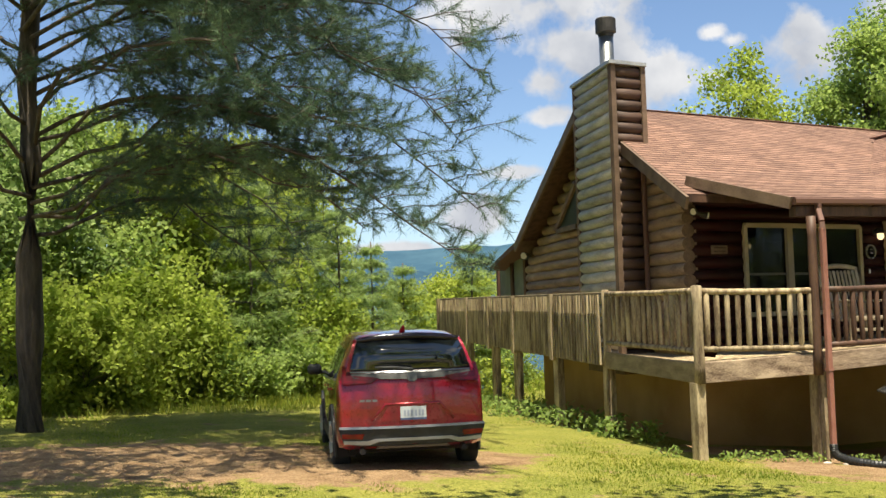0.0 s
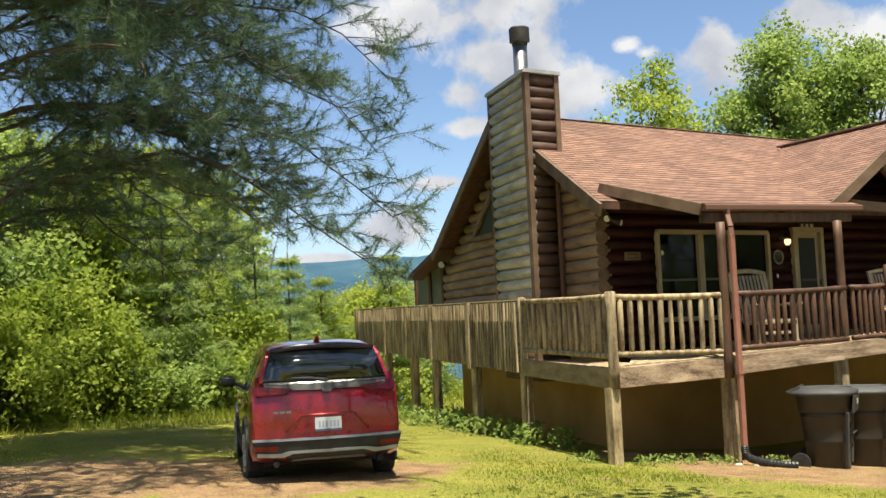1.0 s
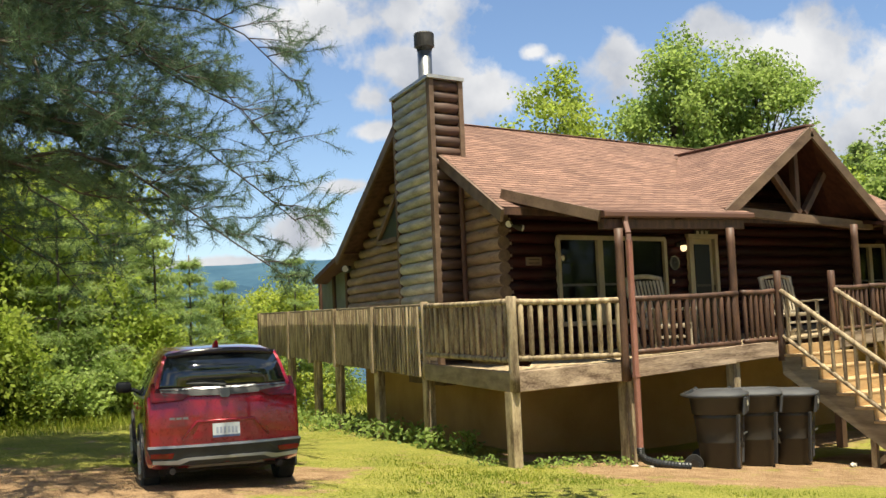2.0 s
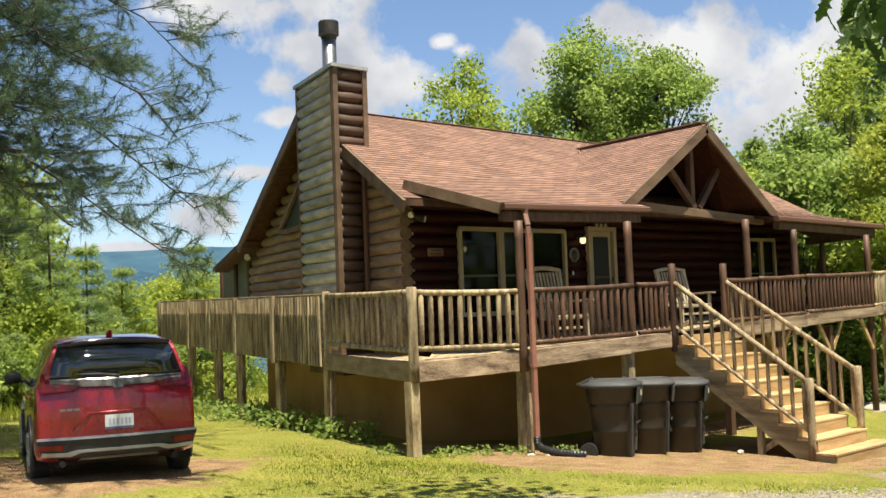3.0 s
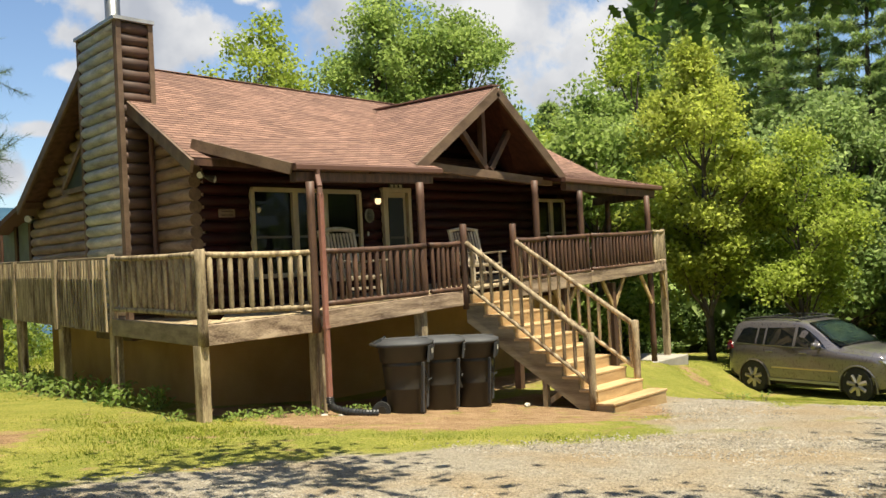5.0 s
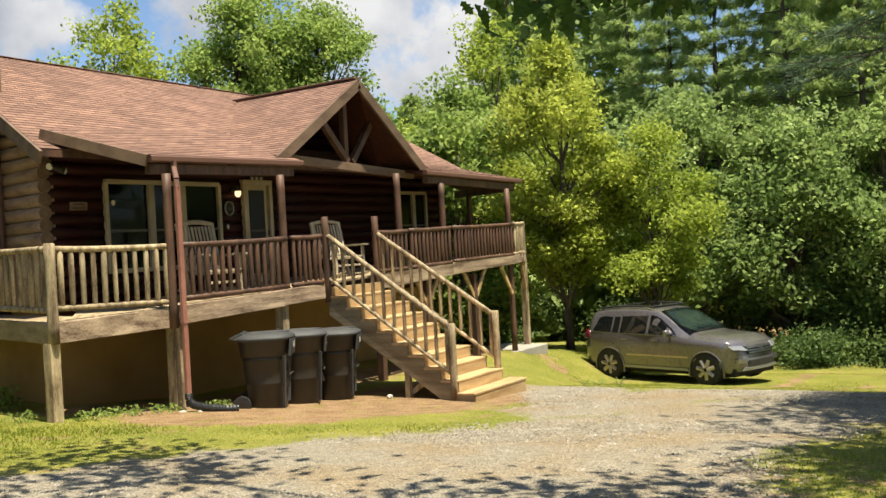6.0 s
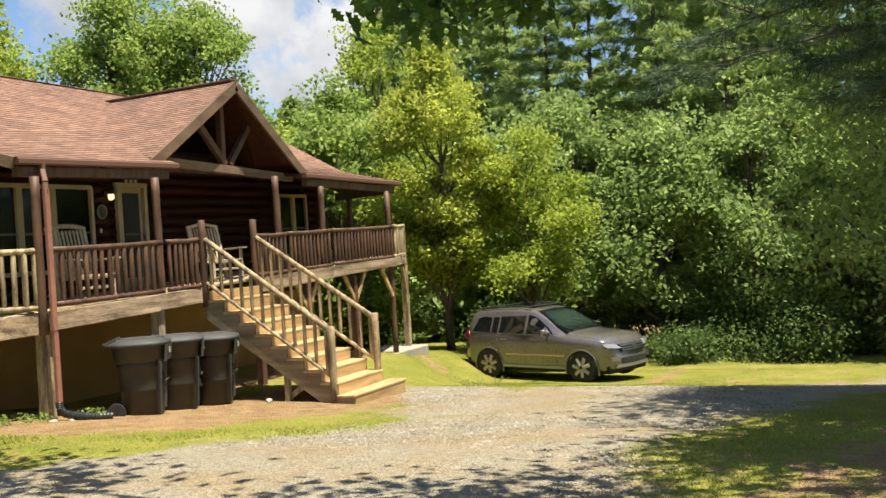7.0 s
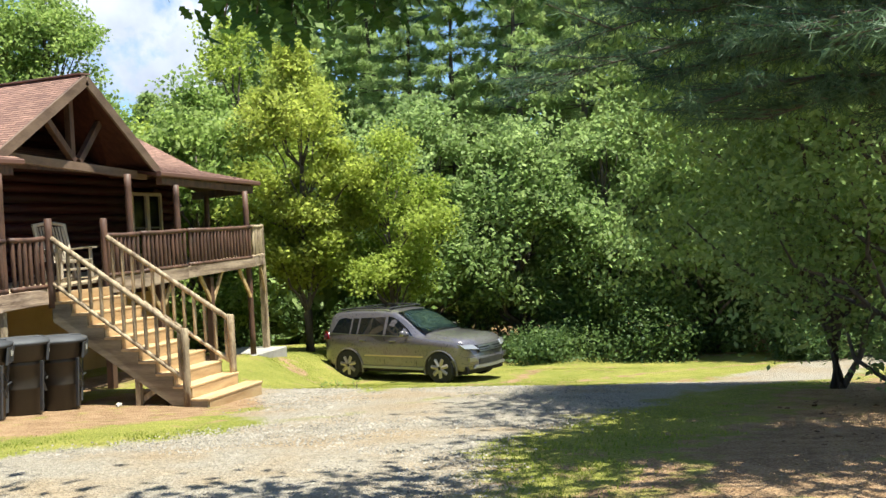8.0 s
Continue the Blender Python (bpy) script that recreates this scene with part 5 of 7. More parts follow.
def build_grey_car():
    h = math.atan2(-2.65, -0.90)
    t = thing("car", "grey three-row SUV parked on grass facing the drive", "car", pose(15.50, -3.55, -1.49, 0, 0, math.degrees(h)))
    c = Car(top=[(-2.36, 0.80), (-2.34, 1.02), (-2.31, 1.14), (-2.20, 1.44), (-2.10, 1.62), (-1.96, 1.69), (-1.3, 1.745), (-0.5, 1.755), (-0.08, 1.71), (0.25, 1.57), (0.66, 1.32), (0.98, 1.175), (1.4, 1.145), (1.85, 1.10), (2.10, 1.02), (2.22, 0.86), (2.30, 0.6)],
            bottom=[(-2.36, 0.45), (-2.2, 0.36), (-1.9, 0.30), (1.8, 0.28), (2.1, 0.28), (2.30, 0.36)],
            belt=[(-2.4, 1.10), (-1.5, 1.11), (1.1, 1.06), (2.4, 0.95)],
            half=[(-2.36, 0.78), (-2.28, 0.86), (-2.1, 0.92), (-1.4, 0.95), (1.2, 0.95), (1.8, 0.92), (2.08, 0.85), (2.24, 0.70), (2.30, 0.58)],
            roof_half=[(-2.3, 0.76), (-2.0, 0.70), (-1.0, 0.70), (0.2, 0.70), (0.9, 0.78), (2.3, 0.85)],
            rear=[(0.3, -2.3), (0.8, -2.38), (1.1, -2.3), (1.4, -2.15), (1.62, -2.02)],
            nose=[(0.28, 2.20), (0.36, 2.31), (0.6, 2.32), (0.8, 2.28), (0.95, 2.18), (1.04, 1.98)])
    xs = [-2.36, -2.34, -2.31, -2.2, -2.1, -1.96, -1.8, -1.6, -1.3, -0.8, -0.5, -0.08, 0.1, 0.25, 0.46, 0.66, 0.82, 0.98, 1.15, 1.4, 1.6, 1.8, 1.95, 2.05, 2.14, 2.2, 2.24, 2.30]
    part("body", c.body(xs), GREY, t, smooth=True)
    P = c.patch
    # windscreen follows the slope between roof and bonnet
    bm = B()
    rows = []
    for x, hw in ((-0.02, 0.60), (0.25, 0.66), (0.60, 0.72), (0.93, 0.77)):
        z = c.f(c.top, x) + 0.012
        rows.append([bm.verts.new((x + 0.02, hw * k / 3, z - 0.028 * (abs(k) / 3) ** 2)) for k in range(-3, 4)])
    for a, b in zip(rows, rows[1:]):
        for i in range(6):
            bm.faces.new((a[i], a[i + 1], b[i + 1], b[i]))
    bmesh.ops.solidify(bm, geom=bm.faces[:], thickness=0.012)
    part("windscreen", bm, WINDSHIELD, t, "greenish windscreen", True)
    part("wiper", rod(B(), [(0.95, -0.55, 1.20), (0.88, 0.1, 1.24)], [0.012, 0.01], 6), BLACK_TRIM, t)
    part("sunroof", box(B(), (-0.95, -0.42, 1.738), (-0.28, 0.42, 1.762), 0.005), CAR_GLASS, t)
    for s in (1, -1):
        part("headlamp", P("nose", [(s * 0.48, 0.80), (s * 0.86, 0.84), (s * 0.93, 0.93), (s * 0.60, 0.915)], 0.03, 0.1, 1, 3), LAMP_CLEAR, t, "clear swept-back headlamp")
        part("fog_lamp", P("nose", [(s * 0.56, 0.52), (s * 0.80, 0.53), (s * 0.80, 0.62), (s * 0.60, 0.62)], 0.02, 0.05, 1, 2), CHROME, t)
        part("tail_lamp", P("side", [(-2.26, 0.98), (-2.02, 1.02), (-2.12, 1.18), (-2.24, 1.20)], 0.015, 0.06, s, 2), LAMP_RED, t, "red tail lamp")
    grille = part("grille", P("nose", [(-0.46, 0.72), (0.46, 0.72), (0.5, 0.89), (-0.5, 0.89)], 0.012, 0.05, 1, 3), BLACK_TRIM, t)
    for z in (0.75, 0.80, 0.86):
        part("grille_bar", P("nose", [(-0.46, z - 0.014), (0.46, z - 0.014), (0.47, z + 0.014), (-0.47, z + 0.014)], 0.03, 0.03, 1, 4), CHROME, grille)
    part("badge", P("nose", [(-0.08, 0.77), (0, 0.75), (0.08, 0.77), (0.08, 0.83), (0, 0.85), (-0.08, 0.83)], 0.045, 0.03), CHROME, t, "oval chrome badge")
    part("lower_intake", P("nose", [(-0.5, 0.44), (0.5, 0.44), (0.46, 0.58), (-0.46, 0.58)], 0.012, 0.05, 1, 3), BLACK_TRIM, t)
    part("skid_plate", P("nose", [(-0.66, 0.36), (0.66, 0.36), (0.62, 0.43), (-0.62, 0.43)], 0.02, 0.05, 1, 3), SILVER, t)
    for s in (1, -1):
        side_set(c, t, s, [[(-1.95, 1.18), (-1.36, 1.16), (-1.36, 1.52), (-1.62, 1.54), (-1.80, 1.50)], [(-1.30, 1.16), (-1.12, 1.155), (-1.12, 1.53), (-1.30, 1.53)], [(-1.06, 1.155), (-0.28, 1.14), (-0.28, 1.57), (-1.06, 1.54)], [(-0.20, 1.14), (0.62, 1.125), (0.40, 1.30), (0.12, 1.48), (-0.04, 1.56), (-0.20, 1.585)]], [(-1.98, 1.16), (-0.2, 1.125), (0.66, 1.108)], CHROME)
        mirror(c, t, 0.46, 1.13, s, GREY)
        arch(c, -1.395, 0.45, s, t, GREY)
        arch(c, 1.43, 0.45, s, t, GREY)
        part("side_moulding", P("side", [(-0.85, 0.62), (0.95, 0.62), (0.95, 0.65), (-0.85, 0.65)], 0.015, 0.02, s, 3), plain("champagne_strip", (0.5, 0.40, 0.25), 0.3, 0.6), t)
        part("sill", P("side", [(-0.95, 0.32), (0.95, 0.32), (0.95, 0.38), (-0.95, 0.38)], 0.012, 0.03, s, 3), SILVER, t)
        for xh in (-1.0, -0.05):
            part("door_handle", rod(B(), [(xh, s * (c.side_y(xh, 1.0) + 0.02), 1.0), (xh + 0.2, s * (c.side_y(xh, 1.0) + 0.02), 1.0)], [0.018, 0.018], 8), CHROME, t)
        for xd in (-1.08, -0.24, 0.74):
            part("door_gap", P("side", [(xd, 0.42), (xd + 0.012, 0.42), (xd + 0.012, 1.08), (xd, 1.08)], 0.001, 0.004, s, 2), DARK, t)
        part("roof_rail", rod(B(), [(x, s * 0.62, c.f(c.top, x) + 0.035) for x in np.linspace(-1.9, -0.2, 8)], [0.02] * 8, 8), BLACK_TRIM, t)
        for xw in (-1.395, 1.43):
            wheel(t, xw, s * 0.845, 0.375, s)
    for x in (-1.35, -0.3):
        part("cross_bar", rod(B(), [(x, -0.62, c.f(c.top, x) + 0.04), (x, 0.62, c.f(c.top, x) + 0.04)], [0.016] * 2, 8), BLACK_TRIM, t)
    part("underbody", box(B(), (-2.1, -0.78, 0.22), (2.1, 0.78, 0.4)), DARK, t)


build_grey_car()

# ---- wheeled bins ----
BIN = material("dark_grey_bin_plastic", (0.016, 0.012, 0.008), (0.032, 0.025, 0.017), 3.0, 0.5, bump=0.15, fine=60)
LID = material("grey_bin_lid_plastic", (0.038, 0.038, 0.041), (0.062, 0.063, 0.067), 3.0, 0.65, bump=0.15, fine=60)


def rounded(w, d, r, n=5):
    out = []
    for cx, cy, a0 in ((w / 2 - r, d / 2 - r, 0), (-w / 2 + r, d / 2 - r, 90), (-w / 2 + r, -d / 2 + r, 180), (w / 2 - r, -d / 2 + r, 270)):
        for k in range(n + 1):
            a = radians(a0 + 90 * k / n)
            out.append((cx + r * math.cos(a), cy + r * math.sin(a)))
    return out


def loft(bm, levels):
    rings = [[bm.verts.new((x + ox, y + oy, z)) for x, y in rounded(w, d, r)] for z, w, d, r, ox, oy in levels]
    n = len(rings[0])
    for a, b in zip(rings, rings[1:]):
        for i in range(n):
            bm.faces.new((a[i], a[(i + 1) % n], b[(i + 1) % n], b[i]))
    bm.faces.new(rings[0][::-1])
    bm.faces.new(rings[-1])
    return bm


def build_bin():
    t = thing("wheeled_bin", "dark grey wheeled rubbish bin with closed lid beside the porch", "bin", group="bins by the porch")
    part("bin_body", loft(B(), [(0.02, 0.50, 0.52, 0.20, 0, 0), (0.05, 0.54, 0.56, 0.22, 0, 0), (0.40, 0.60, 0.63, 0.25, 0, 0), (0.41, 0.612, 0.642, 0.25, 0, 0), (0.425, 0.605, 0.635, 0.25, 0, 0), (0.74, 0.66, 0.69, 0.27, 0, 0), (0.75, 0.68, 0.71, 0.27, 0, 0), (0.77, 0.665, 0.695, 0.27, 0, 0), (1.04, 0.70, 0.74, 0.28, 0, 0)]), BIN, t, smooth=True)
    collar = part("collar", loft(B(), [(0.80, 0.685, 0.72, 0.27, 0, 0), (0.81, 0.71, 0.745, 0.28, 0, 0), (1.02, 0.76, 0.80, 0.29, 0, 0), (1.05, 0.78, 0.82, 0.29, 0, 0)]), BIN, t, "darker moulded collar", True)
    lid = part("lid", loft(B(), [(1.03, 0.82, 0.87, 0.30, 0, 0), (1.055, 0.84, 0.89, 0.30, 0, 0), (1.08, 0.83, 0.88, 0.30, 0, 0), (1.105, 0.70, 0.75, 0.28, 0, 0), (1.125, 0.66, 0.71, 0.27, 0, 0), (1.135, 0.3, 0.34, 0.14, 0, 0)]), LID, t, "paler grey closed lid", True)
    part("lid_rib", bar(B(), (-0.32, 0.0, 1.125), (0.34, 0.0, 1.125), 0.06, 0.03), LID, lid)
    for y in (-0.17, 0.17):
        part("lid_hinge", bar(B(), (-0.44, y, 1.06), (-0.30, y, 1.14), 0.08, 0.05), LID, lid)
    for y in (-0.22, 0.0, 0.22):
        part("collar_clip", bar(B(), (0.37, y, 0.80), (0.40, y, 1.03), 0.13, 0.035), LID, collar)
    for y in (-0.06, 0.06):
        part("sticker", box(B(), (0.405, y - 0.018, 0.90), (0.412, y + 0.018, 0.98)), plain("pale_sticker", (0.6, 0.58, 0.5), 0.6), collar)
    for y in (-0.30, 0.30):
        part("side_strap", bar(B(), (0.26, y * 0.9, 0.08), (0.30, y, 0.80), 0.03, 0.05), LID, t)
    part("handle", rod(B(), [(-0.36, -0.3, 1.05), (-0.46, -0.28, 1.08), (-0.46, 0.28, 1.08), (-0.36, 0.3, 1.05)], [0.02] * 4, 8), BIN, t)
    for y in (-0.33, 0.33):
        w = part("wheel", rod(B(), [(-0.33, y - 0.03, 0.13), (-0.33, y + 0.03, 0.13)], [0.13, 0.13], 20), RUBBER, t)
        part("hub", rod(B(), [(-0.33, y - 0.036, 0.13), (-0.33, y + 0.036, 0.13)], [0.07, 0.07], 14), BIN, w)
    part("axle", rod(B(), [(-0.33, -0.33, 0.13), (-0.33, 0.33, 0.13)], [0.012, 0.012], 6), STEEL, t)
    part("catch_bar", rod(B(), [(0.345, -0.12, 0.52), (0.36, 0.12, 0.52)], [0.012, 0.012], 8), STEEL, t)
    for z in (0.4, 0.62):
        part("moulded_grip", bar(B(), (0.30, -0.2, z), (0.335, -0.2, z + 0.01), 0.03, 0.12), BIN, t)
    return t


first_bin = build_bin()
first_bin.matrix_basis = pose(2.86, -1.24, gz(2.86, -1.24) - 0.05, 0, 0, -58) @ Matrix.Scale(1.04, 4)
copy_thing(first_bin, pose(3.76, -1.18, gz(3.76, -1.18) - 0.03, 0, 0, -52))
copy_thing(first_bin, pose(4.60, -1.24, gz(4.60, -1.24) - 0.03, 0, 0, -60))

# ---- rocking chairs ----
CHAIR = material("weathered_teak_slats", (0.27, 0.21, 0.145), (0.54, 0.46, 0.34), 3.0, 0.7, bump=0.2, stretch_by=(4, 4, 0.8), fine=30)


def build_rocker():
    t = thing("rocking_chair", "pale weathered slatted wooden rocking chair on the porch", "chair", group="porch rocking chairs")
    for s in (-1, 1):
        part("rocker", rod(B(), [(s * 0.27, y, 0.04 + 0.10 * (y / 0.5) ** 2) for y in np.linspace(-0.5, 0.55, 9)], [0.022] * 9, 8), CHAIR, t)
        part("front_leg", bar(B(), (s * 0.27, -0.25, 0.06), (s * 0.27, -0.25, 0.64), 0.045, 0.045), CHAIR, t)
        part("back_post", bar(B(), (s * 0.27, 0.22, 0.06), (s * 0.27, 0.48, 1.12), 0.045, 0.05), CHAIR, t)
        part("armrest", bar(B(), (s * 0.29, -0.34, 0.66), (s * 0.29, 0.33, 0.64), 0.09, 0.03), CHAIR, t)
    for k in range(9):
        y = -0.27 + k * 0.06
        part("seat_slat", bar(B(), (-0.27, y, 0.43 - 0.05 * math.sin(k / 8 * 3.1)), (0.27, y, 0.43 - 0.05 * math.sin(k / 8 * 3.1)), 0.045, 0.02), CHAIR, t)
    for k in range(9):
        x = -0.22 + k * 0.055
        part("back_slat", bar(B(), (x, 0.29, 0.42), (x, 0.475, 1.10), 0.034, 0.016), CHAIR, t)
    part("crest_rail", rod(B(), [(x, 0.485, 1.12 + 0.05 * (1 - (x / 0.29) ** 2)) for x in np.linspace(-0.29, 0.29, 9)], [0.035] * 9, 8), CHAIR, t)
    part("back_rail", bar(B(), (-0.27, 0.30, 0.47), (0.27, 0.30, 0.47), 0.03, 0.05), CHAIR, t)
    part("stretcher", bar(B(), (-0.27, -0.25, 0.25), (0.27, -0.25, 0.25), 0.03, 0.04), CHAIR, t)
    return t


rocker = build_rocker()
rocker.matrix_basis = pose(3.12, -0.06, floor_z(3.05) - 0.03, 0, 0, -12) @ Matrix.Diagonal((1.22, 1.0, 1.07, 1.0))
copy_thing(rocker, pose(6.74, 0.07, floor_z(6.74) - 0.02, 0, 0, -15) @ Matrix.Diagonal((1.0, 0.95, 0.87, 1.0)))

# ---- small things on the front wall ----
lamp = thing("wall_lamp", "black porch wall lamp, lit warm", "lamp", (5.528, YF - 0.06, 3.266))
part("backplate", rod(B(), [(0, 0.05, 0.05), (0, 0.02, 0.05)], [0.05, 0.05], 12), SOOT, lamp)
part("arm", rod(B(), [(0, 0.03, 0.06), (0, -0.05, 0.12), (0, -0.10, 0.09)], [0.012] * 3, 6), SOOT, lamp)
part("hood", rod(B(), [(0, -0.10, 0.12), (0, -0.10, 0.07), (0, -0.10, 0.02)], [0.02, 0.06, 0.075], 12), SOOT, lamp)
part("globe", rod(B(), [(0, -0.10, 0.02), (0, -0.10, -0.05), (0, -0.10, -0.09)], [0.055, 0.06, 0.03], 12), plain("glowing_lamp_glass", (1.0, 0.72, 0.38), 0.3, emit=0.9), lamp, "glowing amber glass")
sign = thing("round_sign", "round black and white wall plaque beside the door", "sign", (5.379, YF - 0.05, 2.969))
part("disc", rod(B(), [(0, 0.02, 0), (0, -0.01, 0)], [0.135, 0.135], 24), SOOT, sign)
part("ring", rod(B(), [(0, -0.008, 0), (0, -0.018, 0), (0, -0.018, 0), (0, -0.008, 0)], [0.135, 0.13, 0.10, 0.10], 24, False), plain("white_enamel", (0.26, 0.25, 0.22), 0.5), sign)
for z, w in ((0.04, 0.07), (-0.02, 0.09)):
    part("motif", bar(B(), (-w / 2, -0.02, z), (w / 2, -0.02, z), 0.01, 0.03), plain("pale_motif", (0.2, 0.19, 0.17), 0.5), sign)
plaque = thing("wall_plaque", "small brown wooden plaque on the log wall", "sign", (1.913, YF - 0.05, 3.001))
part("board", box(B(), (-0.17, -0.015, -0.07), (0.17, 0.01, 0.07), 0.006), TRIM_WOOD, plaque)
for z in (0.03, -0.03):
    part("text_bar", box(B(), (-0.12, -0.02, z - 0.012), (0.12, -0.015, z + 0.012)), STAIN_WOOD, plaque)
number = thing("door_number", "small dark number board above the door", "sign", (6.185, YF - 0.06, 3.542))
part("board", box(B(), (-0.22, -0.01, -0.05), (0.22, 0.01, 0.05), 0.004), SOOT, number)
for k in (-1, 0, 1):
    part("bar", box(B(), (k * 0.13 - 0.035, -0.016, -0.03), (k * 0.13 + 0.035, -0.01, 0.03)), plain("cream_bar", (0.5, 0.45, 0.35), 0.5), number)
bell = thing("doorbell", "small white doorbell on the window trim", "doorbell", (5.326, YF - 0.05, 2.63))
part("button", box(B(), (-0.02, -0.02, -0.04), (0.02, 0.01, 0.04), 0.006), plain("white_plastic", (0.6, 0.58, 0.55), 0.4), bell)
flood = thing("floodlight", "twin-head security floodlight under the eave corner", "floodlight", (1.373, YF - 0.14, 3.584))
part("base", rod(B(), [(0, 0.1, 0), (0, 0.02, 0)], [0.05, 0.05], 12), SOOT, flood)
for dx, dz in ((-0.09, 0.02), (0.1, -0.04)):
    head = part("head", rod(B(), [(dx * 0.3, 0, 0), (dx, -0.06, dz), (dx * 1.5, -0.12, dz - 0.02)], [0.02, 0.045, 0.06], 12), SOOT, flood)
    part("lens", rod(B(), [(dx * 1.5, -0.12, dz - 0.02), (dx * 1.53, -0.126, dz - 0.021)], [0.055, 0.05], 12), plain("pale_lens", (0.7, 0.68, 0.62), 0.3), head)

pendant = thing("pendant_lamp", "small lit two-bulb pendant lamp inside the window", "lamp", (3.55, YF + 1.3, 3.16))
part("cord", rod(B(), [(0.15, 0, 0.05), (0.15, 0, 0.75)], [0.008, 0.008], 6), SOOT, pendant)
part("arm", rod(B(), [(-0.02, 0, 0.05), (0.32, 0, 0.05)], [0.01, 0.01], 6), SOOT, pendant)
for dx in (0.0, 0.3):
    part("bulb", rod(B(), [(dx, 0, 0.04), (dx, 0, 0.0), (dx, 0, -0.05)], [0.02, 0.04, 0.02], 10), plain("glowing_bulb", (1.0, 0.62, 0.25), 0.3, emit=6.0), pendant)

# ---- gable end: small peaked window, downspout, back porch ----
win = thing("window_3", "small peaked dark window with brown trim in the gable", "window", kind="structure")
o = [G(4.75, 0.13, 3.80), G(6.02, 0.13, 3.80), G(6.02, 0.13, 3.90), G(4.75, 0.13, 4.68)]
part("pane", prism(B(), o, Vector(G(0, 0.0)) - Vector(G(0, 0.06))), plain("dark_gable_glass", (0.008, 0.008, 0.01), 0.5), win)
for i, j in ((3, 2), (2, 1), (1, 0)):
    grow = Vector(G(0, 0.03)) - Vector(G(0))
    part("window_frame", bar(B(), Vector(o[i]) + grow, Vector(o[j]) + grow, 0.07, 0.10), TRIM_WOOD, win)
pipe = thing("downspout", "dark brown downspout on the gable wall", "downspout")
part("pipe", bar(B(), G(1.25, 0.16, 1.4), G(1.25, 0.16, 4.5), 0.07, 0.07, 0.012), RUST_METAL, pipe)
back = thing("back_porch", "screened back porch with a low roof behind the gable", "porch")
SCREEN = material("grey_green_screen", (0.10, 0.12, 0.10), (0.17, 0.19, 0.16), 3, 0.6, bump=0.1)
part("screen_wall", prism(B(), [G(SLEN + 0.35, -0.02, 1.3), G(11.7, -0.02, 1.3), G(11.7, -0.02, 3.25), G(SLEN + 0.35, -0.02, 3.45)], inward), SCREEN, back)
part("porch_roof", slab(B(), [G(7.9, 0.42, 3.86), (15.5, K0[1] - 0.3, 3.86), (16.6, G(11.0)[1], 3.30), G(11.0, 0.42, 3.30)], 0.12), SHINGLE, back)
for q in (SLEN + 0.3, 10.3, 11.7):
    part("corner_post", bar(B(), G(q, 0.0, 1.2), G(q, 0.0, 3.35), 0.1, 0.1), STAIN_WOOD, back)
lamp_b = thing("floodlight", "small white floodlight under the back eave", "floodlight", G(8.2, 0.3, 3.42))
part("base", rod(B(), [(0.16, 0.05, 0.02), (0.02, 0, 0.02)], [0.03, 0.03], 10), SOOT, lamp_b)
part("head", rod(B(), [(0, 0, 0.03), (-0.05, -0.08, 0.0), (-0.08, -0.13, -0.02)], [0.03, 0.07, 0.09], 12), SOOT, lamp_b)
part("lens", rod(B(), [(-0.08, -0.13, -0.02), (-0.083, -0.137, -0.022)], [0.08, 0.075], 12), plain("pale_round_lens", (0.7, 0.68, 0.62), 0.3), lamp_b)
slab_t = thing("concrete_slab", "pale concrete slab under the porch end", "slab")
part("slab", box(B(), (11.7, -0.7, gz(13.9, 0.3) - 0.4), (14.1, 0.5, gz(12.9, -0.4) + 0.03), 0.02), material("pale_concrete", (0.24, 0.22, 0.19), (0.38, 0.35, 0.31), 2, 0.9, bump=0.2), slab_t)

# ---- trees and plants ----
BARK = material("grey_brown_bark", (0.045, 0.035, 0.028), (0.14, 0.11, 0.085), 5.0, 0.9, bump=0.8, stretch_by=(3, 3, 0.5), fine=30, bump_dist=0.03)
LEAF_BRIGHT = leaf_material("sunny_green_leaves", (0.20, 0.28, 0.035), (0.49, 0.56, 0.11), 0.64)
LEAF_MID = leaf_material("mid_green_leaves", (0.15, 0.235, 0.05), (0.43, 0.53, 0.15), 0.6)
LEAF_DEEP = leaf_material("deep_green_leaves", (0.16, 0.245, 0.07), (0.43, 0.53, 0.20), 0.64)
LEAF_YELLOW = leaf_material("yellow_green_leaves", (0.27, 0.34, 0.04), (0.52, 0.57, 0.11), 0.66)
LEAF_SUN = leaf_material("pale_sunny_leaves", (0.29, 0.355, 0.045), (0.52, 0.56, 0.12), 0.68)
NEEDLE = leaf_material("blue_green_pine_needles", (0.045, 0.085, 0.055), (0.17, 0.25, 0.13), 0.4)
NEEDLE_LIGHT = leaf_material("light_green_pine_needles", (0.24, 0.34, 0.11), (0.47, 0.56, 0.22), 0.66)
# shade under the trees is put into this darker leaf colour
LEAF_SHADED = leaf_material("shade_dark_leaves", (0.055, 0.10, 0.03), (0.20, 0.28, 0.085), 0.45)
EYE_XY = (-9.5, -11.5)


def spot(az, dist):
    return (EYE_XY[0] + dist * math.sin(radians(az)), EYE_XY[1] + dist * math.cos(radians(az)))


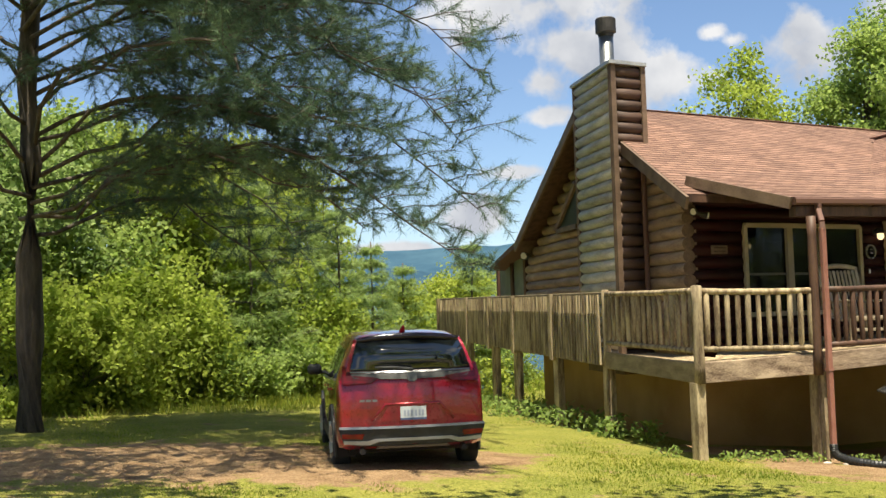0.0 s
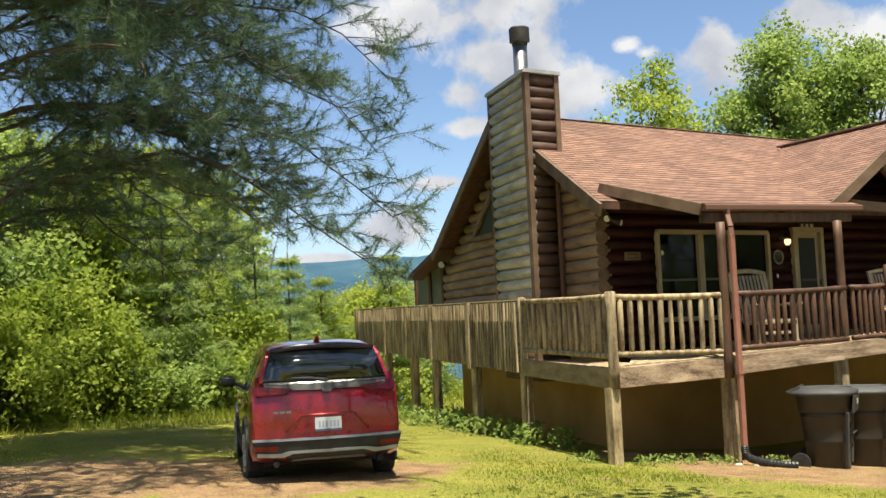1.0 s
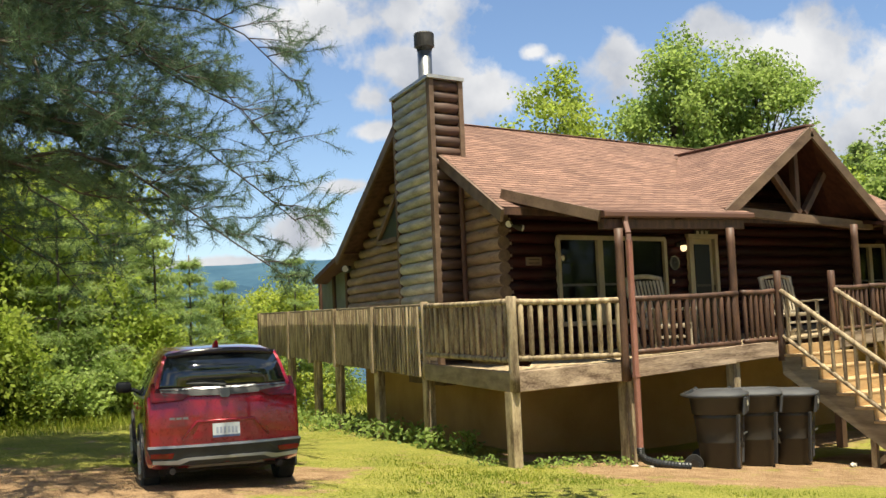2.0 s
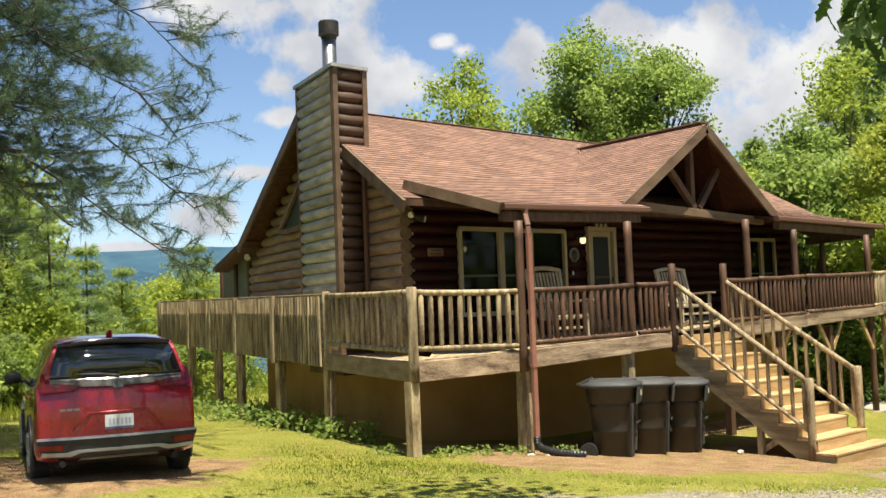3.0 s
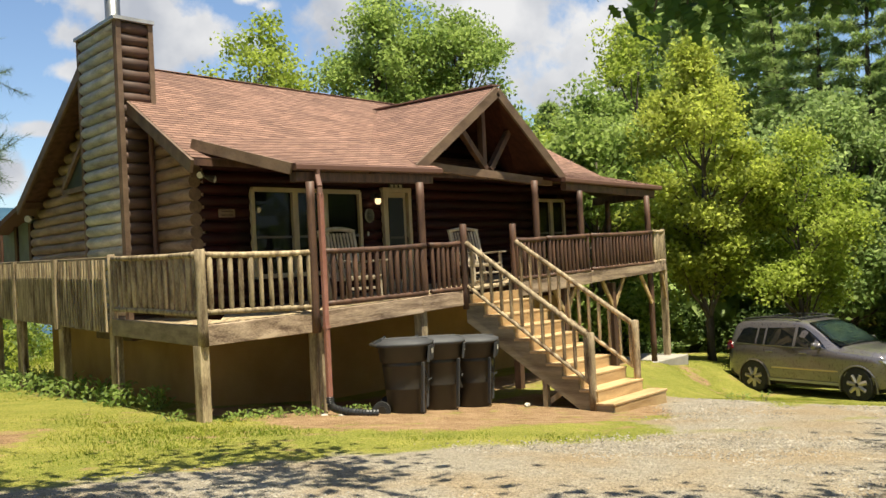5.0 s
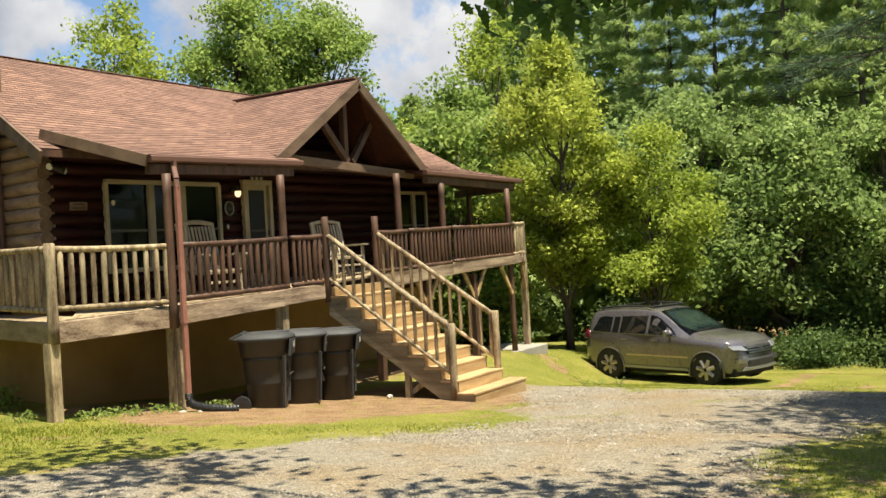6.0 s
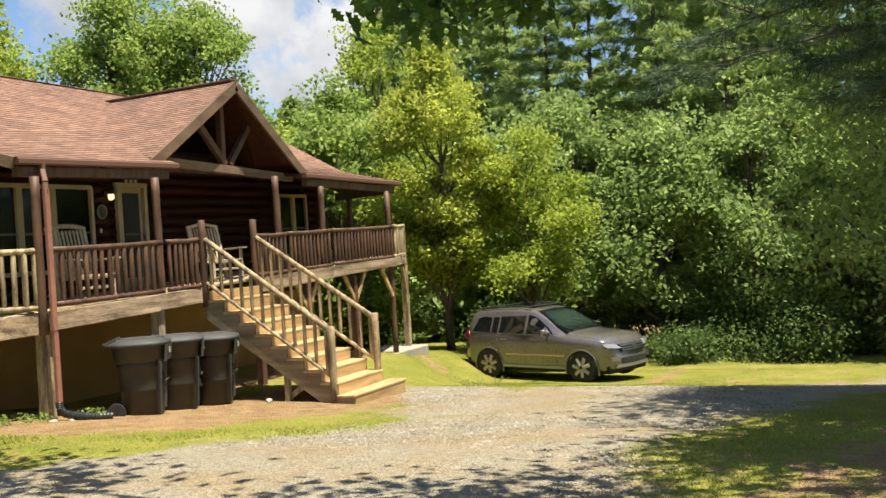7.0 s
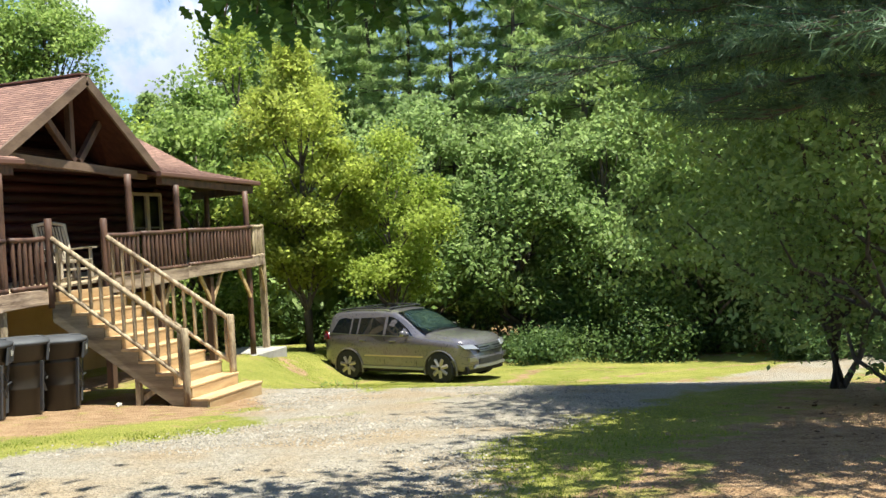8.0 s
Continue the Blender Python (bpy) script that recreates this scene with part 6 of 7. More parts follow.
def leaf_mesh(name, centres, size, mat, rng, flat=0.2, long=1.6, droop=0.0):
    """Many small folded leaves, one diamond each."""
    n = len(centres)
    nrm = rng.normal(size=(n, 3))
    nrm[:, 2] = np.abs(nrm[:, 2]) + flat
    nrm /= np.linalg.norm(nrm, axis=1)[:, None]
    t = rng.normal(size=(n, 3))
    t[:, 2] -= droop
    t -= nrm * (t * nrm).sum(1)[:, None]
    t /= np.linalg.norm(t, axis=1)[:, None]
    s = np.cross(nrm, t)
    k = (size * rng.uniform(0.6, 1.35, n))[:, None]
    a = centres - t * k * 0.5 * long
    c = centres + t * k * 0.5 * long
    b = centres + s * k * 0.5 + nrm * k * 0.12
    d = centres - s * k * 0.5 + nrm * k * 0.12
    v = np.stack([a, b, c, d], 1).reshape(-1, 3)
    me = bpy.data.meshes.new(name)
    me.vertices.add(4 * n)
    me.vertices.foreach_set("co", v.astype(np.float32).ravel())
    me.loops.add(4 * n)
    me.loops.foreach_set("vertex_index", np.arange(4 * n, dtype=np.int32))
    me.polygons.add(n)
    me.polygons.foreach_set("loop_start", np.arange(0, 4 * n, 4, dtype=np.int32))
    me.update(calc_edges=True)
    me.materials.append(mat)
    return me


def needle_mesh(name, roots, ways, mat, rng, count=22, length=0.13, width=0.005, spread=0.9):
    """Tufts of long thin needles; roots and ways: where each tuft sits and points."""
    n = len(roots)
    r = np.repeat(roots, count, 0)
    w = np.repeat(ways, count, 0)
    back = rng.uniform(-0.12, 0.10, (n * count, 1))
    r = r + w * back
    d = w + rng.normal(size=(n * count, 3)) * spread
    d /= np.linalg.norm(d, axis=1)[:, None]
    s = np.cross(d, rng.normal(size=(n * count, 3)))
    s /= np.linalg.norm(s, axis=1)[:, None]
    L = length * rng.uniform(0.7, 1.25, (n * count, 1))
    tip = r + d * L
    tip[:, 2] -= (L[:, 0] ** 2) * 0.8
    v = np.stack([r - s * width, r + s * width, tip], 1).reshape(-1, 3)
    m = n * count
    me = bpy.data.meshes.new(name)
    me.vertices.add(3 * m)
    me.vertices.foreach_set("co", v.astype(np.float32).ravel())
    me.loops.add(3 * m)
    me.loops.foreach_set("vertex_index", np.arange(3 * m, dtype=np.int32))
    me.polygons.add(m)
    me.polygons.foreach_set("loop_start", np.arange(0, 3 * m, 3, dtype=np.int32))
    me.update(calc_edges=True)
    me.materials.append(mat)
    return me


def limb(bm, a, b, r0, r1, rng, sag=0.0, n=5, wob=0.06):
    a, b = Vector(a), Vector(b)
    L = (b - a).length
    pts, rad = [], []
    for i in range(n + 1):
        q = i / n
        p = a.lerp(b, q)
        if 0 < i < n:
            p += Vector(rng.normal(size=3)) * L * wob * 0.5
        p.z -= sag * L * 4 * q * (1 - q) * -1 if sag else 0
        pts.append(p)
        rad.append(r0 + (r1 - r0) * q)
    rod(bm, pts, rad, 7, True)
    return pts


def broadleaf(az, dist, height, crown_r, crown_low, leaves, size, mat, seed, label, clumps=26, trunk_r=0.14, name="tree", category="tree", lean=(0, 0), hollow=0.55, base=None):
    """A trunk with limbs to clumps of leaves; the clumps lie unevenly on an egg-shaped crown."""
    rng = np.random.default_rng(seed)
    x, y = spot(az, dist)
    z = gz(x, y) - 0.1 if base is None else base
    t = thing(name, label, category, (x, y, z))
    bm = B()
    top = Vector((lean[0], lean[1], height * 0.86))
    spine = limb(bm, (0, 0, 0), top, trunk_r, trunk_r * 0.2, rng, n=7, wob=0.02)
    mid = (height + crown_low) / 2
    half = (height - crown_low) / 2
    cents = []
    for k in range(clumps):
        u = rng.uniform(-1, 1)
        an = k * 2.39996 + rng.uniform(-0.5, 0.5)
        rr = math.sqrt(max(1 - u * u, 0)) * (0.8 if u > 0 else 1.0)
        d = rng.uniform(hollow, 1.0)
        c = np.array([math.cos(an) * rr * crown_r * d + lean[0] * (u + 1) / 2, math.sin(an) * rr * crown_r * d + lean[1] * (u + 1) / 2, mid + u * half * (0.75 + 0.25 * d)])
        cents.append(c)
        q = min(max((c[2] - 0.25 * crown_r) / height, 0.12), 0.95)
        root = spine[min(int(q * 7), 7)]
        limb(bm, root, c, trunk_r * (0.42 - 0.3 * q), 0.012, rng, n=4)
    part("trunk", bm, BARK, t, smooth=True)
    per = int(leaves * 2.7) // clumps
    size = size * 0.58
    pts = []
    cr = crown_r * 0.42 * (26 / clumps) ** 0.33
    for c in cents:
        r = cr * rng.uniform(0.7, 1.3)
        m = int(per * (r / cr) ** 1.5)
        p = rng.normal(size=(m, 3))
        p /= np.linalg.norm(p, axis=1)[:, None]
        p *= (rng.uniform(0, 1, m) ** 0.45)[:, None] * r * np.array([1.05, 1.05, 0.62])
        # thin the under side into sprays
        sub = rng.integers(0, 9, m)
        off = rng.normal(size=(9, 3)) * r * 0.30
        pts.append(c + p * 0.75 + off[sub])
    me = leaf_mesh("crown", np.concatenate(pts), size, mat, rng)
    part("crown", me, mat, t)
    return t


def pine(az, dist, height, reach, low, whorls, per, mat, seed, label, tufts=9, count=12, length=0.16, width=0.009, trunk_r=0.14, twigs=6, droop=0.05, limb_r=0.03):
    """A conifer: whorls of limbs, side twigs on each, needles in tufts."""
    rng = np.random.default_rng(seed)
    x, y = spot(az, dist)
    t = thing("pine_tree", label, "tree", (x, y, gz(x, y) - 0.1))
    bm = B()
    limb(bm, (0, 0, 0), (0, 0, height), trunk_r, 0.02, rng, n=8, wob=0.006)
    roots, ways = [], []
    for k in range(whorls):
        q = k / max(whorls - 1, 1)
        z = low + (height - 0.3 - low) * q
        R = reach * (1 - q) ** 0.8 * rng.uniform(0.8, 1.1) + 0.25
        for j in range(per):
            an = j * 2 * math.pi / per + k * 0.9 + rng.uniform(-0.35, 0.35)
            rr = R * rng.uniform(0.7, 1.1)
            end = Vector((math.cos(an) * rr, math.sin(an) * rr, z + rr * rng.uniform(-droop, 0.22)))
            pts = limb(bm, (0, 0, z), end, limb_r * (1.1 - 0.7 * q), 0.006, rng, n=4, wob=0.05)
            for m in range(twigs):
                f = 0.3 + 0.7 * (m + rng.uniform(0, 1)) / twigs
                i = min(int(f * 4), 3)
                p = pts[i].lerp(pts[i + 1], f * 4 - i)
                side = Vector((math.cos(an + (0.9 if m % 2 else -0.9)), math.sin(an + (0.9 if m % 2 else -0.9)), rng.uniform(-0.1, 0.3)))
                tl = rr * 0.32 * (1.15 - f * 0.6)
                for g in range(tufts):
                    h = (g + 0.6) / tufts
                    c = p + side * tl * h + Vector(rng.normal(size=3)) * 0.05
                    roots.append(c)
                    ways.append(side)
    part("trunk", bm, BARK, t, smooth=True)
    ways = np.array([tuple(w) for w in ways])
    me = needle_mesh("needles", np.array([tuple(r) for r in roots]), ways, mat, rng, count, length, width)
    part("crown", me, mat, t)
    return t


# the big pine over the lawn, its limbs reaching out across the parking place
def big_pine():
    rng = np.random.default_rng(11)
    x, y = spot(4.9, 18.8)
    t = thing("pine_tree", "tall white pine with long drooping limbs over bare soil", "tree", (x, y, gz(x, y) - 0.1))
    bm = B()
    limb(bm, (0, 0, 0), (0.1, 0, 15), 0.25, 0.05, rng, n=10, wob=0.004)
    roots, ways = [], []
    # direction, length, height at trunk, rise
    plan = []
    for k in range(29):
        z = 3.3 + k * 0.22 + rng.uniform(-0.1, 0.1)
        an = radians(rng.uniform(-42, 8) if k % 4 else rng.uniform(-75, 40))
        L = rng.uniform(5.2, 7.7) * (1.0 if z < 8.6 else 0.85)
        plan.append((an, L, z, rng.uniform(-0.10, 0.10)))
    # two sets of high limbs added out of view to shade the soil
    for k in range(10):
        plan.append((radians(rng.uniform(-112, -58)), rng.uniform(7.0, 10.5), 6.6 + k * 0.2, 0.04))
    for k in range(6):
        plan.append((radians(rng.uniform(-170, -95)), rng.uniform(4.0, 8.0), 7.8 + k * 0.2, 0.05))
    for k in range(10):
        plan.append((radians(rng.uniform(120, 260)), rng.uniform(2, 4), 4 + k * 0.6, 0.05))
    for an, L, z, rise in plan:
        dirv = Vector((math.cos(an), math.sin(an), 0))
        pts = []
        n = 9
        for i in range(n + 1):
            q = i / n
            p = dirv * L * q
            p.z = z + L * (0.20 * math.sin(q * 2.4) + rise * q - 0.24 * q * q) + 0.10 * math.sin(q * 9 + z)
            p += Vector(rng.normal(size=3)) * 0.09 * L / 6
            pts.append(p)
        rod(bm, pts, [0.036 * (1 - 0.9 * i / n) + 0.005 for i in range(n + 1)], 7)
        twigs = int(L * 3.6)
        for m in range(twigs):
            f = 0.16 + 0.84 * (m + rng.uniform(0, 0.9)) / twigs
            f = min(f, 0.995)
            i = min(int(f * n), n - 1)
            p = pts[i].lerp(pts[i + 1], f * n - i)
            turn = rng.choice((-1, 1)) * rng.uniform(0.5, 1.1)
            side = Vector((math.cos(an + turn), math.sin(an + turn), rng.uniform(-0.22, 0.2))).normalized()
            tl = rng.uniform(0.7, 1.7) * (1.1 - 0.45 * f)
            end = p + side * tl
            rod(bm, [p, p.lerp(end, 0.5) + Vector((0, 0, 0.04)), end], [0.012, 0.008, 0.004], 5)
            for m2 in range(5):
                b0 = p.lerp(end, 0.2 + 0.18 * m2)
                sd = (side + Vector(rng.normal(size=3)) * 0.75).normalized()
                e2 = b0 + sd * tl * rng.uniform(0.45, 0.8)
                rod(bm, [b0, e2], [0.005, 0.003], 4, False)
                for g in range(4):
                    roots.append(b0.lerp(e2, 0.3 + 0.7 * (g + 0.5) / 4))
                    ways.append(sd)
            for g in range(4):
                roots.append(p.lerp(end, 0.35 + 0.65 * (g + 0.5) / 4))
                ways.append(side)
    part("trunk", bm, BARK, t, smooth=True)
    R = np.array([tuple(r) for r in roots])
    W = np.array([tuple(w) for w in ways])
    part("crown", needle_mesh("needles", R, W, NEEDLE, rng, 19, 0.165, 0.0042, 1.0), NEEDLE, t)


big_pine()

# wood edge beyond the parking place
EDGE = "broadleaf tree at the sunny edge of the wood"
# leftmost trees take darker leaf colours in place of the big pine's shade
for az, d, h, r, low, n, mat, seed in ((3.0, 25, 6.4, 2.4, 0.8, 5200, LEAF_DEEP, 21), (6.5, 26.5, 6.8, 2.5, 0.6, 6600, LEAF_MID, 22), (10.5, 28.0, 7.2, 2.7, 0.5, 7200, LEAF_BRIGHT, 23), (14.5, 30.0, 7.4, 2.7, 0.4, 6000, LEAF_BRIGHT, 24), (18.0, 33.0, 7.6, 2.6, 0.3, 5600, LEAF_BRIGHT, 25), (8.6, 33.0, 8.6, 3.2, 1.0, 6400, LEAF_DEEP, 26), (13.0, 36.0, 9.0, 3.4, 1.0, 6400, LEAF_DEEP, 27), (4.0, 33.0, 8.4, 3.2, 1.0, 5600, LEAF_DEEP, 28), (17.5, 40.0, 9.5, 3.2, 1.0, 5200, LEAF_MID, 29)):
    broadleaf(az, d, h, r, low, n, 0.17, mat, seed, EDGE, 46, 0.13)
SHRUB = "leafy green shrub at the wood edge"
for az, d, h, r, n, mat, seed in ((4.6, 22.5, 2.6, 1.3, 2600, LEAF_BRIGHT, 41), (7.6, 23.5, 2.4, 1.4, 2800, LEAF_BRIGHT, 42), (10.2, 24.4, 2.9, 1.5, 3000, LEAF_BRIGHT, 43), (12.8, 25.5, 2.3, 1.3, 2600, LEAF_BRIGHT, 44), (15.2, 26.5, 2.6, 1.5, 3000, LEAF_MID, 45), (17.6, 27.5, 2.2, 1.4, 2600, LEAF_MID, 46), (19.6, 29, 2.6, 1.6, 2800, LEAF_BRIGHT, 47), (22.0, 32, 2.6, 1.8, 2600, LEAF_BRIGHT, 48), (24.0, 37, 3.9, 1.9, 2600, LEAF_YELLOW, 49), (25.6, 39, 4.3, 1.9, 2600, LEAF_MID, 50), (27.4, 40, 4.6, 1.9, 2600, LEAF_YELLOW, 51), (29.2, 41, 4.6, 1.9, 2400, LEAF_MID, 52), (31.0, 42, 4.6, 1.9, 2400, LEAF_YELLOW, 53)):
    broadleaf(az, d, h, r, 0.1, n, 0.14, mat, seed, SHRUB, 16, 0.04, "shrub", "shrub", hollow=0.35)
for az, d, h, seed in ((21.0, 29.5, 5.4, 61), (22.8, 31.0, 4.6, 62), (16.2, 27.0, 6.2, 63), (28.4, 39.0, 5.9, 64), (24.6, 36.0, 4.8, 65), (19.0, 31.0, 6.8, 66)):
    pine(az, d, h, h * 0.27, 0.3, 11, 5, NEEDLE_LIGHT, seed, "young white pine with light green new growth", 4, 11, 0.2, 0.012, 0.06, 4, -0.1, 0.015)

# woods behind and beyond the house
broadleaf(49.4, 36, 12.2, 2.5, 3.5, 12000, 0.16, LEAF_MID, 71, "tall full oak rising behind the house", 60, 0.25, hollow=0.4)
broadleaf(53.6, 37, 12.3, 2.6, 3.0, 12000, 0.16, LEAF_MID, 74, "tall full oak with two leading limbs behind the house", 60, 0.25, hollow=0.4)
broadleaf(55.0, 38, 8.8, 2.4, 2.5, 9000, 0.17, LEAF_MID, 72, "tall oak behind the roof", 34, 0.2)
broadleaf(43.0, 36, 11.3, 2.1, 5.0, 5200, 0.17, LEAF_BRIGHT, 73, "yellow-green tree rising behind the roof", 34, 0.16, hollow=0.3)
WOOD = "tall tree in the dense wood beyond the house"
k = 0
for az, d, h, r, low, n, mat in ((57.0, 40, 8.4, 2.8, 1.0, 8000, LEAF_BRIGHT), (60.5, 42, 9.4, 3.2, 1.0, 8000, LEAF_BRIGHT), (63.5, 38, 11.5, 3.0, 0.6, 8000, LEAF_BRIGHT), (61.5, 34, 8.2, 2.3, 0.4, 7000, LEAF_MID), (61.0, 31, 7.2, 2.2, 0.3, 7000, LEAF_MID), (72.8, 33, 8.0, 2.6, 0.2, 7000, LEAF_DEEP), (76.0, 39, 9.5, 3.0, 1.5, 6000, LEAF_DEEP), (87.0, 38, 14, 3.4, 0.8, 7500, LEAF_DEEP), (90, 36, 14, 3.6, 0.6, 7500, LEAF_DEEP), (95, 36, 14, 3.6, 0.6, 7000, LEAF_DEEP), (100, 35, 14, 3.6, 0.6, 6000, LEAF_DEEP), (78.2, 33, 7.4, 2.6, 0.3, 6500, LEAF_DEEP), (83, 33, 7.6, 2.7, 0.2, 6500, LEAF_DEEP), (88, 32, 7.4, 2.7, 0.2, 6500, LEAF_DEEP), (93, 31, 7.4, 2.7, 0.2, 6500, LEAF_DEEP)):
    k += 1
    broadleaf(az, d, h, r, low, n, 0.18, mat, 80 + k, WOOD, 52, 0.2)
broadleaf(66.6, 28.5, 8.4, 1.9, 1.8, 12000, 0.13, LEAF_SUN, 110, "bright yellow-green tree in full sun by the turning place", 56, 0.14, hollow=0.4)
broadleaf(71.2, 28.8, 6.6, 1.7, 2.0, 8000, 0.12, LEAF_BRIGHT, 117, "loose bright green tree by the turning place", 34, 0.1, hollow=0.3)
for az, d, h, seed in ((58.6, 41, 9.6, 121), (66.5, 41, 14, 122), (70.5, 41, 16, 123), (75.0, 36, 15, 124), (78.5, 35, 16, 125), (82.0, 35.5, 16, 126), (62.8, 43, 13, 127), (72.6, 38, 15, 128), (85.5, 36, 16, 129)):
    pine(az, d, h, h * 0.2, 1.2, 22, 6, NEEDLE_LIGHT, seed, "tall pine with layered limbs in the wood", 6, 10, 0.27, 0.020, 0.2, 5, 0.08, 0.03)
# undergrowth in a dark leaf colour that stands for the wood's shade
for i, (az, d, h, r) in enumerate(((63.0, 31, 3.2, 1.7), (66.5, 30, 2.8, 1.6), (70.5, 29.5, 2.6, 1.6), (75.0, 29.0, 2.6, 1.6), (78.5, 28.6, 2.8, 1.7), (82.0, 28.4, 2.6, 1.7), (85.5, 28.0, 2.8, 1.7), (89.0, 28.0, 2.6, 1.6), (92.5, 27.6, 2.4, 1.6), (96.0, 27.2, 2.6, 1.6), (99.0, 27, 2.6, 1.6))):
    broadleaf(az + 0.9 * math.sin(i * 5), d + 2.0 + 1.8 * (i % 2), h * (0.3, 0.65, 0.45, 0.85)[i % 4], r * (0.8, 0.7, 0.95, 0.75)[i % 4], 0.05, 1500 + 700 * (i % 3), 0.12, LEAF_SHADED, 140 + i, "undergrowth shrub below the wood, coloured dark green for shade", 14, 0.04, "shrub", "shrub", hollow=0.3)
# a tree close by the drive, and a pine above it
broadleaf(95.0, 17.0, 9.5, 3.7, 1.9, 21000, 0.115, LEAF_MID, 160, "leafy tree with low boughs beside the drive", 70, 0.15, hollow=0.45)
broadleaf(98.5, 15.0, 8.0, 2.8, 0.4, 9500, 0.11, LEAF_DEEP, 161, "dark leafy tree in shade beside the drive", 30, 0.12)


def near_pine():
    """A pine beside the camera's place; a few of its limbs hang into view high up."""
    rng = np.random.default_rng(171)
    x, y = spot(105, 11.8)
    t = thing("pine_tree", "dark white pine hanging over the shaded roadside", "tree", (x, y, gz(x, y) - 0.1))
    bm = B()
    limb(bm, (0, 0, 0), (0, 0, 12), 0.2, 0.04, rng, n=8, wob=0.004)
    roots, ways = [], []
    for k in range(20):
        z = 3.1 + k * 0.14
        an = radians(rng.uniform(70, 165))
        L = rng.uniform(2.8, 5.6)
        dirv = Vector((math.cos(an), math.sin(an), 0))
        pts = [dirv * L * i / 6 + Vector((0, 0, z + L * (0.12 * math.sin(i / 6 * 2.4) - 0.05 * (i / 6) ** 2))) for i in range(7)]
        rod(bm, pts, [0.025 * (1 - 0.9 * i / 6) + 0.004 for i in range(7)], 7)
        for m in range(22):
            f = min(0.12 + 0.88 * (m + rng.uniform(0, 0.9)) / 22, 0.99)
            i = min(int(f * 6), 5)
            p = pts[i].lerp(pts[i + 1], f * 6 - i)
            turn = rng.choice((-1, 1)) * rng.uniform(0.5, 1.1)
            side = Vector((math.cos(an + turn), math.sin(an + turn), rng.uniform(-0.2, 0.2))).normalized()
            tl = rng.uniform(0.5, 1.2)
            rod(bm, [p, p + side * tl], [0.01, 0.004], 5)
            for g in range(12):
                roots.append(p + side * tl * (g + 0.5) / 12 + Vector(rng.normal(size=3)) * 0.03)
                ways.append(side)
    part("trunk", bm, BARK, t, smooth=True)
    R = np.array([tuple(r) for r in roots])
    W = np.array([tuple(w) for w in ways])
    part("crown", needle_mesh("needles", R, W, NEEDLE, rng, 15, 0.14, 0.0060, 0.8), NEEDLE, t)


near_pine()


OAK = leaf_material("dark_oak_leaves", (0.03, 0.07, 0.012), (0.09, 0.17, 0.03), 0.35)


def oak_leaf_outline():
    half = [(0, 0), (0.10, 0.06), (0.24, 0.13), (0.16, 0.22), (0.18, 0.30), (0.36, 0.40), (0.20, 0.47), (0.22, 0.56), (0.34, 0.68), (0.17, 0.74), (0.12, 0.88), (0, 1.0)]
    return half


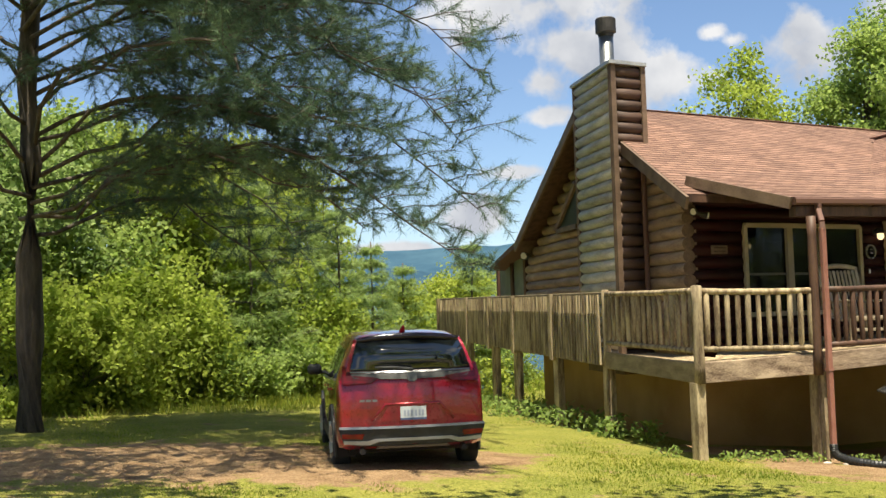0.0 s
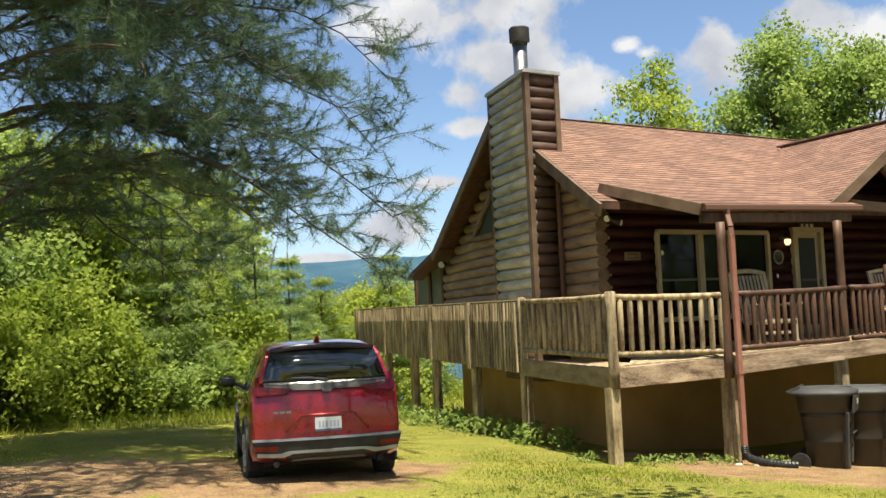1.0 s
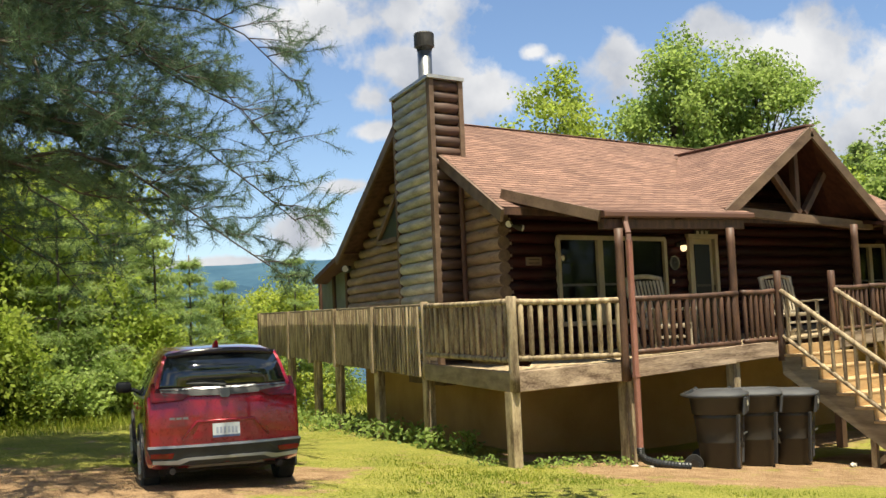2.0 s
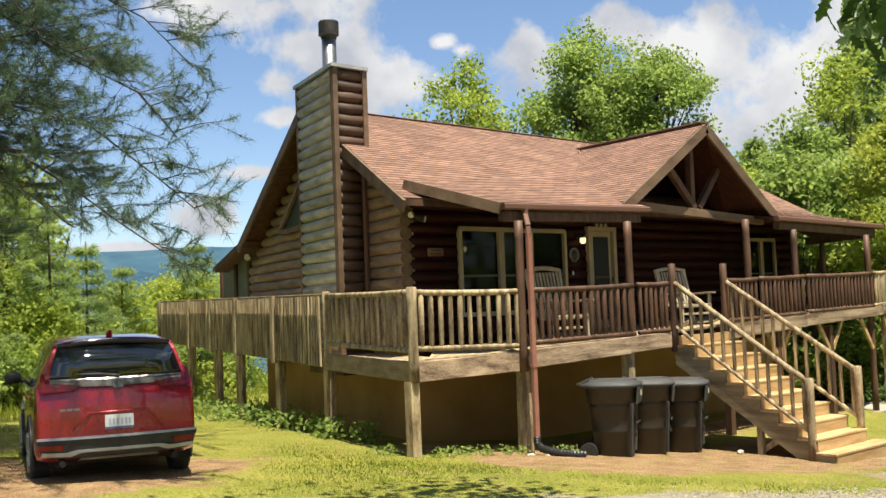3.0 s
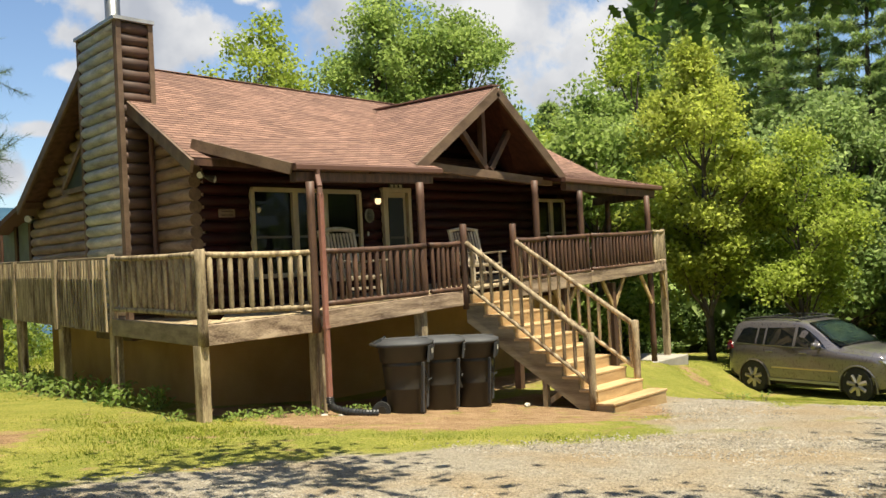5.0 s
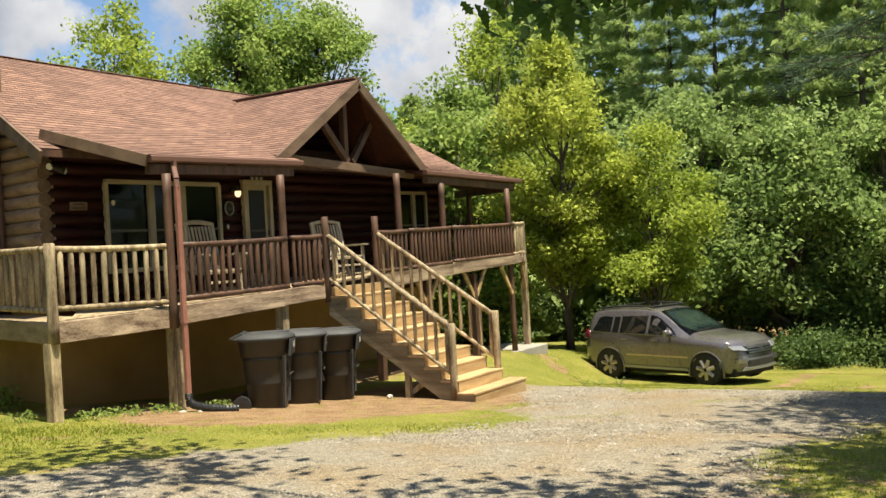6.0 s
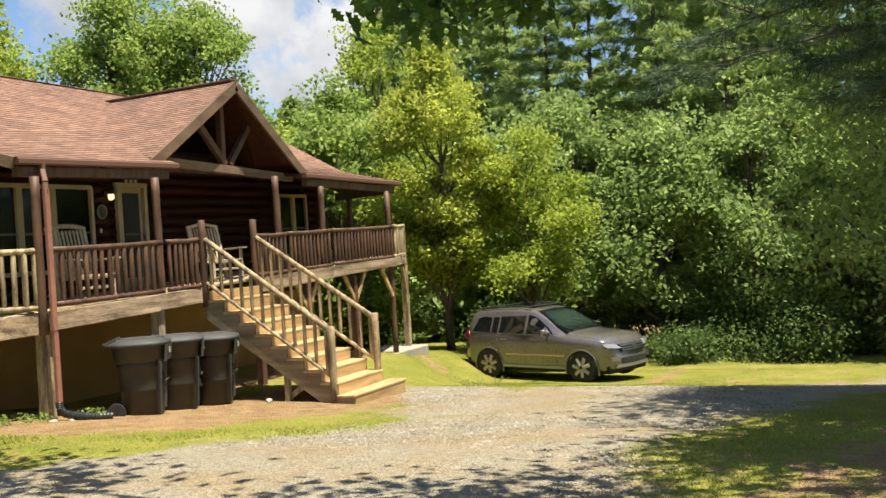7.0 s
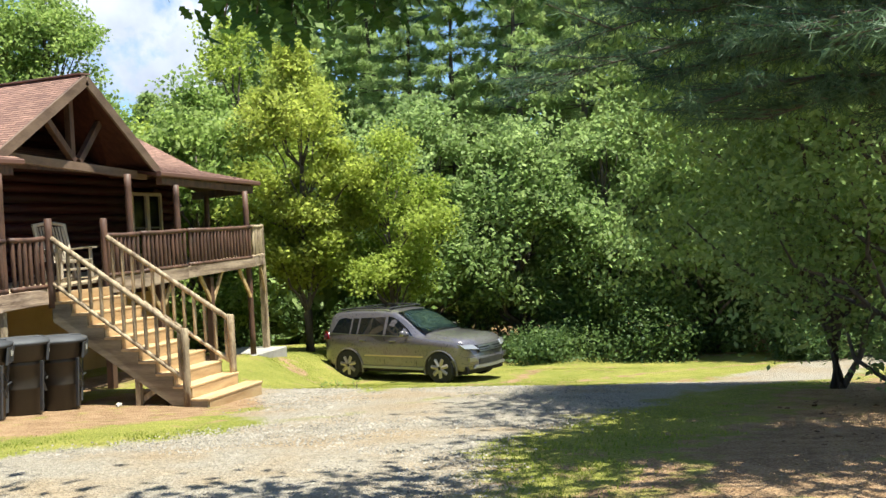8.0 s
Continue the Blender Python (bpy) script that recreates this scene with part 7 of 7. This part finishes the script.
def near_oak():
    """An oak behind and above the camera; one bough with lobed leaves hangs into view."""
    rng = np.random.default_rng(181)
    x, y = -4.6, -16.6
    t = thing("oak_tree", "oak tree whose lobed leaves hang over the drive, its unseen boughs added for shade", "tree", (x, y, gz(x, y) - 0.1))
    bm = B()
    limb(bm, (0, 0, 0), (0.2, 0.3, 9), 0.26, 0.08, rng, n=8, wob=0.008)
    leaves = []
    tips = []
    for az, d, z in ((65.0, 6.8, 3.58), (66.6, 6.9, 3.57), (68.5, 7.0, 3.62), (70.5, 7.1, 3.65), (73, 7.2, 3.68), (75.5, 7.3, 3.72), (78.5, 7.4, 3.80)):
        px, py = spot(az, d)
        tips.append(Vector((px - x, py - y, z - gz(x, y) + 0.1)))
    hx, hy = spot(72, 5.6)
    hub = Vector((hx - x, hy - y, 6.4))
    limb(bm, (0.1, 0.1, 5.6), hub, 0.09, 0.04, rng, n=5)
    for tip in tips:
        pts = limb(bm, hub, tip, 0.03, 0.006, rng, n=6, wob=0.04)
        for i in range(62):
            f = rng.uniform(0.86, 1.0)
            j = min(int(f * 6), 5)
            p = pts[j].lerp(pts[j + 1], f * 6 - j)
            leaves.append(p + Vector(rng.normal(size=3) * np.array([0.26, 0.26, 0.09])) + Vector((0, 0, 0.04)))
    part("trunk", bm, BARK, t, smooth=True)
    half = oak_leaf_outline()
    v, f = [], []
    for p in leaves:
        size = rng.uniform(0.13, 0.22)
        turn = Euler((rng.uniform(-0.6, 0.6), rng.uniform(-0.6, 0.6), rng.uniform(0, 6.3))).to_matrix() @ Euler((rng.uniform(-1.9, -0.3), 0, 0)).to_matrix()
        base = len(v)
        for q, yy in half:
            v.append(p + turn @ Vector((q * 0.8, yy, -0.25 * q)) * size)
        for q, yy in half[-2:0:-1]:
            v.append(p + turn @ Vector((-q * 0.8, yy, -0.25 * q)) * size)
        m = len(half)
        n = 2 * m - 2
        for i in range(m - 1):
            a, b = base + i, base + i + 1
            c, d = base + (n - i - 1) % n, base + (n - i) % n
            f.append(tuple(dict.fromkeys((a, b, c, d))))
    part("leaves", quad_mesh("lobed_leaves", v, f, OAK), OAK, t, "lobed green oak leaves")
    # the rest of the crown: unseen boughs added overhead to throw shade on the ground
    pts = []
    boughs = [(rng.uniform(-5.0, -1.0), rng.uniform(-12.2, -8.8), rng.uniform(6.8, 8.4)) for _ in range(4)] + [(rng.uniform(-6.0, -2.4), rng.uniform(-7.4, -4.6), rng.uniform(6.8, 8.0)) for _ in range(7)] + [(rng.uniform(-0.5, 9.0), rng.uniform(-17.0, -11.4), rng.uniform(7.4, 9.5)) for _ in range(46)] + [(rng.uniform(-11, -8), rng.uniform(-3, 1.5), rng.uniform(7.8, 9.2)) for _ in range(5)]
    bm = B()
    for bx, by, bz in boughs:
        c = np.array([bx - x, by - y, bz - gz(x, y)])
        limb(bm, (0.1, 0.1, 5.5), tuple(c), 0.06, 0.012, rng, n=6, wob=0.03)
        pts.append(c + rng.normal(size=(420, 3)) * np.array([0.66, 0.66, 0.3]))
    part("boughs", bm, BARK, t, smooth=True)
    part("crown", leaf_mesh("crown", np.concatenate(pts), 0.13, LEAF_MID, rng), LEAF_MID, t)


near_oak()


def leaf_litter():
    rng = np.random.default_rng(231)
    n = 2600
    x, y = rng.normal(0.5, 2.2, n), rng.normal(-15.0, 1.5, n)
    keep = y < -12.0
    x, y = x[keep], y[keep]
    p = np.stack([x, y, ground_z(x, y) + 0.012], -1)
    mat = leaf_material("dry_fallen_leaves", (0.07, 0.035, 0.016), (0.26, 0.15, 0.075), 0.1, 0.7, 2.0)
    tagged(new("leaf_litter", leaf_mesh("leaf_litter", p, 0.06, mat, rng, 3.0, 1.5)), "dry brown fallen leaves under the roadside trees", "leaf litter", kind="stuff")


leaf_litter()


# far wood that closes the view behind the first rows
def far_wood():
    rng = np.random.default_rng(191)
    pts = []
    # bearings 104 to 356: unseen wood added behind the camera to darken reflections
    for az0, az1, d0, d1, top, n in ((54, 61, 44, 52, 7.5, 4000), (61, 104, 44, 54, 21, 40000), (0, 20, 38, 50, 7.5, 9000), (56, 70, 33, 36, 3.2, 2500), (104, 356, 34, 46, 11, 14000), (-2, 18, 30, 33, 3.5, 5000)):
        az = np.radians(rng.uniform(az0, az1, n))
        d = rng.uniform(d0, d1, n)
        x, y = EYE_XY[0] + d * np.sin(az), EYE_XY[1] + d * np.cos(az)
        base = ground_z(x, y)
        wave = 0.72 + 0.28 * np.sin(az * 23 + np.sin(az * 51) * 1.3)
        pts.append(np.stack([x, y, base + rng.uniform(0, 1, n) ** 0.8 * top * wave], -1))
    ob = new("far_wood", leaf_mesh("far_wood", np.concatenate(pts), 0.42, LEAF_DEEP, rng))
    tagged(ob, "deep shaded green wood behind the first trees, and unseen behind the camera", "wood", kind="stuff")


far_wood()


# grass and low plants
def grass_field(name, label, xs, ys, n, height, mat, seed, keep=None, width=0.012):
    rng = np.random.default_rng(seed)
    x, y = rng.uniform(*xs, n), rng.uniform(*ys, n)
    g, s = masks(x, y)
    patch = 0.5 + 0.5 * np.sin(x * 1.7 + 1.3 * np.sin(y * 1.1)) * np.sin(y * 1.9 + x * 0.6)
    ok = (np.maximum(g, s) < 0.42 + 0.16 * rng.uniform(0, 1, n)) & (rng.uniform(0, 1, n) < 0.45 + 0.55 * patch)
    if keep is not None:
        ok &= keep(x, y)
    x, y = x[ok], y[ok]
    m = len(x)
    z = ground_z(x, y) - 0.02
    an = rng.uniform(0, 6.3, m)
    h = height * rng.uniform(0.5, 1.5, m)
    lean = rng.normal(size=(m, 2)) * 0.35 * h[:, None]
    a = np.stack([x - np.cos(an) * width, y - np.sin(an) * width, z], -1)
    b = np.stack([x + np.cos(an) * width, y + np.sin(an) * width, z], -1)
    c = np.stack([x + lean[:, 0], y + lean[:, 1], z + h], -1)
    v = np.stack([a, b, c], 1).reshape(-1, 3)
    me = bpy.data.meshes.new(name)
    me.vertices.add(3 * m)
    me.vertices.foreach_set("co", v.astype(np.float32).ravel())
    me.loops.add(3 * m)
    me.loops.foreach_set("vertex_index", np.arange(3 * m, dtype=np.int32))
    me.polygons.add(m)
    me.polygons.foreach_set("loop_start", np.arange(0, 3 * m, 3, dtype=np.int32))
    me.update(calc_edges=True)
    me.materials.append(mat)
    return tagged(new(name, me), label, "grass", kind="stuff")


BLADE = leaf_material("grass_blades", (0.14, 0.215, 0.018), (0.43, 0.43, 0.075), 0.5, scale=0.8)
grass_field("grass", "short sunlit lawn grass", (-9, 1.2), (-4, 18), 120000, 0.032, BLADE, 201, width=0.009)
grass_field("grass", "short grass along the drive", (-1, 18), (-9, 1), 80000, 0.03, BLADE, 202, width=0.009)
grass_field("grass", "shaded grass at the roadside", (-4, 12), (-16, -9), 36000, 0.035, BLADE, 203, width=0.009)
grass_field("tall_grass", "tall unmown grass at the edge of the lawn", (-9, 12), (10, 26), 26000, 0.22, BLADE, 204, width=0.014)


def weeds(name, label, places, mat, seed, n=90, size=0.07, high=0.3):
    rng = np.random.default_rng(seed)
    for x, y, r in places:
        t = thing(name, label, "plant", (x, y, gz(x, y)), group=label)
        p = rng.normal(size=(n, 3)) * np.array([r, r, 0.0]) + np.array([0, 0, 0.02])
        p[:, 2] += rng.uniform(0, high, n)
        part("leaves", leaf_mesh("leaves", p, size, mat, rng, 0.3, 1.9), mat, t)
        bm = B()
        for k in range(6):
            rod(bm, [(p[k, 0] * 0.3, p[k, 1] * 0.3, -0.03), tuple(p[k])], [0.006, 0.003], 4)
        part("stalk", bm, BARK, t)


weeds("weed_clump", "low green weeds at the foot of the deck posts", [(0.35, -0.2, 0.12), (0.75, -0.35, 0.16), (1.15, -0.45, 0.15), (1.45, -0.6, 0.12), (-0.15, 0.5, 0.12), (2.1, -0.95, 0.1)], LEAF_MID, 301, 60, 0.035, 0.12)
weeds("fern_clump", "green ferns growing under the deck edge", [(*G(q, o)[:2], r) for q, o, r in ((0.4, 0.6, 0.14), (1.3, 0.9, 0.16), (2.4, 0.7, 0.2), (3.4, 0.8, 0.24), (4.6, 0.9, 0.26), (5.8, 0.8, 0.3), (7.0, 1.0, 0.34), (8.3, 0.9, 0.4), (6.4, 1.5, 0.35), (9.6, 1.2, 0.45), (11.0, 0.9, 0.5))], LEAF_MID, 302, 150, 0.06, 0.34)
weeds("shrub_clump", "bright shrubs behind the deck", [(*G(q, o)[:2], r) for q, o, r in ((12.5, 0.6, 0.6), (14.0, 1.2, 0.7), (15.5, 0.4, 0.8), (17.0, 1.6, 0.9))], LEAF_YELLOW, 303, 700, 0.08, 1.1)
weeds("weed_clump", "straggly weed beside the gravel", [(9.2, -4.4, 0.16), (10.0, -3.6, 0.12)], LEAF_MID, 304, 40, 0.03, 0.12)

# stones along the drive and loose pieces by the downspout
STONE = material("pale_gravel_stone", (0.26, 0.23, 0.19), (0.58, 0.53, 0.45), 6.0, 0.9, bump=0.3)
STONE_MIX = leaf_material("mixed_gravel_stones", (0.12, 0.105, 0.085), (0.43, 0.385, 0.32), 0.0, 0.9, 3.0)


def gravel_stones():
    rng = np.random.default_rng(211)
    n = 60000
    x, y = rng.uniform(-5, 12, n), rng.uniform(-12.5, -2.4, n)
    g, _ = masks(x, y)
    ok = g > 0.5 + 0.12 * rng.normal(size=n)
    x, y = x[ok], y[ok]
    m = len(x)
    z = ground_z(x, y)
    s = rng.uniform(0.006, 0.021, m) * rng.uniform(0.6, 1.0, m)
    v = np.empty((m, 6, 3))
    an = rng.uniform(0, 6.3, m)
    for k in range(4):
        v[:, k, 0] = x + np.cos(an + k * 1.57) * s * rng.uniform(0.8, 1.4, m)
        v[:, k, 1] = y + np.sin(an + k * 1.57) * s * rng.uniform(0.8, 1.4, m)
        v[:, k, 2] = z + s * 0.1
    v[:, 4, 0], v[:, 4, 1], v[:, 4, 2] = x + s * 0.2, y, z + s * 0.9
    v[:, 5, 0], v[:, 5, 1], v[:, 5, 2] = x, y, z - s
    f = []
    for i in range(m):
        b = 6 * i
        for k in range(4):
            f.append((b + k, b + (k + 1) % 4, b + 4))
    me = quad_mesh("gravel", v.reshape(-1, 3).tolist(), f, STONE_MIX)
    tagged(new("gravel", me), "loose pale stones on the drive", "gravel", kind="stuff")


gravel_stones()
for i, (x, y, s) in enumerate(((2.0, -0.75, 0.09), (2.15, -0.85, 0.07), (1.55, -0.75, 0.06), (1.7, -0.95, 0.05), (2.35, -0.7, 0.06), (5.0, -2.0, 0.06))):
    rng = random.Random(500 + i)
    bm = B()
    bmesh.ops.create_icosphere(bm, subdivisions=1, radius=s)
    for v in bm.verts:
        v.co *= rng.uniform(0.75, 1.2)
        v.co.z *= 0.65
    ob = new("stone", finish(bm, "stone", STONE))
    ob.matrix_basis = pose(x, y, gz(x, y) + s * 0.2, 0, 0, i * 50)
    tagged(ob, "small pale stone beside the drain hose", "stone", group="stones by the drain")
